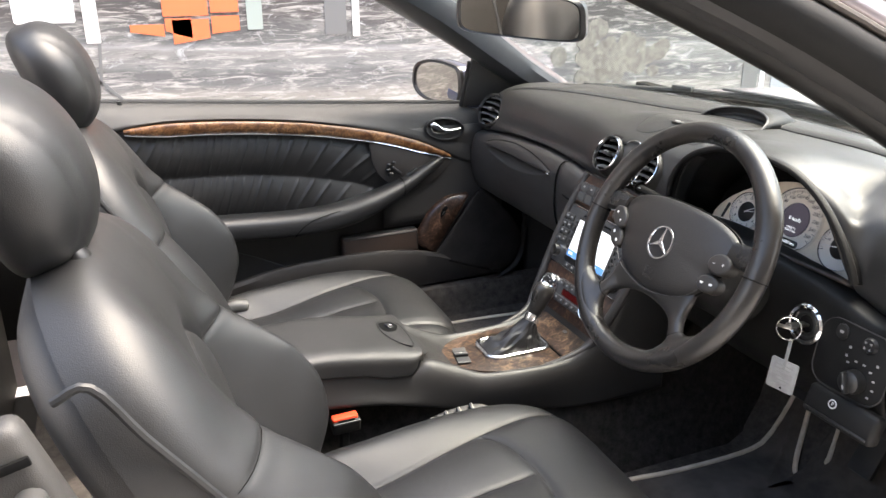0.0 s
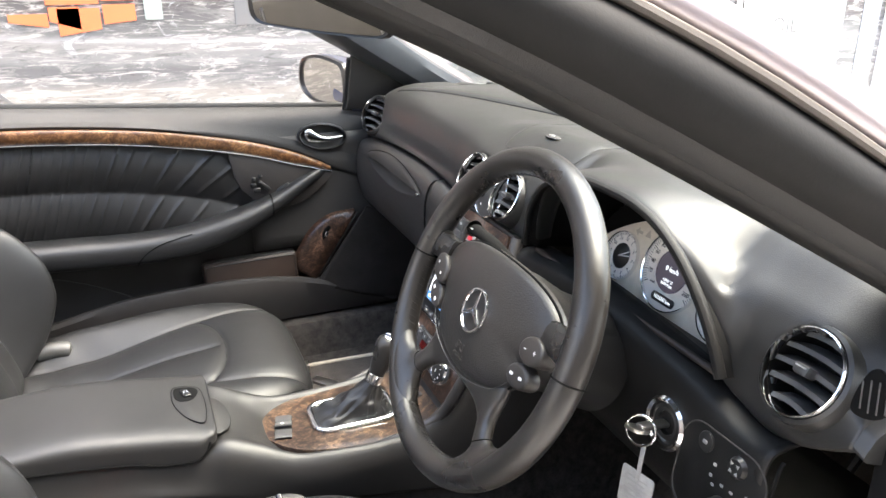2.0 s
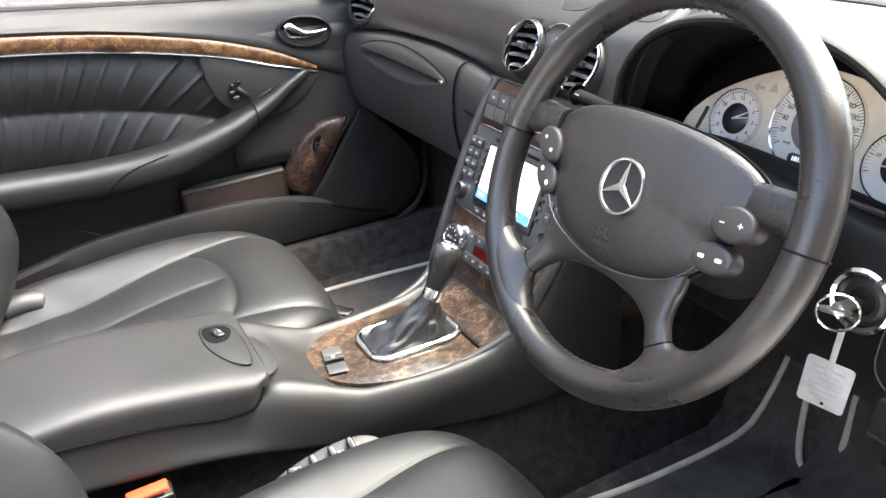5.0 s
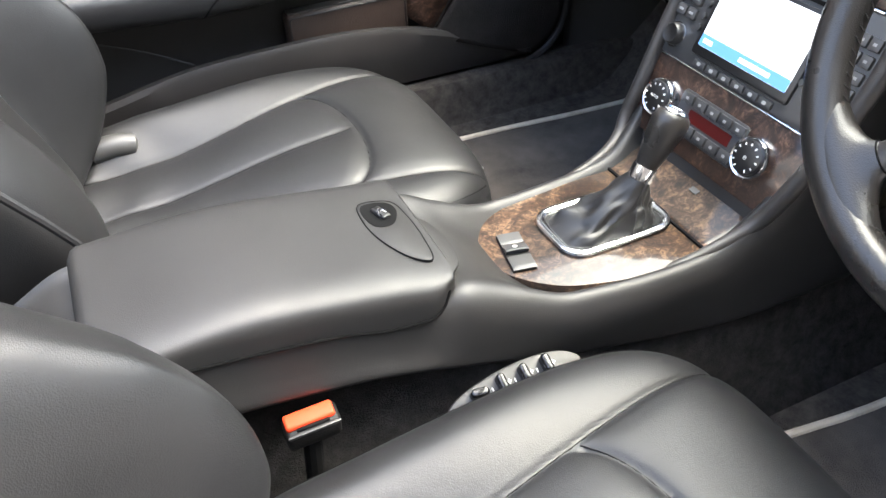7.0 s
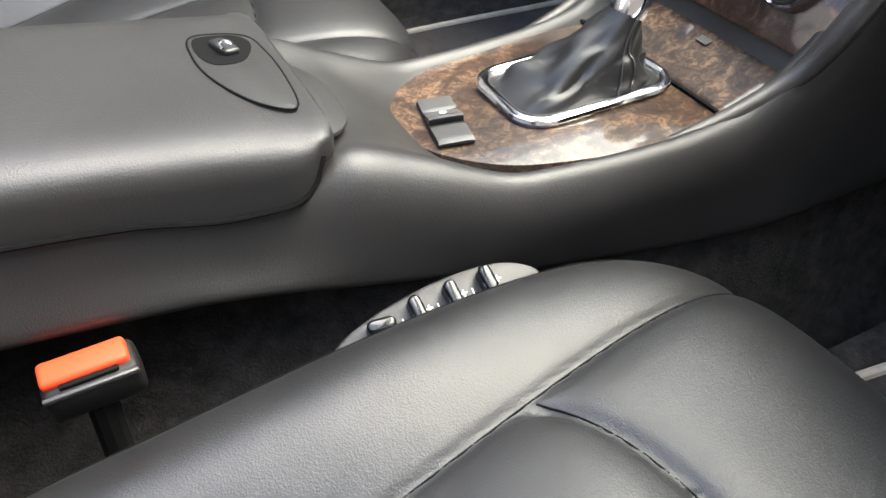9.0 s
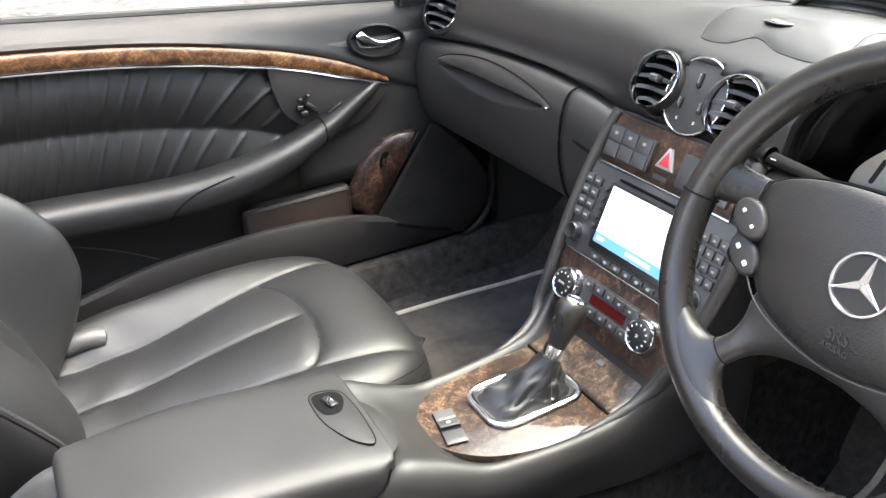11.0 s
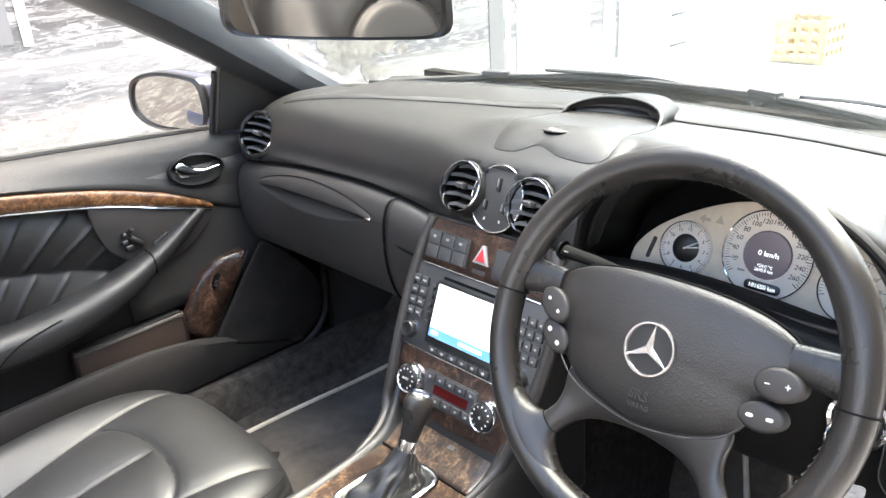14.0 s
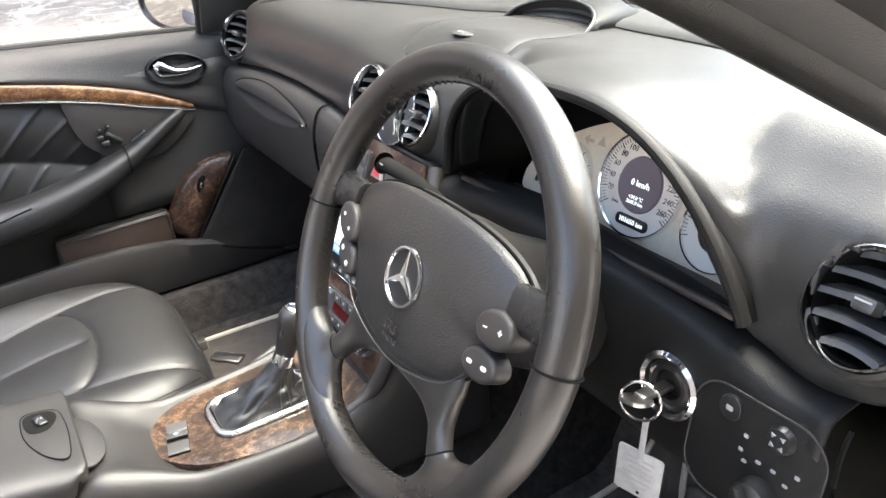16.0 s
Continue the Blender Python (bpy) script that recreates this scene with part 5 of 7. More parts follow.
part("cover_gap", tube([WM @ V(x * 1.005, y * 1.005, -0.008 - 0.006 * (x / 0.13) ** 2) for x, y in outline], 0.0016, 6, closed=True), HOLLOW, hub)
part("column_core", lathe([(0.0, 0.0), (0.055, -0.012), (0.06, -0.05), (0.05, -0.09), (0.045, -0.16)], WM, 28), PLASTIC, sw)
for sx in (-1, 1):
    # side spoke
    rows = []
    for k in range(9):
        u = k / 8
        x = sx * (0.118 + 0.052 * u)
        hi, lo = 0.046 + 0.004 * u, 0.016 - 0.006 * u
        zc, th = -0.007 + 0.002 * u, 0.0105
        rows.append([WM @ V(x, (hi + lo) / 2 + (hi - lo) / 2 * math.copysign(abs(math.cos(b)) ** 0.6, math.cos(b)), zc + th * math.copysign(abs(math.sin(b)) ** 0.8, math.sin(b))) for b in (j * math.tau / 16 for j in range(16))])
    part("side_spoke", mesh_rows(rows, True, True), LEATHER_WHEEL, sw, "black side spoke")
    # leather-covered lower spoke flowing into the rim
    def fillet(r_, half, top, bottom, n=24):
        mid_, th = (top + bottom) / 2, (top - bottom) / 2
        ring = []
        for b in (j * math.tau / n for j in range(n)):
            a = radians(-50 + half * math.cos(b))
            ring.append(WM @ V(sx * r_ * math.cos(a), r_ * math.sin(a), mid_ + th * math.copysign(abs(math.sin(b)) ** 0.85, math.sin(b))))
        return ring
    rows = [fillet(*q) for q in ((0.139, 4.2, 0.0, -0.011), (0.1408, 5.0, 0.0025, -0.0125), (0.1432, 5.4, 0.0038, -0.0135), (0.147, 6.3, 0.005, -0.014), (0.1515, 8.4, 0.0066, -0.0145), (0.156, 11.6, 0.0088, -0.015), (0.16, 15.5, 0.0112, -0.0155), (0.164, 20, 0.0135, -0.0158), (0.169, 24, 0.0152, -0.0155), (0.1745, 26, 0.0152, -0.015), (0.181, 26, 0.012, -0.012))]
    part("lower_spoke", mesh_rows(rows, True, True), LEATHER_WHEEL, sw, "black leather lower spoke flowing into the rim", sharp=70)
    part("spoke_seam", tube(fillet(0.1416, 5.2, 0.003, -0.013), 0.0008, 6, closed=True), HOLLOW, sw)
    # button pods
    for j, (cx, cy, a_, b_, tl) in enumerate(((0.116, 0.0085, 0.0208, 0.0148, 8 if sx > 0 else -38), (0.1085, -0.0225, 0.02, 0.013, 6 if sx > 0 else -42))):
        pod = part("button_pod", slab(oval(a_, b_, sx * cx, cy, 30, tl if j == 0 else tl), WM @ at(0, 0, -0.012), 0.0195 - 0.003 * j, 0.0038, seg=4), POD, sw, "oval grey button pod")
        for kx in (-0.0085, 0.0085):
            m = WM @ at(sx * cx, cy, 0.0077 - 0.003 * j) @ pose(0, 0, 0, 0, 0, tl) @ at(kx, 0, 0)
            if sx > 0 and j == 0:
                b2 = box((0.0045, 0.001, 0.0004), m)
                if kx > 0:
                    box((0.001, 0.0045, 0.0004), m, bm=b2)
            elif sx > 0:
                b2 = slab(rrect(0.0062, 0.0032, 0.0014), m, 0.0004)
            else:
                b2 = slab(rrect(0.0036, 0.0034, 0.001) if j == 0 else rrect(0.005, 0.0042, 0.0012), m, 0.0004)
            part("button_mark", b2, PRINT, pod, smooth=False)
# trim under the airbag cover that reaches down both lower spokes
upper = spline([(0, -0.06, 0), (0.03, -0.056, 0), (0.06, -0.047, 0), (0.084, -0.042, 0), (0.0885, -0.056, 0), (0.0868, -0.07, 0), (0.0895, -0.0865, 0), (0.1003, -0.1022, 0)], 48)
under = spline([(0, -0.0815, 0), (0.014, -0.082, 0), (0.028, -0.0842, 0), (0.042, -0.0868, 0), (0.055, -0.092, 0), (0.066, -0.099, 0), (0.074, -0.107, 0), (0.0797, -0.1158, 0)], 48)
rows = []
for i in range(-48, 49):
    k, sx = abs(i), (1 if i >= 0 else -1)
    u = k / 48
    p, q = upper[k], under[k]
    zc = lerp_table([(0.0, -0.012), (0.6, -0.0115), (1.0, -0.0055)], u)
    th = lerp_table([(0.0, 0.0085), (0.5, 0.0085), (0.8, 0.009), (1.0, 0.0082)], u)
    ring = []
    for b in (j * math.tau / 24 for j in range(24)):
        c = p.lerp(q, 0.5 - 0.5 * math.copysign(abs(math.cos(b)) ** 0.8, math.cos(b)))
        ring.append(WM @ V(sx * c.x, c.y, zc + th * math.copysign(abs(math.sin(b)) ** 0.8, math.sin(b))))
    rows.append(ring)
part("spoke_trim", mesh_rows(rows, True, True), TRIM_SATIN, sw, "black satin trim joining the lower spokes", sharp=60)
low_line = [(x, y) for x, y in outline if y < -0.03]
low_line.sort()
part("trim_line", tube([WM @ V(x * 1.01, y * 1.012, 0.0022) for x, y in low_line], 0.0007, 6), PLASTIC_GREY, hub, "thin grey line under the airbag cover")
# emblem: ring with three rays
EM = WM @ at(0, 0, 0.0105)
part("emblem_ring", lathe([(0.0225, 0), (0.0235, 0.0022), (0.0255, 0.0022), (0.0262, 0)], EM, 40), CHROME, hub, "chrome emblem ring")
bm = bmesh.new()
for ang in (88, 208, 328):
    slab([(0.0, -0.0042), (0.023, -0.0006), (0.023, 0.0006), (0.0, 0.0042)], EM @ pose(0, 0, 0, 0, 0, ang), 0.0022, 0.001, bm, 1)
part("emblem_rays", bm, CHROME, hub, "three chrome rays of the emblem", smooth=False)
part("emblem_disc", lathe([(0, 0.0004), (0.0225, 0.0004)], EM, 32), PLASTIC, hub)
bm = words("SRS", 0.013, WM @ at(0.001, -0.0445, 0.0098), 0.0004)
words("AIRBAG", 0.0068, WM @ at(0.002, -0.0545, 0.009), 0.0004, bm=bm)
part("embossed_words", bm, VINYL_LOW, hub, "embossed lettering", smooth=False)

# steering column and stalks
col = thing("steering_column", (0.0, -0.37, 0.8), "black steering column shroud with control stalks", "steering column")
rows = []
for k in range(8):
    u = k / 7
    c = WM @ V(0, -0.012 - 0.01 * u, -0.05 - 0.13 * u)
    rows.append([c + V(0, 0.062 * math.cos(b), 0) + (WM.to_3x3() @ V(0, 1, 0)) * (0.05 + 0.01 * u) * math.sin(b) for b in (j * math.tau / 24 for j in range(24))])
part("shroud", mesh_rows(rows, True, True), PLASTIC, col)
for sx, tip in ((-1, V(-0.15, 0.062, -0.035)), (-1, V(-0.145, -0.03, -0.045))):
    a = V(sx * 0.045, tip.y * 0.75, -0.055)
    st = part("stalk", tube([WM @ p for p in spline([a, a.lerp(tip, 0.5) + V(0, 0.004, 0), tip], 12)], lambda u: 0.0075 + 0.0025 * u, 12, flat=0.6), GAP, col, "black control stalk")
    part("stalk_mark", box((0.006, 0.0012, 0.0006), WM @ at(tip.x * 0.95, tip.y, tip.z + 0.0075)), PRINT, st)
    if sx < 0 and tip.y > 0:
        part("stalk_print", words("LIM", 0.0055, WM @ at(tip.x * 0.74, tip.y * 0.86 - 0.001, -0.0385), 0.0002), PRINT, st, smooth=False)
    part("stalk_cap", lathe([(0, 0.008), (0.008, 0.006), (0.0112, 0.0)], WM @ at(*tip) @ pose(0, 0, 0, 0, 90 * sx, 0), 16), SWITCH_BLACK, st)

# ignition, key and tag
IM = basis((-0.041, -0.507, 0.756), (0, -1, 0), (0.12, 0, 1))
ign = thing("ignition_lock", (-0.04, -0.507, 0.756), "ignition lock with a chrome ring in the dashboard", "ignition lock")
part("ring", lathe([(0.0235, -0.002), (0.024, 0.006), (0.0275, 0.008), (0.0305, 0.005), (0.031, -0.004)], IM, 40), CHROME, ign, "chrome ring")
part("barrel", lathe([(0.0, -0.004), (0.012, -0.004), (0.0135, 0.003), (0.018, 0.004), (0.024, 0.001)], IM, 32), PLASTIC, ign)
key = thing("car_key", (-0.09, -0.507, 0.755), "steel ignition key turned in the lock", "key")
part("key_shaft", box((0.012, 0.005, 0.036), IM @ at(0.0, 0.0, 0.02), 0.0015), STEEL, key)
part("key_bow", slab(smooth_outline([(-0.013, 0), (-0.008, 0.011), (0.008, 0.011), (0.013, 0), (0.008, -0.011), (-0.008, -0.011)], 24), IM @ at(0, 0, 0.04) @ pose(0, 0, 0, 78, 0, 10), 0.004, 0.0012), STEEL, key, "worn steel bow of the key")
rc = IM @ V(0.0, -0.003, 0.035)
part("key_ring", tube([rc + V(0.004 * math.sin(a) - 0.006 * math.cos(a), 0.0165 * math.cos(a), 0.0165 * math.sin(a) - 0.002) for a in (k * math.tau / 32 for k in range(32))], 0.0013, 8, closed=True), CHROME, key, "split key ring")
tag = thing("key_tag", (-0.098, -0.525, 0.69), "grey plastic dealer key tag hanging from the ring", "key tag")
TM = basis((-0.077, -0.512, 0.697), (0.28, -0.95, -0.06), (0.05, -0.06, 1))
part("strap", box((0.0055, 0.05, 0.0014), TM @ at(0.0, 0.02, 0.0014), 0.0005), TAG, tag, "plastic strap")
plate_ = part("plate", slab(rrect(0.042, 0.05, 0.004, 0, -0.016), TM, 0.0016, 0.0005), TAG, tag)
bm = bmesh.new()
for i in range(6):
    box((0.028 - 0.004 * (i % 3), 0.002, 0.0003), TM @ at(-0.001 * (i % 2), -0.0 - 0.006 * i, 0.0018), bm=bm)
part("tag_print", bm, PRINT_DIM, plate_, "rows of small print", smooth=False)
part("tag_hole", lathe([(0, 0.0002), (0.0018, 0.0002)], TM @ at(0.002, -0.036, 0.0016), 12), HOLLOW, plate_)

# light switch panel
LM = basis((-0.043, -0.592, 0.742), (0.02, -1, 0), (0.16, 0, 1))
lights = thing("light_switch_panel", (-0.04, -0.592, 0.74), "black light switch panel beside the steering wheel", "switch panel")
part("panel", slab(rrect(0.112, 0.098, 0.026, 0, -0.004), LM, 0.003, 0.0015), SWITCH_BLACK, lights)
part("panel_edge", tube([LM @ V(x, y, 0.003) for x, y in rrect(0.114, 0.1, 0.027, 0, -0.004, 8)], 0.0009, 6, closed=True), VINYL_DARK, lights)
b1 = part("rocker", slab(oval(0.01, 0.011, -0.024, 0.03), LM @ at(0, 0, 0.003), 0.003, 0.0015), PLASTIC, lights, "small black push switch")
part("rocker_mark", slab(rrect(0.0062, 0.0042, 0.0012, -0.024, 0.03), LM @ at(0, 0, 0.006), 0.0004), PRINT_DIM, b1, smooth=False)
b2 = part("mirror_switch", lathe([(0, 0.006), (0.009, 0.005), (0.0115, 0.0)], LM @ at(0.02, 0.028, 0.003), 24), PLASTIC, lights, "round mirror adjuster")
for dx, dy in ((0.0042, 0.0042), (-0.0042, 0.0042), (0.0042, -0.0042), (-0.0042, -0.0042)):
    part("arrow_mark", slab([(-0.0022, -0.0015), (0.0022, -0.0015), (0, 0.0022)], LM @ at(0.02 + dx, 0.028 + dy, 0.0093) @ pose(0, 0, 0, 0, 0, math.degrees(math.atan2(dy, dx)) - 90), 0.0004), PRINT_DIM, b2, smooth=False)
rot = part("rotary_switch", lathe([(0, 0.018), (0.01, 0.018), (0.0155, 0.015), (0.017, 0.0)], LM @ at(0.014, -0.028, 0.003), 30), PLASTIC, lights, "black rotary light switch")
part("grip", box((0.006, 0.03, 0.01), LM @ at(0.014, -0.028, 0.024) @ pose(0, 0, 0, 0, 0, 25), 0.0025), PLASTIC, rot)
part("grip_mark", box((0.0022, 0.006, 0.0004), LM @ at(0.0165, -0.033, 0.0292) @ pose(0, 0, 0, 0, 0, 25)), PRINT_DIM, rot, smooth=False)
for i in range(7):
    a = radians(132 - 27 * i)
    part("light_mark", slab(rrect(0.0044, 0.0028, 0.001), LM @ at(0.014 + 0.027 * math.cos(a), -0.027 + 0.027 * math.sin(a), 0.003), 0.0005), PRINT_DIM, lights, smooth=False)
for x, y in ((0.038, 0.006), (-0.007, 0.014), (-0.009, 0.001)):
    part("light_mark", slab(rrect(0.004, 0.0034, 0.001, x, y), LM @ at(0, 0, 0.003), 0.0005), PRINT_DIM, lights, smooth=False)
release = thing("parking_brake_release", (-0.05, -0.6, 0.67), "black parking brake release handle under the light switches", "brake release")
grip_m = LM @ at(0.012, -0.078, 0.002) @ pose(0, 0, 0, -8, 0, 0)
lever = part("handle", box((0.112, 0.044, 0.024), grip_m, 0.007, 3), SWITCH_BLACK, release)
part("handle_lip", box((0.1, 0.004, 0.003), grip_m @ at(0, -0.015, 0.0125), 0.001), PLASTIC, lever)
part("brake_sign", tube([grip_m @ V(-0.012 + 0.0058 * math.cos(k * math.tau / 20), 0.007 + 0.0058 * math.sin(k * math.tau / 20), 0.0123) for k in range(20)], 0.0008, 6, closed=True), PRINT, lever, "pale ringed brake symbol")
part("brake_letter", words("P", 0.0075, grip_m @ at(-0.012, 0.007, 0.0121), 0.0003), PRINT, lever, smooth=False)


# ---- centre console ----
console = thing("centre_console", (-0.45, 0, 0.3), "charcoal centre console with burl wood shifter surround", "centre console")
#         x      top z   half w  rail w  dip
STATION = [(-0.86, 0.57, 0.086), (-0.8, 0.594, 0.0925), (-0.7, 0.586, 0.0945), (-0.6, 0.573, 0.0965), (-0.55, 0.559, 0.098), (-0.52, 0.557, 0.099), (-0.495, 0.566, 0.101), (-0.475, 0.574, 0.104), (-0.43, 0.558, 0.11),
           (-0.36, 0.533, 0.122), (-0.26, 0.531, 0.132), (-0.2, 0.536, 0.134), (-0.15, 0.565, 0.132), (-0.125, 0.592, 0.132), (-0.1, 0.648, 0.132), (-0.07, 0.72, 0.132), (-0.035, 0.79, 0.132), (0.02, 0.815, 0.132)]
rows = []
for i in range(81):
    x = -0.86 + 0.88 * i / 80
    zt = lerp_table([(a, b) for a, b, c in STATION], x)
    hw = lerp_table([(a, c) for a, b, c in STATION], x)
    rk = lerp_table([(-0.52, 0.004), (-0.485, 0.02), (-0.45, 0.026), (-0.36, 0.018)], x)
    hb = lerp_table([(-0.86, 0.086), (-0.7, 0.095), (-0.475, 0.103), (-0.33, 0.114), (-0.2, 0.126), (-0.12, 0.132)], x)
    hf = hw - lerp_table([(-0.47, 0.0), (-0.38, 0.03), (-0.3, 0.036), (-0.2, 0.032), (-0.12, 0.003)], x)
    dp = lerp_table([(-0.44, 0.0), (-0.38, 0.018), (-0.2, 0.022), (-0.15, 0.04), (-0.12, 0.06), (-0.08, 0.09)], x)
    fl = lerp_table([(-0.8, 0.55), (-0.587, 0.528), (-0.451, 0.494), (-0.333, 0.466), (-0.172, 0.445)], x) - 0.014
    rows.append([V(x, hb + 0.002, fl), V(x, hb + 0.008, fl + 0.004), V(x, hb + 0.007, fl + 0.012), V(x, hf + 0.002, zt - 0.032), V(x, hf - rk * 0.2, zt - 0.014), V(x, hf - rk * 0.6, zt - 0.004), V(x, hf - rk, zt),
                 V(x, hf - rk * 1.5, zt - 0.003), V(x, hf - rk * 2.2, zt - 0.008 - dp), V(x, 0, zt - 0.008 - dp), V(x, -hw + rk * 2.2, zt - 0.008 - dp), V(x, -hw + rk * 1.5, zt - 0.003), V(x, -hw + rk, zt), V(x, -hw + rk * 0.6, zt - 0.004), V(x, -hw + rk * 0.2, zt - 0.014), V(x, -hw - 0.002, zt - 0.032),
                 V(x, -hb - 0.007, fl + 0.012), V(x, -hb - 0.008, fl + 0.004), V(x, -hb - 0.002, fl)])
part("body", mesh_rows(rows), CONSOLE, console, "charcoal grained console moulding", solid=0.006, subdiv=1, sharp=85)
# carpet flank of the tunnel and cheeks of the stack
for side in (1, -1):
    rows = []
    for x in [-0.95 + 0.03 * i for i in range(44)]:
        e = lerp_table([(-0.6, 0.0), (-0.4, 1.0)], x)
        rows.append([V(x, side * y, z) for y, z in ((0.02 + 0.09 * e, 0.495), (0.03 + 0.088 * e, 0.44), (0.065 + 0.065 * e, 0.405), (0.105 + 0.04 * e, 0.355), (0.16, 0.3), (0.19, 0.272))])
    part("tunnel_flank", mesh_rows(rows), CARPET, console, "black carpet flank of the tunnel", solid=0.004)
# arm rest lid
rows = []
for i in range(49):
    u = i / 48
    x = -0.788 + 0.297 * u
    w = lerp_table([(a, c) for a, b, c in STATION], x) - 0.0005 - 0.008 * max(0, (u - 0.93) / 0.07) ** 2
    zt = lerp_table([(0.0, 0.617), (0.35, 0.624), (0.75, 0.61), (1.0, 0.596)], u)
    zb = lerp_table([(0.0, 0.598), (0.32, 0.589), (0.64, 0.576), (0.82, 0.563), (0.92, 0.5615), (0.97, 0.568), (1.0, 0.584)], u)
    sec = []
    for k in range(25):
        b = math.pi * k / 24
        c, s_ = math.cos(b), math.sin(b)
        sec.append(V(x, w * math.copysign(abs(c) ** 0.34, c), zb + (zt - zb) * abs(s_) ** 0.42))
    rows.append([V(x, w, zb - 0.006)] + sec + [V(x, -w, zb - 0.006)])
end = [[p + V(dx, -p.y * f, (0.585 - p.z) * f) for p in rows[-1]] for dx, f in ((0.006, 0.03), (0.010, 0.1), (0.012, 0.3), (0.012, 0.98))]
back = [[p + V(-dx, -p.y * f, (0.545 - p.z) * f) for p in rows[0]] for dx, f in ((0.012, 0.98), (0.012, 0.3), (0.010, 0.1), (0.006, 0.03))]
lid = part("armrest_lid", mesh_rows(back + rows + end), CONSOLE, console, "padded black armrest lid")
part("lid_gap", tube([V(r[1].x, r[-1].y - 0.0005, r[-1].z + 0.0045) for r in rows], 0.0016, 6), HOLLOW, console)
part("lid_gap", tube([V(r[1].x, r[0].y + 0.0005, r[0].z + 0.0045) for r in rows], 0.0016, 6), HOLLOW, console)
LT = basis((-0.508, -0.008, 0.5995), (1, 0, -0.16), (0, 1, 0))
flap_o = smooth_outline([(-0.02, 0.048), (0.012, 0.046), (0.0195, 0.02), (0.02, -0.02), (0.014, -0.056), (-0.006, -0.045), (-0.022, -0.012), (-0.026, 0.02)], 44)
latch = part("lid_latch", slab(flap_o, LT @ at(0, 0, -0.002), 0.0035, 0.001), CONSOLE, console, "flush charcoal latch plate at the lid's front")
part("latch_gap", tube([LT @ V(x, y, 0.0012) for x, y in flap_o], 0.0007, 6, closed=True), HOLLOW, latch)
part("latch_well", slab(smooth_outline([(-0.019, 0.044), (0.006, 0.045), (0.013, 0.03), (0.002, 0.008), (-0.016, 0.006), (-0.023, 0.022)], 30), LT @ at(0, 0, 0.0012), 0.0008), HOLLOW, latch, "dark finger well of the latch", smooth=False)
part("latch_hook", box((0.011, 0.02, 0.005), LT @ pose(-0.005, 0.026, 0.003, 0, 0, 20), 0.002, 3), PLASTIC, latch, "glossy black latch button")
part("latch_badge", tube([LT @ V(-0.005 + 0.004 * math.cos(a), 0.022 + 0.007 * math.sin(a), 0.006) for a in (k * math.tau / 16 for k in range(11))], 0.0012, 6), CHROME, latch, "chrome hook sign")
part("latch_cup", slab(smooth_outline([(-0.012, 0.045), (0.012, 0.03), (0.022, -0.005), (0.016, -0.045), (-0.008, -0.06), (-0.014, 0.0)], 36), basis((-0.476, -0.004, 0.5735), (1, 0, -0.3), (0, 1, 0.0)), 0.003, 0.0018), CONSOLE, console, "smooth finger recess ahead of the lid")
rear = part("rear_trim", box((0.05, 0.19, 0.07), at(-0.85, 0.0, 0.52), 0.02, 3), VINYL_LOW, console, "charcoal rear console end")

# wood plate, gate and selector
PZ = 0.526
plate_w = smooth_outline([(-0.405, -0.004), (-0.4, 0.026), (-0.368, 0.056), (-0.3, 0.072), (-0.2, 0.084), (-0.193, 0.0), (-0.193, -0.109), (-0.24, -0.109), (-0.3, -0.102), (-0.362, -0.081), (-0.4, -0.042)], 80)
wood = part("wood_plate", slab(plate_w, at(0, 0, PZ - 0.02), 0.02, 0.0012), WOOD, console, "glossy burl walnut shifter plate")
rows = [[V(-0.195 + 0.063 * k / 8, y, PZ + 0.022 * (k / 8) ** 1.3 + 0.001) for k in range(9)] for y in [-0.109 + 0.188 * i / 12 for i in range(13)]]
ash = part("ashtray_lid", mesh_rows(rows), WOOD, console, "glossy burl wood ashtray lid", solid=0.005)
part("ash_line", box((0.003, 0.188, 0.003), at(-0.1955, -0.015, PZ + 0.0012)), HOLLOW, ash)
part("ash_chrome", box((0.002, 0.188, 0.002), at(-0.1325, -0.015, PZ + 0.0235)), SATIN, ash)
part("ash_mark", box((0.007, 0.012, 0.0006), pose(-0.15, -0.027, PZ + 0.0165, 0, -17, 0)), PLASTIC_GREY, ash)
# roof switch: a sunk frame with a raised rear paddle and a lower front paddle
RS = basis((-0.376, -0.016, PZ + 0.001), (0.2, 1.0, 0), (-1.0, 0.2, 0))
roof = part("roof_switch", slab(rrect(0.062, 0.027, 0.002), RS, 0.0022, 0.0008), SWITCH_BLACK, wood, "black roof switch in the wood plate")
for y0, y1, z0, z1 in ((0.0305, 0.012, 0.0035, 0.003), (0.012, -0.004, 0.003, 0.0085), (-0.0085, -0.031, 0.0035, 0.0048)):
    rows = []
    for k in range(7):
        u = k / 6
        x, z = y0 + (y1 - y0) * u, z0 + (z1 - z0) * u
        drop = 0.0014 * max(0.0, (u - 0.8) / 0.2) ** 2
        rows.append([RS @ V(x, -0.0128, 0.001)] + [RS @ V(x, -0.0128 + 0.0256 * n / 8, z - drop - 0.0006 * (abs(n / 4 - 1)) ** 6) for n in range(9)] + [RS @ V(x, 0.0128, 0.001)])
    part("paddle", mesh_rows(rows, False, True), PLASTIC_GREY, roof, "satin charcoal paddle", solid=0.0008)
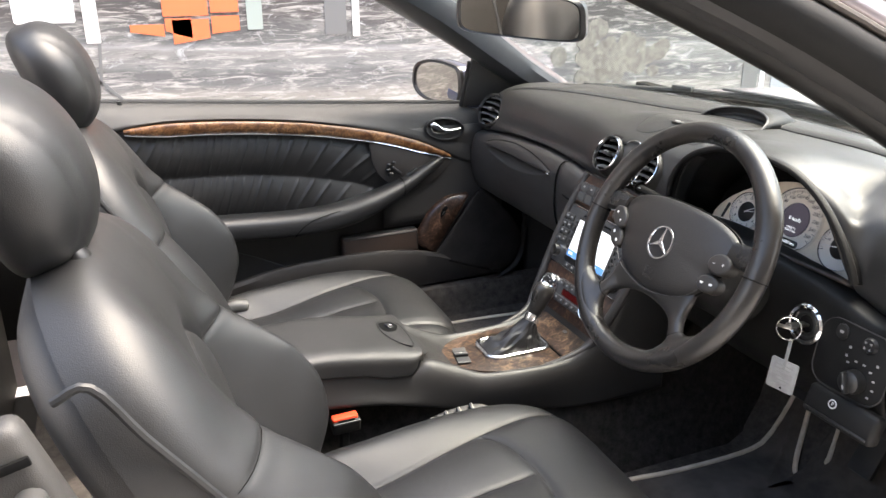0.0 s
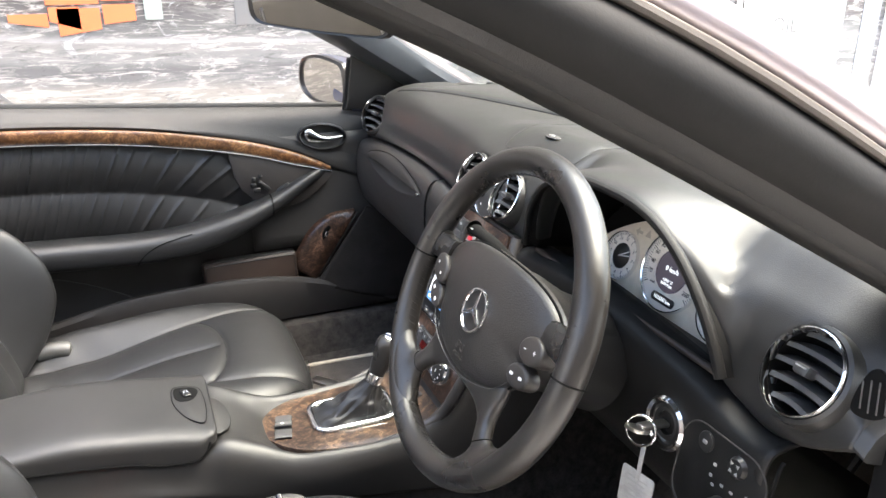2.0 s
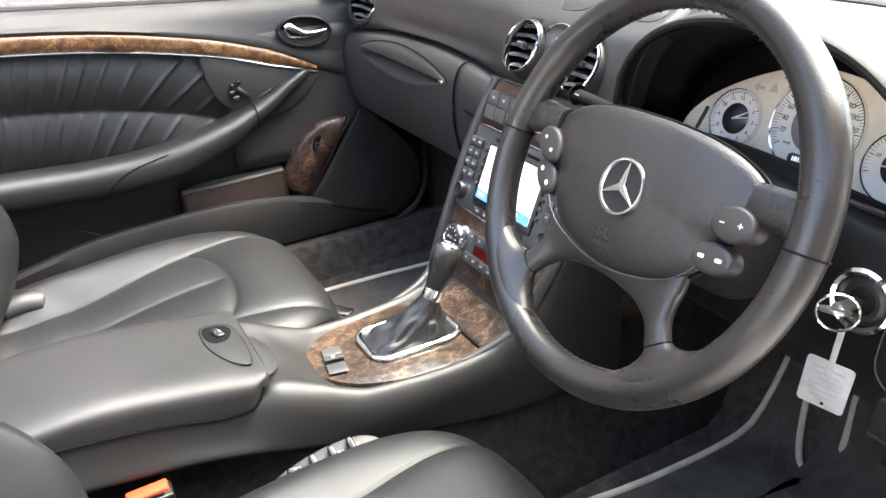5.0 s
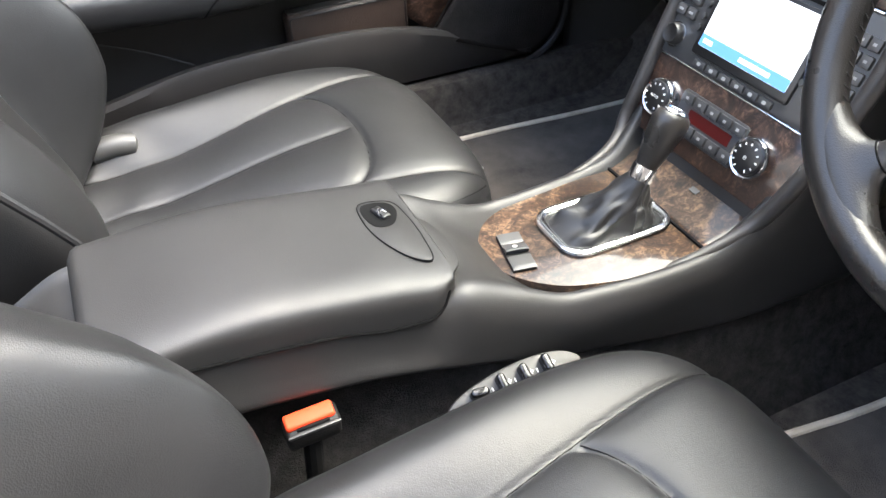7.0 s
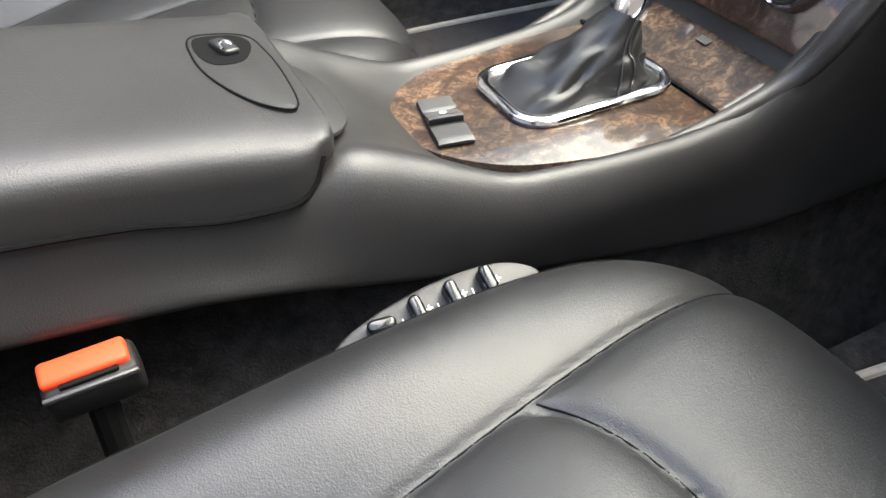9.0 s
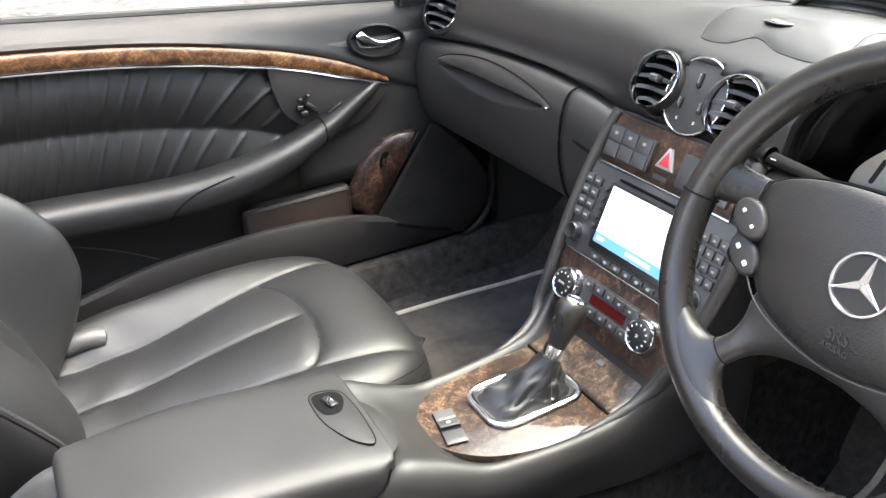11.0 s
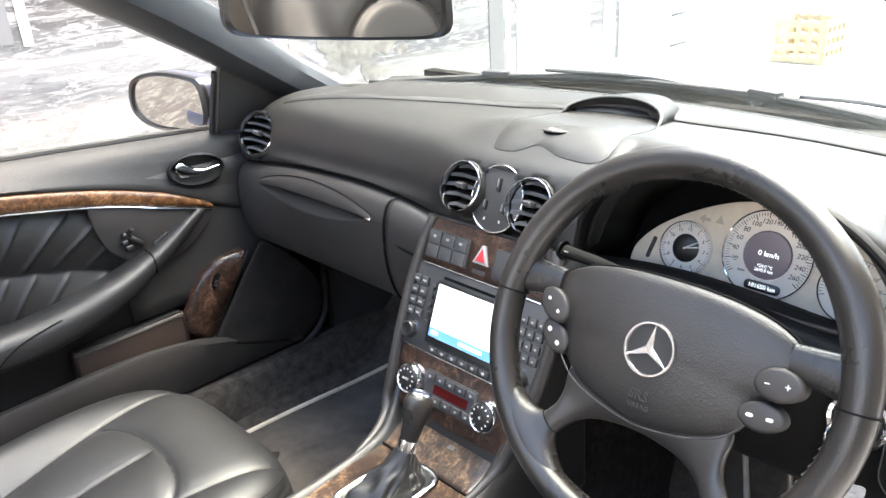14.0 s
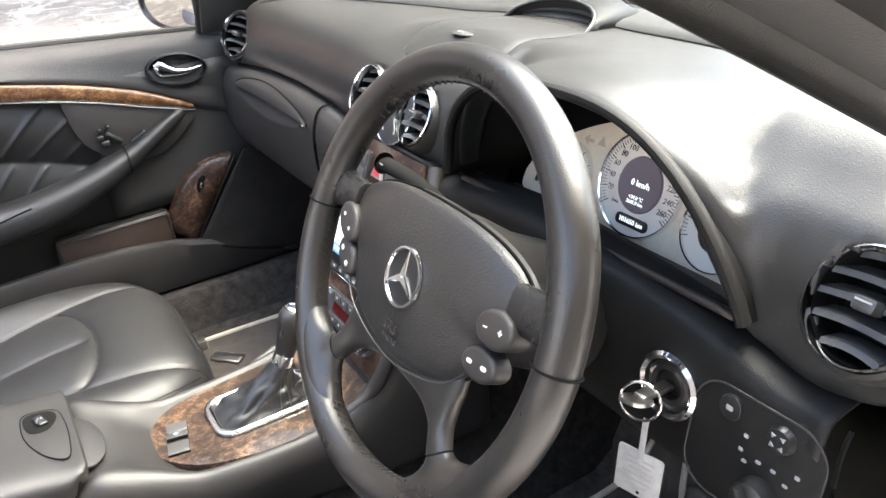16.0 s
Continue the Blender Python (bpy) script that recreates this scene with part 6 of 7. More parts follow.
part("switch_mark", tube([RS @ V(0.0025 + 0.0028 * math.cos(a), 0.001 + 0.0022 * math.sin(a), 0.0073 - 0.0011 * math.cos(a)) for a in (k * math.tau / 12 for k in range(12))], 0.0005, 5, closed=True), PRINT, roof, "white roof sign")
GX, GY = -0.262, -0.011
part("gate_frame", tube([V(x, y, PZ + 0.003) for x, y in rrect(0.132, 0.083, 0.022, GX, GY, 8)], 0.0052, 10, closed=True, flat=0.8), CHROME, wood, "chrome gate frame")
part("gate_plate", slab(rrect(0.128, 0.079, 0.02, GX, GY, 8), at(0, 0, PZ), 0.003), PLASTIC, wood, smooth=False)
bm = bmesh.new()
for i, tx in enumerate("PRND"):
    words(tx, 0.007, at(-0.218 - 0.018 * i, GY + 0.032, PZ + 0.0034) @ pose(0, 0, 0, 0, 0, -90), 0.0002, bm=bm)
part("gate_letters", bm, PRINT_DIM, wood, "selector letters", smooth=False)
part("lit_letter", slab(rrect(0.006, 0.004, 0.001), at(-0.216, GY + 0.036, PZ + 0.0034), 0.0006), LAMP_RED, wood, "glowing selector letter", smooth=False)
shift = thing("gear_selector", (-0.235, -0.021, 0.54), "black leather gear selector with a chrome collar", "gear selector")
rows = []
rng = random.Random(3)
for k in range(23):
    u = k / 22
    c = V(-0.263, GY, PZ + 0.003).lerp(V(-0.226, -0.021, 0.588), u)
    rx, ry = 0.047 * (1 - u) ** 1.35 + 0.0125, 0.0235 * (1 - u) ** 1.25 + 0.0125
    sq = 0.55 + 0.45 * min(1, 1.6 * u)
    fade = (1 - u) * min(1, 5 * u)
    ring = []
    for a in (j * math.tau / 64 for j in range(64)):
        ca, sa = math.cos(a), math.sin(a)
        fold = 1 + fade * (0.13 * math.sin(5 * a + 7 * u) + 0.07 * math.sin(11 * a - 9 * u))
        ring.append(c + V(rx * math.copysign(abs(ca) ** sq, ca) * fold, ry * math.copysign(abs(sa) ** sq, sa) * fold, fade * (0.0035 * math.sin(13 * u + 2 * a) + 0.0022 * math.sin(4 * a - 17 * u))))
    rows.append(ring)
part("gaiter", mesh_rows(rows, True), LEATHER, shift, "creased black leather gaiter")
for sgn in (-1, 1):
    part("gaiter_seam", tube([r[50 + sgn] + V(0, -0.0008, 0.0008) for r in rows], 0.0006, 5), PLASTIC_GREY, shift)
sh0, sh1 = V(-0.226, -0.021, 0.585), V(-0.193, -0.019, 0.65)
ax = (sh1 - sh0).normalized()
up_ = ax
sx_ = V(0, 1, 0).cross(up_).normalized()
sy_ = up_.cross(sx_)
KM = Matrix(((sx_.x, sy_.x, up_.x, sh0.x), (sx_.y, sy_.y, up_.y, sh0.y), (sx_.z, sy_.z, up_.z, sh0.z), (0, 0, 0, 1)))
part("collar", lathe([(0.0, -0.006), (0.0135, -0.006), (0.0142, 0.0), (0.0135, 0.01), (0.0, 0.01)], KM, 28), CHROME, shift, "chrome collar")
part("knob", lathe([(0.0125, 0.009), (0.0145, 0.018), (0.0175, 0.035), (0.0205, 0.052), (0.0215, 0.062), (0.0195, 0.07), (0.0155, 0.0735)], KM @ Matrix.Diagonal((1.0, 0.9, 1, 1)), 32), LEATHER_WHEEL, shift, "black leather selector knob")
part("knob_ring", lathe([(0.0158, 0.0725), (0.0165, 0.0745), (0.014, 0.0765), (0.0118, 0.0755)], KM @ Matrix.Diagonal((1.0, 0.9, 1, 1)), 28), CHROME, shift)
part("knob_cap", lathe([(0, 0.0765), (0.008, 0.0762), (0.0122, 0.0752)], KM @ Matrix.Diagonal((1.0, 0.9, 1, 1)), 24), PAINT_DARK, shift, "dark blue knob cap")
part("release_button", box((0.006, 0.01, 0.022), KM @ at(0.018, 0.0, 0.05), 0.002), CHROME, shift)


# ---- front seats ----
def front_seat(cy, inboard, label):
    """A seat centred at cy; inboard is the sign of the way to the tunnel."""
    seat = thing("front_seat", (-0.55, cy, 0.3), label, "car seat", "front seats")
    CX, CH = (-0.53, 0.295) if inboard > 0 else (-0.55, 0.287)
    cm = basis((CX, cy, 0.37 if inboard > 0 else 0.36), (0, -1, 0), (1, 0, 0.05))

    def soft(v):
        v = max(0.0, min(1.0, v))
        return v * v * (3 - 2 * v)

    def cushion_width(b):
        """Half width along the cushion: a rounder front on the passenger's side."""
        if inboard > 0:
            return 0.97 + 0.03 * b - 0.07 * max(0.0, b) ** 4
        q = min(0.999, max(0.0, b))
        return (1 - q ** 3.8) ** (1 / 3.8) / (1 - q ** 5) ** 0.2

    def relief(x, y, a, b):
        ax_ = abs(x)
        spread = 0.107 + 0.052 * soft((y + 0.12) / 0.42)
        bol = 0.026 * soft((ax_ - spread + 0.01) / 0.09) * (1 - 0.6 * soft(y / 0.28))
        z = bol - 0.03 * math.exp(-((y + 0.16) / 0.16) ** 2) * (1 - bol / 0.04) - 0.012 * max(0.0, (y - 0.17) / 0.12) ** 2
        z += groove(ax_ - spread, 0.004, 0.0035) + groove(ax_ - spread, 0.016, 0.003)
        arc = y - (0.138 - 0.03 * (x / spread) ** 2 - 0.02 * (ax_ / spread) ** 6)
        inside = soft((spread - ax_) / 0.01)
        z += (groove(arc, 0.004, 0.0035) + groove(arc, 0.016, 0.003)) * inside
        behind = soft(-arc / 0.03) * inside
        z += behind * (groove(ax_, 0.004, 0.003) + groove(ax_, 0.016, 0.003) + 0.003 * (1 - math.cos(x / spread * math.tau)) / 2)
        z -= 0.004 * math.exp(-((max(abs(a), abs(b)) - 0.955) / 0.008) ** 2)
        z += 0.0015 * math.sin(60 * y + 3 * math.sin(22 * x)) * math.exp(-((y + 0.2) / 0.09) ** 2)
        return z

    cushion = part("cushion", pillow(cm, 0.246, CH, 0.132, cushion_width, relief, 200, 180, 4.5, 5.5, 5.0), LEATHER, seat, "black leather cushion with curved stitched seams", sharp=60)

    def sew(name, where, parent, m, w, h, t, width, bumps, px, py, corner, path, radius=0.0007):
        """A dark sewn seam that lies on a pad along (x, y) points."""
        pts = []
        for x, y in path:
            b = y / h
            wy = w * width(b) * max(1e-3, 1 - abs(b) ** corner) ** (1 / corner)
            a = max(-0.995, min(0.995, x / wy))
            rim_ = max(0.0, 1 - abs(a) ** px) ** (1 / px) * max(0.0, 1 - abs(b) ** py) ** (1 / py)
            pts.append(m @ V(x, y, (t + bumps(x, y, a, b)) * rim_ + 0.0002))
        part(name, tube(pts, radius, 6), HOLLOW, parent, where)

    def spread_at(y):
        return 0.107 + 0.052 * soft((y + 0.12) / 0.42)

    wide = cushion_width
    for s_ in (-1, 1):
        sew("seam", "", cushion, cm, 0.246, CH, 0.132, wide, relief, 4.5, 5.5, 5.0, [(s_ * spread_at(y), y) for y in [-0.24 + 0.5 * k / 60 for k in range(61)]])
    arc_y = lambda x: 0.138 - 0.03 * (x / 0.14) ** 2 - 0.02 * (abs(x) / 0.14) ** 6
    sew("seam", "", cushion, cm, 0.246, CH, 0.132, wide, relief, 4.5, 5.5, 5.0, [(x, arc_y(x)) for x in [-0.131 + 0.262 * k / 50 for k in range(51)]])
    sew("seam", "", cushion, cm, 0.246, CH, 0.132, wide, relief, 4.5, 5.5, 5.0, [(0.0, y) for y in [-0.22 + 0.35 * k / 40 for k in range(41)]], 0.0006)
    edge_path = [(inboard * -1 * 0.226 * cushion_width(y / CH) * max(0.05, 1 - abs(y / CH) ** 5) ** 0.2, y) for y in [-0.2 + (CH + 0.17) * k / 70 for k in range(71)]]
    sew("edge_stitch", "", cushion, cm, 0.246, CH, 0.132, wide, relief, 4.5, 5.5, 5.0, edge_path, 0.0006)
    part("seat_base", box((0.5, 0.42, 0.1), at(-0.55, cy, 0.345), 0.03, 3), PLASTIC, seat, "black plastic seat base")
    for s_ in (-1, 1):
        part("seat_rail", box((0.6, 0.03, 0.03), at(-0.52, cy + s_ * 0.17, 0.305), 0.006), STEEL, seat)
    # back rest
    up_b = V(-0.405, 0, 0.914)
    bm_ = basis((-0.866, cy, 0.72) if inboard > 0 else (-0.893, cy, 0.715), (0, 1, 0), up_b)

    def back_relief(x, y, a, b):
        ax_ = abs(x)
        edge = 0.1 - 0.012 * soft((0.05 - y) / 0.3)
        rise = lerp_table([(-0.3, 0.03), (-0.24, 0.065), (-0.18, 0.1), (-0.12, 0.11), (-0.06, 0.1), (0.0, 0.072), (0.05, 0.044), (0.1, 0.022), (0.16, 0.014), (0.3, 0.006)], y)
        swell = soft((ax_ - edge + 0.006) / 0.075)
        # the passenger's bolster towards the tunnel is sat flat
        z = rise * swell * (0.36 if inboard < 0 and x < 0 else 1.0) - 0.026 * soft((0.06 - y) / 0.2) * (1 - swell)
        ring = math.hypot(x, max(0.0, y - 0.02)) - edge
        z += groove(ring, 0.0055, 0.006) + groove(ring, 0.012, 0.004)
        z += 0.006 * soft(ring / 0.035) * soft((y - 0.03) / 0.05) * (1 - 0.6 * soft((y - 0.2) / 0.1))
        out = soft((ring - 0.004) / 0.01)
        z += out * (groove(y - 0.057, 0.0045, 0.0035) + groove(y - 0.057, 0.02, 0.002)) * soft((ax_ - 0.085) / 0.02)
        return z

    back = part("backrest", pillow(bm_ @ at(0, 0, -0.05), 0.252, 0.293, 0.079, lambda b: 1.0 - 0.07 * max(0.0, b) ** 2 - 0.16 * max(0.0, b) ** 5 - 0.06 * max(0.0, -b) ** 3, back_relief, 180, 190, 3.6, 4.6, 3.6), LEATHER, seat, "black leather backrest with thick side bolsters", sharp=60)
    tall = lambda b: 1.0 - 0.07 * max(0.0, b) ** 2 - 0.16 * max(0.0, b) ** 5 - 0.06 * max(0.0, -b) ** 3
    edge_at = lambda y: 0.1 - 0.012 * soft((0.05 - y) / 0.3)
    arch = [(-edge_at(y), y) for y in [-0.27 + 0.29 * k / 40 for k in range(40)]] + [(-0.1 * math.cos(math.pi * k / 30), 0.02 + 0.1 * math.sin(math.pi * k / 30)) for k in range(31)] + [(edge_at(y), y) for y in [0.02 - 0.29 * k / 40 for k in range(1, 41)]]
    bmo = bm_ @ at(0, 0, -0.05)
    sew("seam", "", back, bmo, 0.252, 0.293, 0.079, tall, back_relief, 3.6, 4.6, 3.6, arch, 0.001)
    for s_ in (-1, 1):
        sew("seam", "", back, bmo, 0.252, 0.293, 0.079, tall, back_relief, 3.6, 4.6, 3.6, [(s_ * x, 0.057) for x in [0.095 + 0.145 * k / 30 for k in range(31)]])
    shell = pillow(bm_ @ at(0, -0.01, -0.045) @ Matrix.Diagonal((1, 1, -1, 1)), 0.236, 0.28, 0.055, lambda b: 1.0 - 0.2 * max(0.0, b) ** 4, None, 32, 32, 5, 5, 5)
    part("back_shell", shell, VINYL_DARK, seat, "black moulded seat back shell")
    for s_ in (-1, 1):
        sp = [bm_ @ V(s_ * q[0], q[1], q[2]) for q in ((0.243, 0.236, -0.053), (0.246, 0.232, -0.022), (0.2475, 0.167, -0.012), (0.249, 0.101, 0.001), (0.2505, 0.0, 0.02), (0.2505, -0.15, 0.045), (0.245, -0.27, 0.04))]
        part("side_welt", tube(spline(sp, 24), 0.0045, 8), LEATHER, back, "piped seam along the bolster")
    # belt guide loop and grommets
    for s_ in (-1, 1):
        g = bm_ @ V(s_ * 0.062, 0.283, -0.005)
        gm = Matrix.Translation(g) @ bm_.to_3x3().to_4x4() @ pose(0, 0, 0, -90, 0, 0)
        part("grommet", lathe([(0.007, 0.01), (0.014, 0.008), (0.017, 0.0), (0.017, -0.01)], gm, 20, squash=0.7), PLASTIC, back, "black headrest socket")
        part("headrest_post", tube([g + up_b * -0.02, g + up_b * 0.05, g + up_b * 0.09 + V(0.006, 0, 0)], 0.006, 12), CHROME, seat, "chrome headrest post")
    # head rest
    hc = V(-1.026, cy, 1.056)
    hm = basis(hc, (0, 1, 0), V(-0.3, 0, 0.954))
    rows_ = []
    for i in range(41):
        t_ = math.pi * i / 40
        row = []
        for j in range(56):
            p_ = math.tau * j / 56
            cs, sn = math.cos(p_), math.sin(p_)
            y = -0.102 * math.copysign(abs(math.cos(t_)) ** 0.85, math.cos(t_))
            ring = max(0.0, math.sin(t_)) ** 0.72
            wx = (0.128 + 0.012 * (y / 0.1)) * ring
            tz = 0.056 * ring
            x = wx * math.copysign(abs(cs) ** 0.8, cs)
            z = tz * math.copysign(abs(sn) ** 0.85, sn) + 0.009 * (1 - (x / 0.14) ** 2) * (1 if sn > 0 else 0.3) - 0.02 * (y / 0.1) ** 2
            gr = groove(abs(x) - 0.088 - 0.012 * y / 0.1, 0.0045, 0.004) if sn > 0 else 0.0
            row.append(hm @ V(x, y, z + gr))
        rows_.append(row)
    bmh = mesh_rows(rows_, True)
    bmesh.ops.remove_doubles(bmh, verts=bmh.verts, dist=1e-5)
    head = part("headrest", bmh, LEATHER, seat, "rounded black leather headrest", sharp=70)
    # lower hinge trim beside the cushion
    hx, hy, hz = (-0.752, cy + 0.222, 0.462) if inboard > 0 else (-0.742, cy + 0.143, 0.468)
    cover_ = [V(hx - 0.036 + 0.072 * k / 12, hy, hz + 0.006 * math.sin(math.pi * k / 12)) for k in range(13)]
    part("hinge_cover", tube(cover_, lambda u: 0.0165 * (1 - abs(2 * u - 1) ** 8) ** 0.3 + 0.001, 16), HINGE_GREY, seat, "grey hinge tube beside the cushion")
    return seat


driver = front_seat(-0.37, 1, "black leather driver's seat with seat switches on its side")
passenger = front_seat(0.37, -1, "black leather passenger seat with pleated bolsters")
# switch panel on the driver's cushion side, towards the tunnel
PM = basis((-0.445, -0.131, 0.476), (1, -0.05, 0.08), (0.03, 0.9, 0.5))
sp_ = part("switch_panel", slab(smooth_outline([(-0.075, -0.014), (-0.055, 0.003), (0.0, 0.014), (0.05, 0.012), (0.075, -0.004), (0.06, -0.022), (-0.06, -0.026)], 40), PM @ at(0, 0, -0.012), 0.014, 0.003), CONSOLE, driver, "black seat switch panel")
for i in range(4):
    km = PM @ at(-0.036 + 0.0245 * i, 0.001 * i - 0.002, 0.002)
    part("seat_switch", slab(rrect(0.0085, 0.0185, 0.0041, n=6), km @ pose(0, 0, 0, 0, 0, 4 if i else 84), 0.0135, 0.0038, seg=4), GLOSS_BLACK, sp_, "glossy black seat switch")
    if i:
        part("switch_sign", box((0.001, 0.0042, 0.0004), km @ at(-0.0095, -0.002, 0.0002)), PRINT, sp_, smooth=False)
        plus = box((0.0045, 0.001, 0.0004), km @ at(0.009, 0.0, 0.0002))
        box((0.001, 0.0045, 0.0004), km @ at(0.009, 0.0, 0.0002), bm=plus)
        part("switch_sign", plus, PRINT, sp_, smooth=False)
    else:
        part("switch_sign", box((0.001, 0.0042, 0.0004), km @ at(0.002, -0.0085, 0.0002)), PRINT, sp_, smooth=False)

guide = part("belt_guide", box((0.085, 0.035, 0.13), pose(-1.05, -0.655, 0.86, 0, -18, 0), 0.014, 3), VINYL_DARK, driver, "black belt guide housing beside the backrest")
part("guide_slot", box((0.05, 0.004, 0.008), pose(-1.048, -0.6735, 0.897, 0, -14, 0), 0.001), HOLLOW, guide)
part("guide_knob", tube([V(-1.03, -0.668, 0.865), V(-1.028, -0.69, 0.866)], 0.013, 14), PLASTIC_GREY, guide)
# buckles
for y in (-0.113, 0.113):
    bk = thing("seat_belt_buckle", (-0.64, y, 0.3), "black seat belt buckle with a red button beside the seat", "seat belt buckle", "front buckles")
    m = basis((-0.64, y, 0.477), (1, 0.0, 0.02), (0, 1, 0.2))
    part("housing", box((0.05, 0.024, 0.026), m @ at(0, 0, 0.025), 0.005, 3), SWITCH_BLACK, bk)
    part("release_button", box((0.045, 0.0155, 0.014), m @ at(-0.001, 0.0025, 0.036), 0.003, 3), BUCKLE, bk, "bright red release button")
    part("buckle_slot", box((0.03, 0.003, 0.004), m @ at(0.0, -0.0068, 0.0382), 0.001), HOLLOW, bk)
    part("buckle_lip", box((0.048, 0.0025, 0.004), m @ at(0.0, -0.0112, 0.037), 0.001), PLASTIC_GREY, bk, "worn grey lip of the buckle")
    part("stalk", tube([V(-0.641, y, 0.492), V(-0.655, y, 0.28)], 0.009, 10), GAP, bk)

# ---- floor mats ----
def mat(name, pts, label):
    o = smooth_outline(pts, 80)
    t_ = thing(name, (sum(p[0] for p in pts) / len(pts), sum(p[1] for p in pts) / len(pts), 0.29), label, "floor mat", "floor mats")
    lift = lambda x: lerp_table([(0.2, 0.0), (0.52, 0.34)], x)
    bm = bmesh.new()
    xs = [p[0] for p in o]
    ring = [V(x, y, 0.298 + lift(x)) for x, y in o]
    rows_ = [[V(x, y, 0.286 + lift(x)) for x, y in o], ring]
    cx, cy_ = sum(xs) / len(xs), sum(p[1] for p in o) / len(o)
    for f_ in (0.75, 0.5, 0.25, 0.02):
        rows_.append([V(cx + (x - cx) * f_, cy_ + (y - cy_) * f_, 0.299 + lift(cx + (x - cx) * f_)) for x, y in o])
    part("mat_surface", mesh_rows(rows_, True), MAT, t_)
    part("piping", tube([p + V(0, 0, 0.001) for p in ring], 0.0052, 8, closed=True), PIPING, t_, "beige edge piping")
    return t_


mat("floor_mat", [(-0.45, 0.2), (-0.42, 0.52), (-0.3, 0.557), (-0.1, 0.555), (0.1, 0.54), (0.3, 0.53), (0.38, 0.5), (0.4, 0.25), (0.3, 0.17), (0.0, 0.16), (-0.25, 0.16)], "dark velour passenger floor mat with beige piping")
mat("floor_mat", [(-0.42, -0.54), (-0.4, -0.26), (-0.2, -0.215), (0.0, -0.232), (0.16, -0.235), (0.3, -0.215), (0.36, -0.2), (0.33, -0.24), (0.23, -0.31), (0.21, -0.345), (0.25, -0.36), (0.35, -0.32), (0.42, -0.37), (0.36, -0.5), (0.1, -0.56), (-0.25, -0.57)], "dark velour driver's floor mat with beige piping")
pd = thing("pedals", (0.3, -0.35, 0.45), "black rubber-faced brake and accelerator pedals", "pedals")
for y, w, h, z in ((-0.32, 0.1, 0.055, 0.47), (-0.46, 0.05, 0.14, 0.45)):
    p_ = part("pedal_pad", box((0.014, w, h), pose(0.24, y, z, 0, 25, 0), 0.005), RUBBER, pd, "ribbed rubber pedal pad")
    part("pedal_arm", tube([V(0.25, y, z), V(0.34, y, z + 0.12), V(0.4, y, z + 0.3)], 0.008, 8), PLASTIC, p_)
clip = single("floor_mat_clip", box((0.066, 0.026, 0.006), pose(-0.2, 0.464, 0.303, 0, 0, -50), 0.002), STEEL, "small bright metal plate on the passenger mat", "metal plate")

# ---- passenger door ----
door = thing("passenger_door", (-0.5, 0.72, 0.4), "closed passenger door with pleated black leather and burl wood", "car door")
BELT = [(-1.05, 0.946), (-0.57, 0.912), (-0.16, 0.884), (0.06, 0.868)]


WT = spline([(-0.93, 0, 0.882), (-0.72, 0, 0.877), (-0.51, 0, 0.857), (-0.32, 0, 0.821), (-0.19, 0, 0.781), (-0.108, 0, 0.749)], 60)
WH = lambda x: 0.0125 * min(1.0, max(0.0, (-0.1 - x) / 0.1)) ** 0.6 * min(1.0, max(0.0, (x + 0.935) / 0.1) ** 0.5 if x < -0.83 else 1.0) + 0.0015


def lerp_curve(x):
    if x <= WT[0].x:
        return WT[0].z
    for a, b in zip(WT, WT[1:]):
        if x <= b.x:
            return a.z + (b.z - a.z) * (x - a.x) / (b.x - a.x)
    return WT[-1].z - (x - WT[-1].x) * 0.4


rows = []
for i in range(61):
    x = -1.0 + 1.06 * i / 60
    zb = lerp_table(BELT, x)
    zw = lerp_curve(min(x, -0.1))
    z0 = zw + WH(x) if x < -0.1 else zw + 0.0015 - (x + 0.1) * 0.4
    rows.append([V(x, 0.775, zb - 0.012), V(x, 0.765, zb), V(x, 0.735, zb + 0.001), V(x, 0.715, zb - 0.008), V(x, 0.7, zb - 0.02), V(x, 0.694, zb - 0.02 - (zb - 0.026 - z0) * 0.3), V(x, 0.688, zb - 0.02 - (zb - 0.026 - z0) * 0.58), V(x, 0.683, zb - 0.02 - (zb - 0.026 - z0) * 0.82), V(x, 0.6795, z0 + 0.006), V(x, 0.684, z0 - 0.004), V(x, 0.71, z0 - 0.006)])
part("upper_panel", mesh_rows(rows), VINYL_DOOR, door, "charcoal grained upper door panel", solid=0.004, sharp=65)
part("window_seal", tube([V(r[1].x, 0.757, r[1].z + 0.002) for r in rows], 0.0075, 8), RUBBER, door, "black window seal")
part("outer_skin", mesh_rows([[V(x, 0.775, lerp_table(BELT, x) - 0.014), V(x, 0.8, lerp_table(BELT, x) - 0.03), V(x, 0.83, 0.8), V(x, 0.845, 0.6), V(x, 0.82, 0.3), V(x, 0.79, 0.26)] for x in [-1.0 + 0.098 * i for i in range(11)]]), PAINT, door, "silver outer door skin", solid=0.004)
# wood strip with chrome underline
rows, line = [], []
for p in WT:
    h = WH(p.x)
    rows.append([V(p.x, 0.684, p.z - h)] + [V(p.x, 0.6735 - 0.0065 * math.cos(b), p.z + h * math.sin(b)) for b in (math.pi * (k / 10 - 0.5) for k in range(11))] + [V(p.x, 0.684, p.z + h)])
    line.append(V(p.x, 0.671, p.z - h - 0.002))
part("wood_strip", mesh_rows(rows), WOOD_DOOR, door, "glossy burl wood strip", solid=0.003)
part("chrome_line", tube(line, 0.0022, 8), CHROME, door, "thin chrome line under the wood")
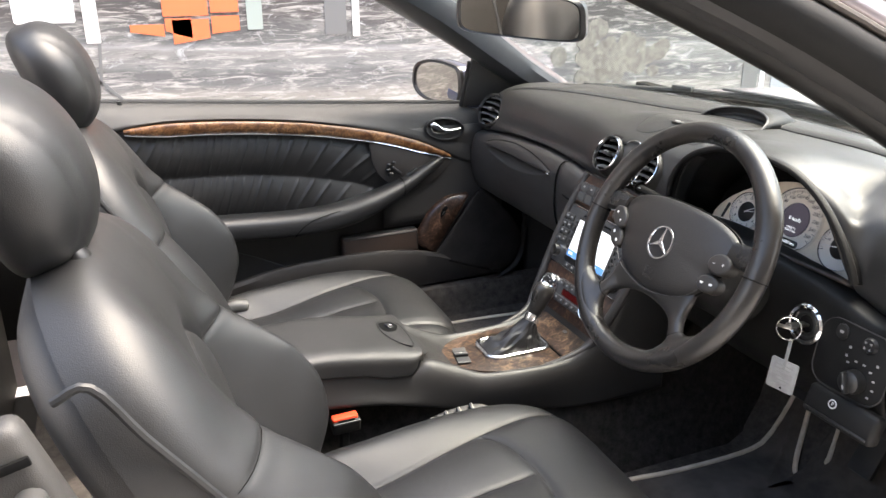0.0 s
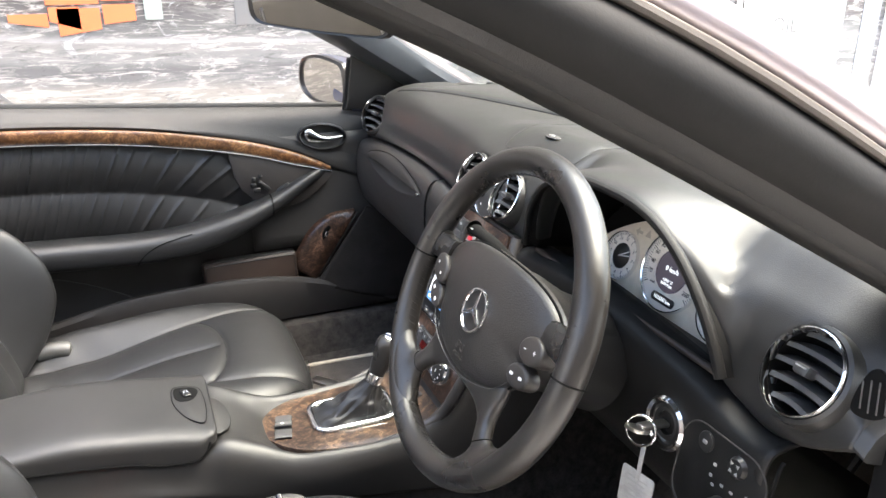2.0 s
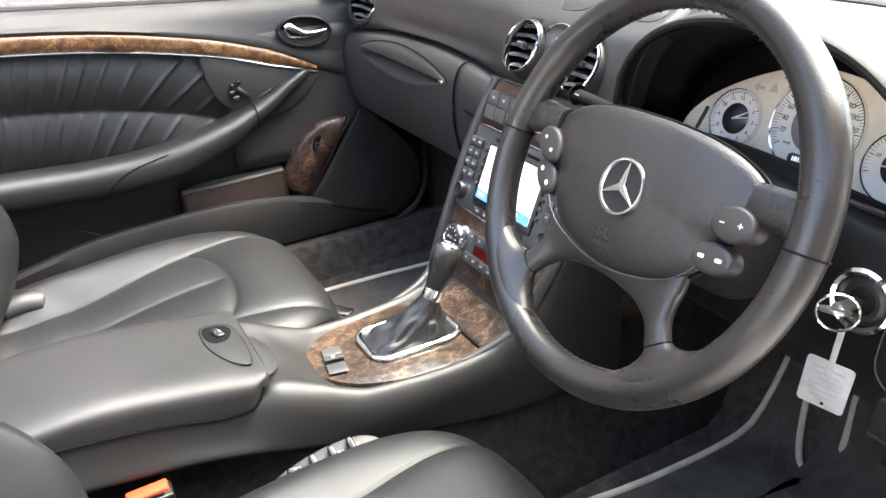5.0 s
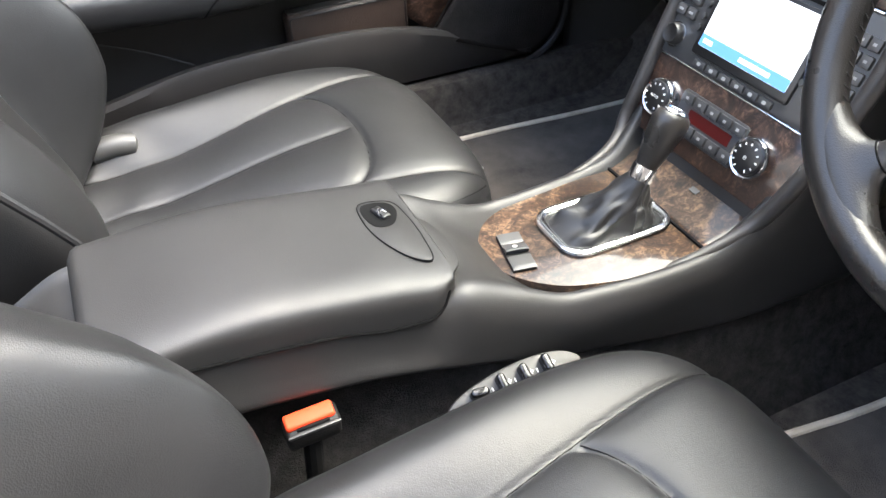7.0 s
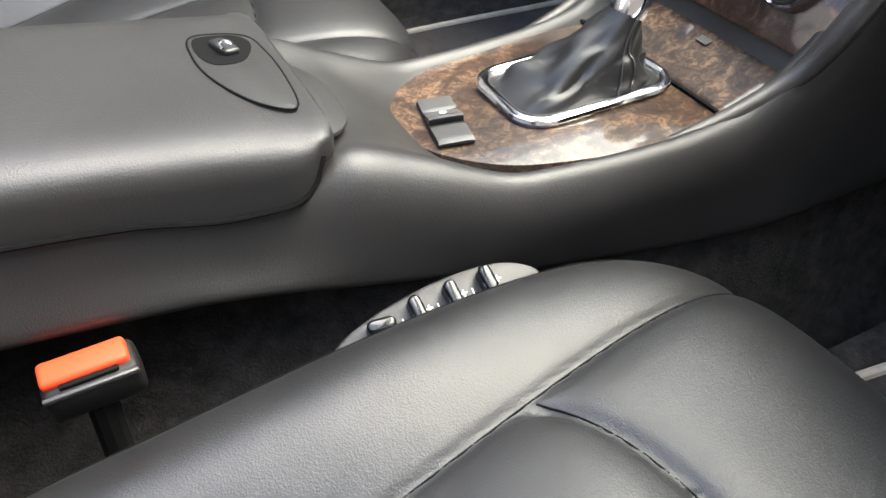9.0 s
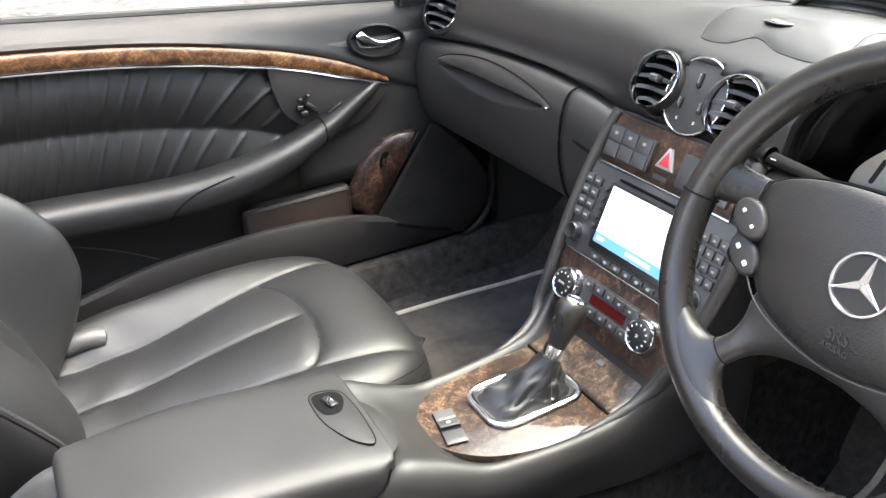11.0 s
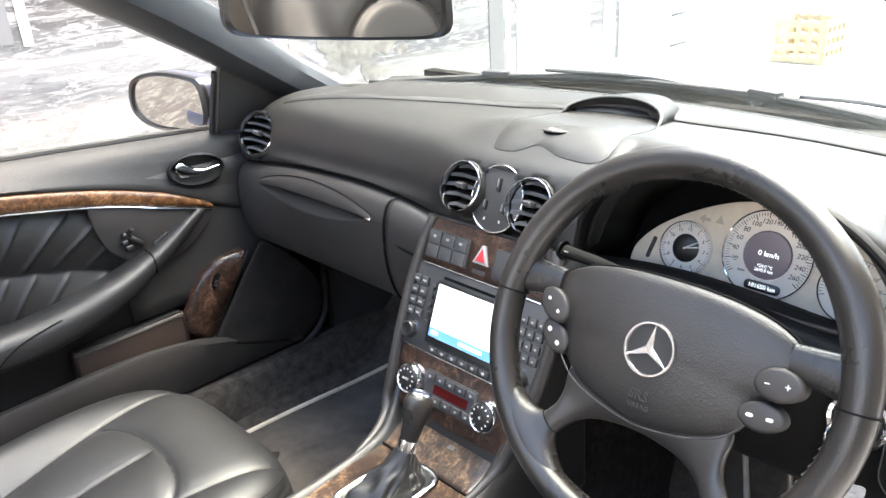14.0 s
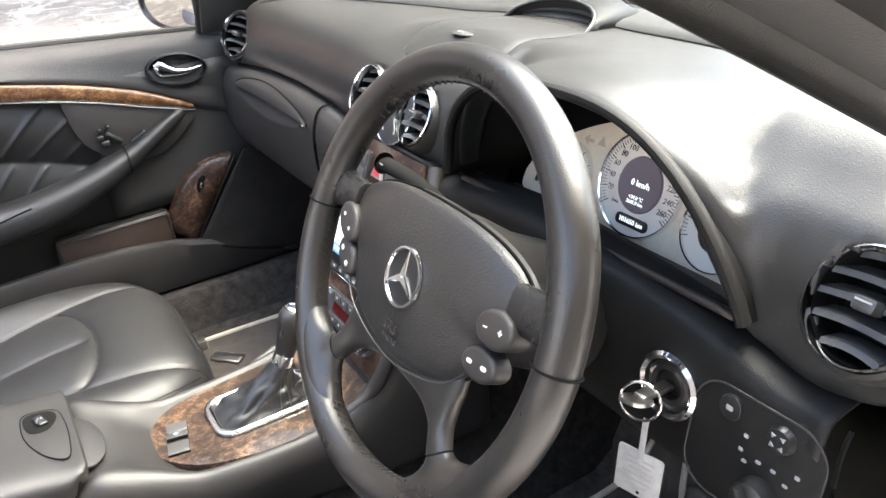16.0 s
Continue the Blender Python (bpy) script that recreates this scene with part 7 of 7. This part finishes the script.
# pleated leather
FOLD = spline([(-0.95, 0, 0.762), (-0.83, 0, 0.758), (-0.66, 0, 0.749), (-0.52, 0, 0.73), (-0.385, 0, 0.7), (-0.28, 0, 0.66)], 40)


def fold_z(x):
    for a, b in zip(FOLD, FOLD[1:]):
        if x <= b.x:
            return a.z + (b.z - a.z) * (x - a.x) / (b.x - a.x)
    return FOLD[-1].z


rows = []
for i in range(521):
    x = -0.98 + 0.73 * i / 520
    zt = lerp_curve(x) - WH(x) - 0.003
    zb = 0.64
    row = []
    for k in range(49):
        z = zt + (zb - zt) * k / 48
        zf = fold_z(x)
        up = z > zf
        q = (x - (0.55 if up else 0.6) * (z - zf)) / (0.034 + 0.004 * math.sin(9 * x)) + (0.0 if up else 0.35)
        wob = 0.08 * math.sin(17 * z + 5 * math.floor(q))
        w = (q + wob) % 1.0
        pleat = (0.0045 + 0.003 * math.sin(2.3 * math.floor(q + wob)) ** 2) * math.exp(-abs(w - 0.5) / 0.06) * min(1.0, abs(z - zf) / 0.015) * min(1.0, (zt - z) / 0.012 + 0.15)
        belly = 0.012 * math.sin(math.pi * min(1.0, max(0.0, (zt - z) / max(0.02, zt - zf)))) if up else 0.012 * math.sin(math.pi * min(1.0, (zf - z) / 0.12))
        row.append(V(x, 0.69 - belly - pleat, z))
    rows.append(row)
part("pleated_insert", mesh_rows(rows), LEATHER_DOOR, door, "black pleated leather insert", sharp=80)
# switch pod plate
PLATE = basis((-0.24, 0.678, 0.705), (1, 0, 0), (0, 0, 1))
podp = part("switch_plate", slab(smooth_outline([(-0.093, 0.104), (-0.096, 0.073), (-0.088, 0.038), (-0.069, 0.004), (-0.014, -0.03), (0.06, -0.03), (0.135, 0.03), (0.1, 0.052), (0.057, 0.068), (-0.02, 0.09)], 60), PLATE, 0.006, 0.002), VINYL_LOW, door, "charcoal switch plate at the pull")
for dx, dz, sx, sz, turn in ((-0.049, 0.038, 0.009, 0.009, 0), (-0.034, 0.043, 0.008, 0.008, 0), (-0.051, 0.024, 0.013, 0.011, 0), (-0.044, 0.012, 0.016, 0.012, 0), (-0.027, 0.02, 0.034, 0.0095, 42), (0.016, 0.011, 0.034, 0.0095, -28)):
    part("seat_switch", box((sx, 0.011, sz), at(-0.24 + dx, 0.667, 0.705 + dz) @ pose(0, 0, 0, 0, turn, 0), 0.0035, 3), PLASTIC, podp, "glossy black seat switch")
part("front_filler", mesh_rows([[V(x, 0.692, z) for z in [0.56 + 0.03 * k for k in range(10)]] for x in [-0.3 + 0.04 * i for i in range(10)]]), VINYL_DARK, door, "charcoal door panel below the handle", solid=0.006)
# release handle
HM = basis((-0.121, 0.681, 0.824), (1, 0, -0.12), (0.12, 0, 1))
hb = part("handle_bowl", mesh_rows([[HM @ V(x * f, y * f, 0.0) + V(0, dpt, 0) for x, y in oval(0.056, 0.03, n=40)] for f, dpt in ((1.06, 0.004), (1.04, -0.004), (0.98, -0.005), (0.93, 0.004), (0.8, 0.018), (0.02, 0.022))], True), PLASTIC, door, "oval black handle recess")
rows = []
for p, w in zip(spline([(-0.043, 0.006, 0), (-0.025, 0.0, 0), (0.0, -0.006, 0), (0.022, -0.004, 0), (0.046, 0.003, 0)], 20), [0.006, 0.0105, 0.014, 0.0155, 0.0155, 0.0145, 0.013, 0.0115, 0.01, 0.009, 0.0082, 0.0076, 0.007, 0.0066, 0.0062, 0.0058, 0.0054, 0.005, 0.0046, 0.0042, 0.0035]):
    rows.append([HM @ V(p.x, p.y + w * math.cos(a), 0) + V(0, 0.002 - 0.006 * math.sin(a), 0) for a in (j * math.tau / 14 for j in range(14))])
part("lever", mesh_rows(rows, True, True), CHROME, hb, "chrome door release lever")
# arm rest running up into the pull
arm = spline([(-0.98, 0.645, 0.628), (-0.75, 0.64, 0.625), (-0.55, 0.634, 0.618), (-0.43, 0.632, 0.627), (-0.33, 0.636, 0.652), (-0.24, 0.645, 0.688), (-0.16, 0.658, 0.73), (-0.105, 0.669, 0.752)], 64)
rows = []
for i, p in enumerate(arm):
    u = i / 64
    w = lerp_table([(0, 0.045), (0.5, 0.041), (0.72, 0.029), (0.9, 0.019), (1, 0.008)], u)
    h = lerp_table([(0, 0.032), (0.45, 0.032), (0.7, 0.021), (0.9, 0.013), (1, 0.004)], u)
    rows.append([p + V(0, 0.02, 0) + V(0, -w * math.copysign(abs(math.cos(a)) ** 0.75, math.cos(a)), h * math.copysign(abs(math.sin(a)) ** 0.75, math.sin(a))) for a in (j * math.tau / 24 for j in range(24))])
armrest = part("armrest", mesh_rows(rows, True, True), LEATHER, door, "padded black armrest sweeping up to the pull")
part("armrest_seam", tube([rows[44][j] + (rows[44][j] - arm[44] - V(0, 0.02, 0)) * 0.02 for j in range(24)], 0.0016, 6, closed=True), HOLLOW, armrest)
arc = []
for x, z in ((q.x, q.z) for q in spline([(-0.56, 0, 0.588), (-0.555, 0, 0.6), (-0.54, 0, 0.617), (-0.51, 0, 0.633), (-0.472, 0, 0.642), (-0.44, 0, 0.648)], 30)):
    i = min(range(65), key=lambda n: abs(arm[n].x - x))
    u = i / 64
    h = lerp_table([(0, 0.032), (0.45, 0.032), (0.7, 0.021)], u)
    w = lerp_table([(0, 0.045), (0.5, 0.041), (0.72, 0.029)], u)
    e = max(-0.96, min(0.96, (z - arm[i].z) / h))
    sn = abs(e) ** (1 / 0.75)
    arc.append(V(x, arm[i].y + 0.02 - w * (1 - sn * sn) ** 0.375 - 0.0006, arm[i].z + e * h + 0.0004))
part("armrest_seam", tube(arc, 0.0013, 6), HOLLOW, armrest)
# lower door and map pocket
rows = []
for i in range(41):
    x = -1.0 + 1.06 * i / 40
    rows.append([V(x, 0.69, 0.66), V(x, 0.715, 0.6), V(x, 0.725, 0.5), V(x, 0.72, 0.42), V(x, 0.71, 0.375), V(x, 0.74, 0.37)])
part("lower_panel", mesh_rows(rows), VINYL_DARK, door, "black lower door panel", solid=0.004)
RIM = [(-0.98, 0.42), (-0.75, 0.464), (-0.6, 0.494), (-0.46, 0.502), (-0.35, 0.503), (-0.25, 0.494), (-0.16, 0.475), (-0.05, 0.438), (0.045, 0.394)]
rims = spline([(x, 0, z) for x, z in RIM], 50)
part("map_pocket", mesh_rows([[V(p.x, 0.672, p.z - 0.004), V(p.x, 0.667, p.z + 0.002), V(p.x, 0.657, p.z + 0.001), V(p.x, 0.652, p.z - 0.008), V(p.x, 0.656, p.z * 0.5 + 0.19), V(p.x, 0.672, 0.378), V(p.x, 0.69, 0.373)] for p in rims]), VINYL_LOW, door, "charcoal map pocket wall with a curved rim", solid=0.004)
part("pocket_edge", tube(spline([(-0.82, 0.712, 0.548), (-0.743, 0.7135, 0.549), (-0.69, 0.716, 0.532), (-0.64, 0.716, 0.51), (-0.585, 0.69, 0.49)], 24), 0.0014, 6), PLASTIC_GREY, door, "thin moulded edge of the rear pocket")
# speaker pod with wood cheek
wedge = spline([(-0.2, 0, 0.545), (-0.165, 0, 0.598), (-0.115, 0, 0.63), (-0.052, 0, 0.632)], 16)
rows = []
for i, p in enumerate(wedge):
    u = i / 16
    q = V(-0.164, 0, 0.47).lerp(V(-0.052, 0, 0.632), u)
    rows.append([V(p.x, 0.689, p.z), V(p.x * 0.7 + q.x * 0.3, 0.681, p.z * 0.7 + q.z * 0.3), V(p.x * 0.35 + q.x * 0.65, 0.6745, p.z * 0.35 + q.z * 0.65), V(q.x, 0.6695, q.z)])
cheek = part("wood_cheek", mesh_rows([[V(-0.205, 0.689, 0.505)] * 4] + rows), WOOD_DARK, door, "dark burl wood cheek of the speaker pod", solid=0.006)
part("cheek_edge", tube([r[3] + V(0.003, -0.001, 0) for r in rows], 0.0022, 8), VINYL_DARK, cheek, "black edge of the wood cheek")
eye_ = part("cheek_recess", slab(oval(0.0095, 0.019, turn=-25), basis((-0.127, 0.6755, 0.587), (1, 0.08, 0), (0, 0, 1)), 0.004, 0.001), HOLLOW, cheek, "oval memory switch recess")
part("memory_button", box((0.009, 0.006, 0.014), pose(-0.128, 0.672, 0.586, 0, 25, 0), 0.003), CHROME, cheek)
rows = []
edge_ = spline([(0.05, 0.668, 0.385), (0.1, 0.664, 0.43), (0.108, 0.66, 0.5), (0.06, 0.655, 0.575), (-0.02, 0.652, 0.648)], 24)
for i in range(25):
    u = i / 24
    a_ = V(-0.162, 0.668, 0.462).lerp(V(-0.032, 0.652, 0.65), u)
    b_ = edge_[i]
    rows.append([a_.lerp(b_, k / 20) + V(0, -0.016 * math.sin(math.pi * k / 20) * (1 - u), 0) for k in range(21)])
part("speaker_cover", mesh_rows(rows), MESH, door, "black cloth speaker cover", solid=0.006)
case = thing("manual_case", (-0.31, 0.69, 0.44), "brown leather handbook case standing in the door pocket", "leather case")
CB = basis((-0.312, 0.692, 0.48), (1, 0, 0.02), (0, 0, 1))
part("cover", box((0.222, 0.134, 0.028), CB, 0.008, 3), LEATHER_BROWN, case)
part("stitched_edge", tube([CB @ V(x, y, 0.0145) for x, y in rrect(0.21, 0.122, 0.008, n=4)], 0.0012, 6, closed=True), LEATHER_DOOR, case)
part("page_block", box((0.21, 0.006, 0.02), CB @ at(0, 0.066, 0)), PLASTIC_GREY, case)
# seat belt webbing behind the passenger seat side
pin = part("lock_pin", tube([V(-0.93, 0.735, 0.93), V(-0.93, 0.735, 0.945)], 0.006, 10), PLASTIC, door, "black door lock pin")

# triangle and mirror at the front of the door window
tri = part("mirror_sail", slab([(-0.05, -0.0), (0.21, -0.002), (-0.015, 0.142), (-0.045, 0.142)], basis((0.0, 0.725, 0.878), (1, 0, 0), (0, -0.35, 1)), 0.012, 0.003), VINYL_DARK, door, "black mirror triangle")
part("sail_seal", tube([V(-0.052, 0.728, 0.875), V(-0.047, 0.686, 0.998)], 0.0065, 8), RUBBER, tri)
mir = thing("door_mirror", (-0.05, 0.87, 0.9), "silver door mirror with an oval glass", "mirror")
MM = basis((-0.064, 0.868, 0.922), (0.32, -0.94, 0.0), (0.0, 0.02, 1))
mo = smooth_outline([(-0.098, -0.006), (-0.085, 0.036), (-0.03, 0.054), (0.05, 0.05), (0.086, 0.034), (0.09, -0.03), (0.06, -0.05), (-0.03, -0.052), (-0.08, -0.036)], 48)
mo = [(x * 1.12, y * 1.1) for x, y in mo]
rows = [[MM @ V(x * f, y * f, z) for x, y in mo] for f, z in ((0.9, 0.002), (0.96, 0.008), (1.03, 0.004), (1.06, -0.015), (1.0, -0.05), (0.8, -0.085), (0.45, -0.1), (0.02, -0.105))]
part("housing", mesh_rows(rows, True), PAINT_DARK, mir, "dusk grey mirror housing")
part("surround", mesh_rows([[MM @ V(x * f, y * f, z) for x, y in mo] for f, z in ((0.88, 0.0), (0.93, 0.0095), (1.035, 0.0055), (1.05, -0.004))], True), PLASTIC, mir, "black mirror surround")
part("mirror_glass", slab([(x * 0.9, y * 0.9) for x, y in mo], MM @ at(0, 0, 0.0), 0.003), MIRROR, mir, "oval mirror glass", smooth=False)
part("foot", mesh_rows([[c + V(0.03 * math.cos(a) * k_, 0, 0.025 * math.sin(a) * k_) for a in (j * math.tau / 16 for j in range(16))] for c, k_ in ((V(0.0, 0.72, 0.885), 1.3), (V(-0.005, 0.77, 0.885), 1.1), (V(-0.02, 0.82, 0.895), 1.2))], True, True), PAINT_DARK, mir, "mirror foot on the door")

# ---- interior mirror ----
inner = thing("rear_view_mirror", (-0.27, -0.045, 1.18), "black rear-view mirror hanging from the windscreen", "mirror")
RM = basis((-0.288, -0.046, 1.166), V(0.148, -0.188, -0.012), (-0.24, 0.0, 1))
ro = smooth_outline([(-0.115, 0.0), (-0.106, 0.03), (-0.06, 0.037), (0.06, 0.037), (0.106, 0.03), (0.115, 0.0), (0.109, -0.028), (0.06, -0.034), (-0.06, -0.034), (-0.109, -0.028)], 56)
part("housing", mesh_rows([[RM @ V(x * f, y * f, z) for x, y in ro] for f, z in ((0.93, 0.003), (0.98, 0.007), (1.03, 0.002), (1.02, -0.012), (0.85, -0.03), (0.4, -0.038), (0.02, -0.04))], True), PLASTIC, inner, "black mirror housing")
part("mirror_glass", slab([(x * 0.94, y * 0.92) for x, y in ro], RM, 0.004), MIRROR, inner, "mirror glass", smooth=False)
part("stem", tube(spline([RM @ V(0.0, 0.0, -0.035), V(-0.24, -0.02, 1.22), V(-0.26, 0.0, 1.265)], 10), 0.011, 12), PLASTIC, inner)
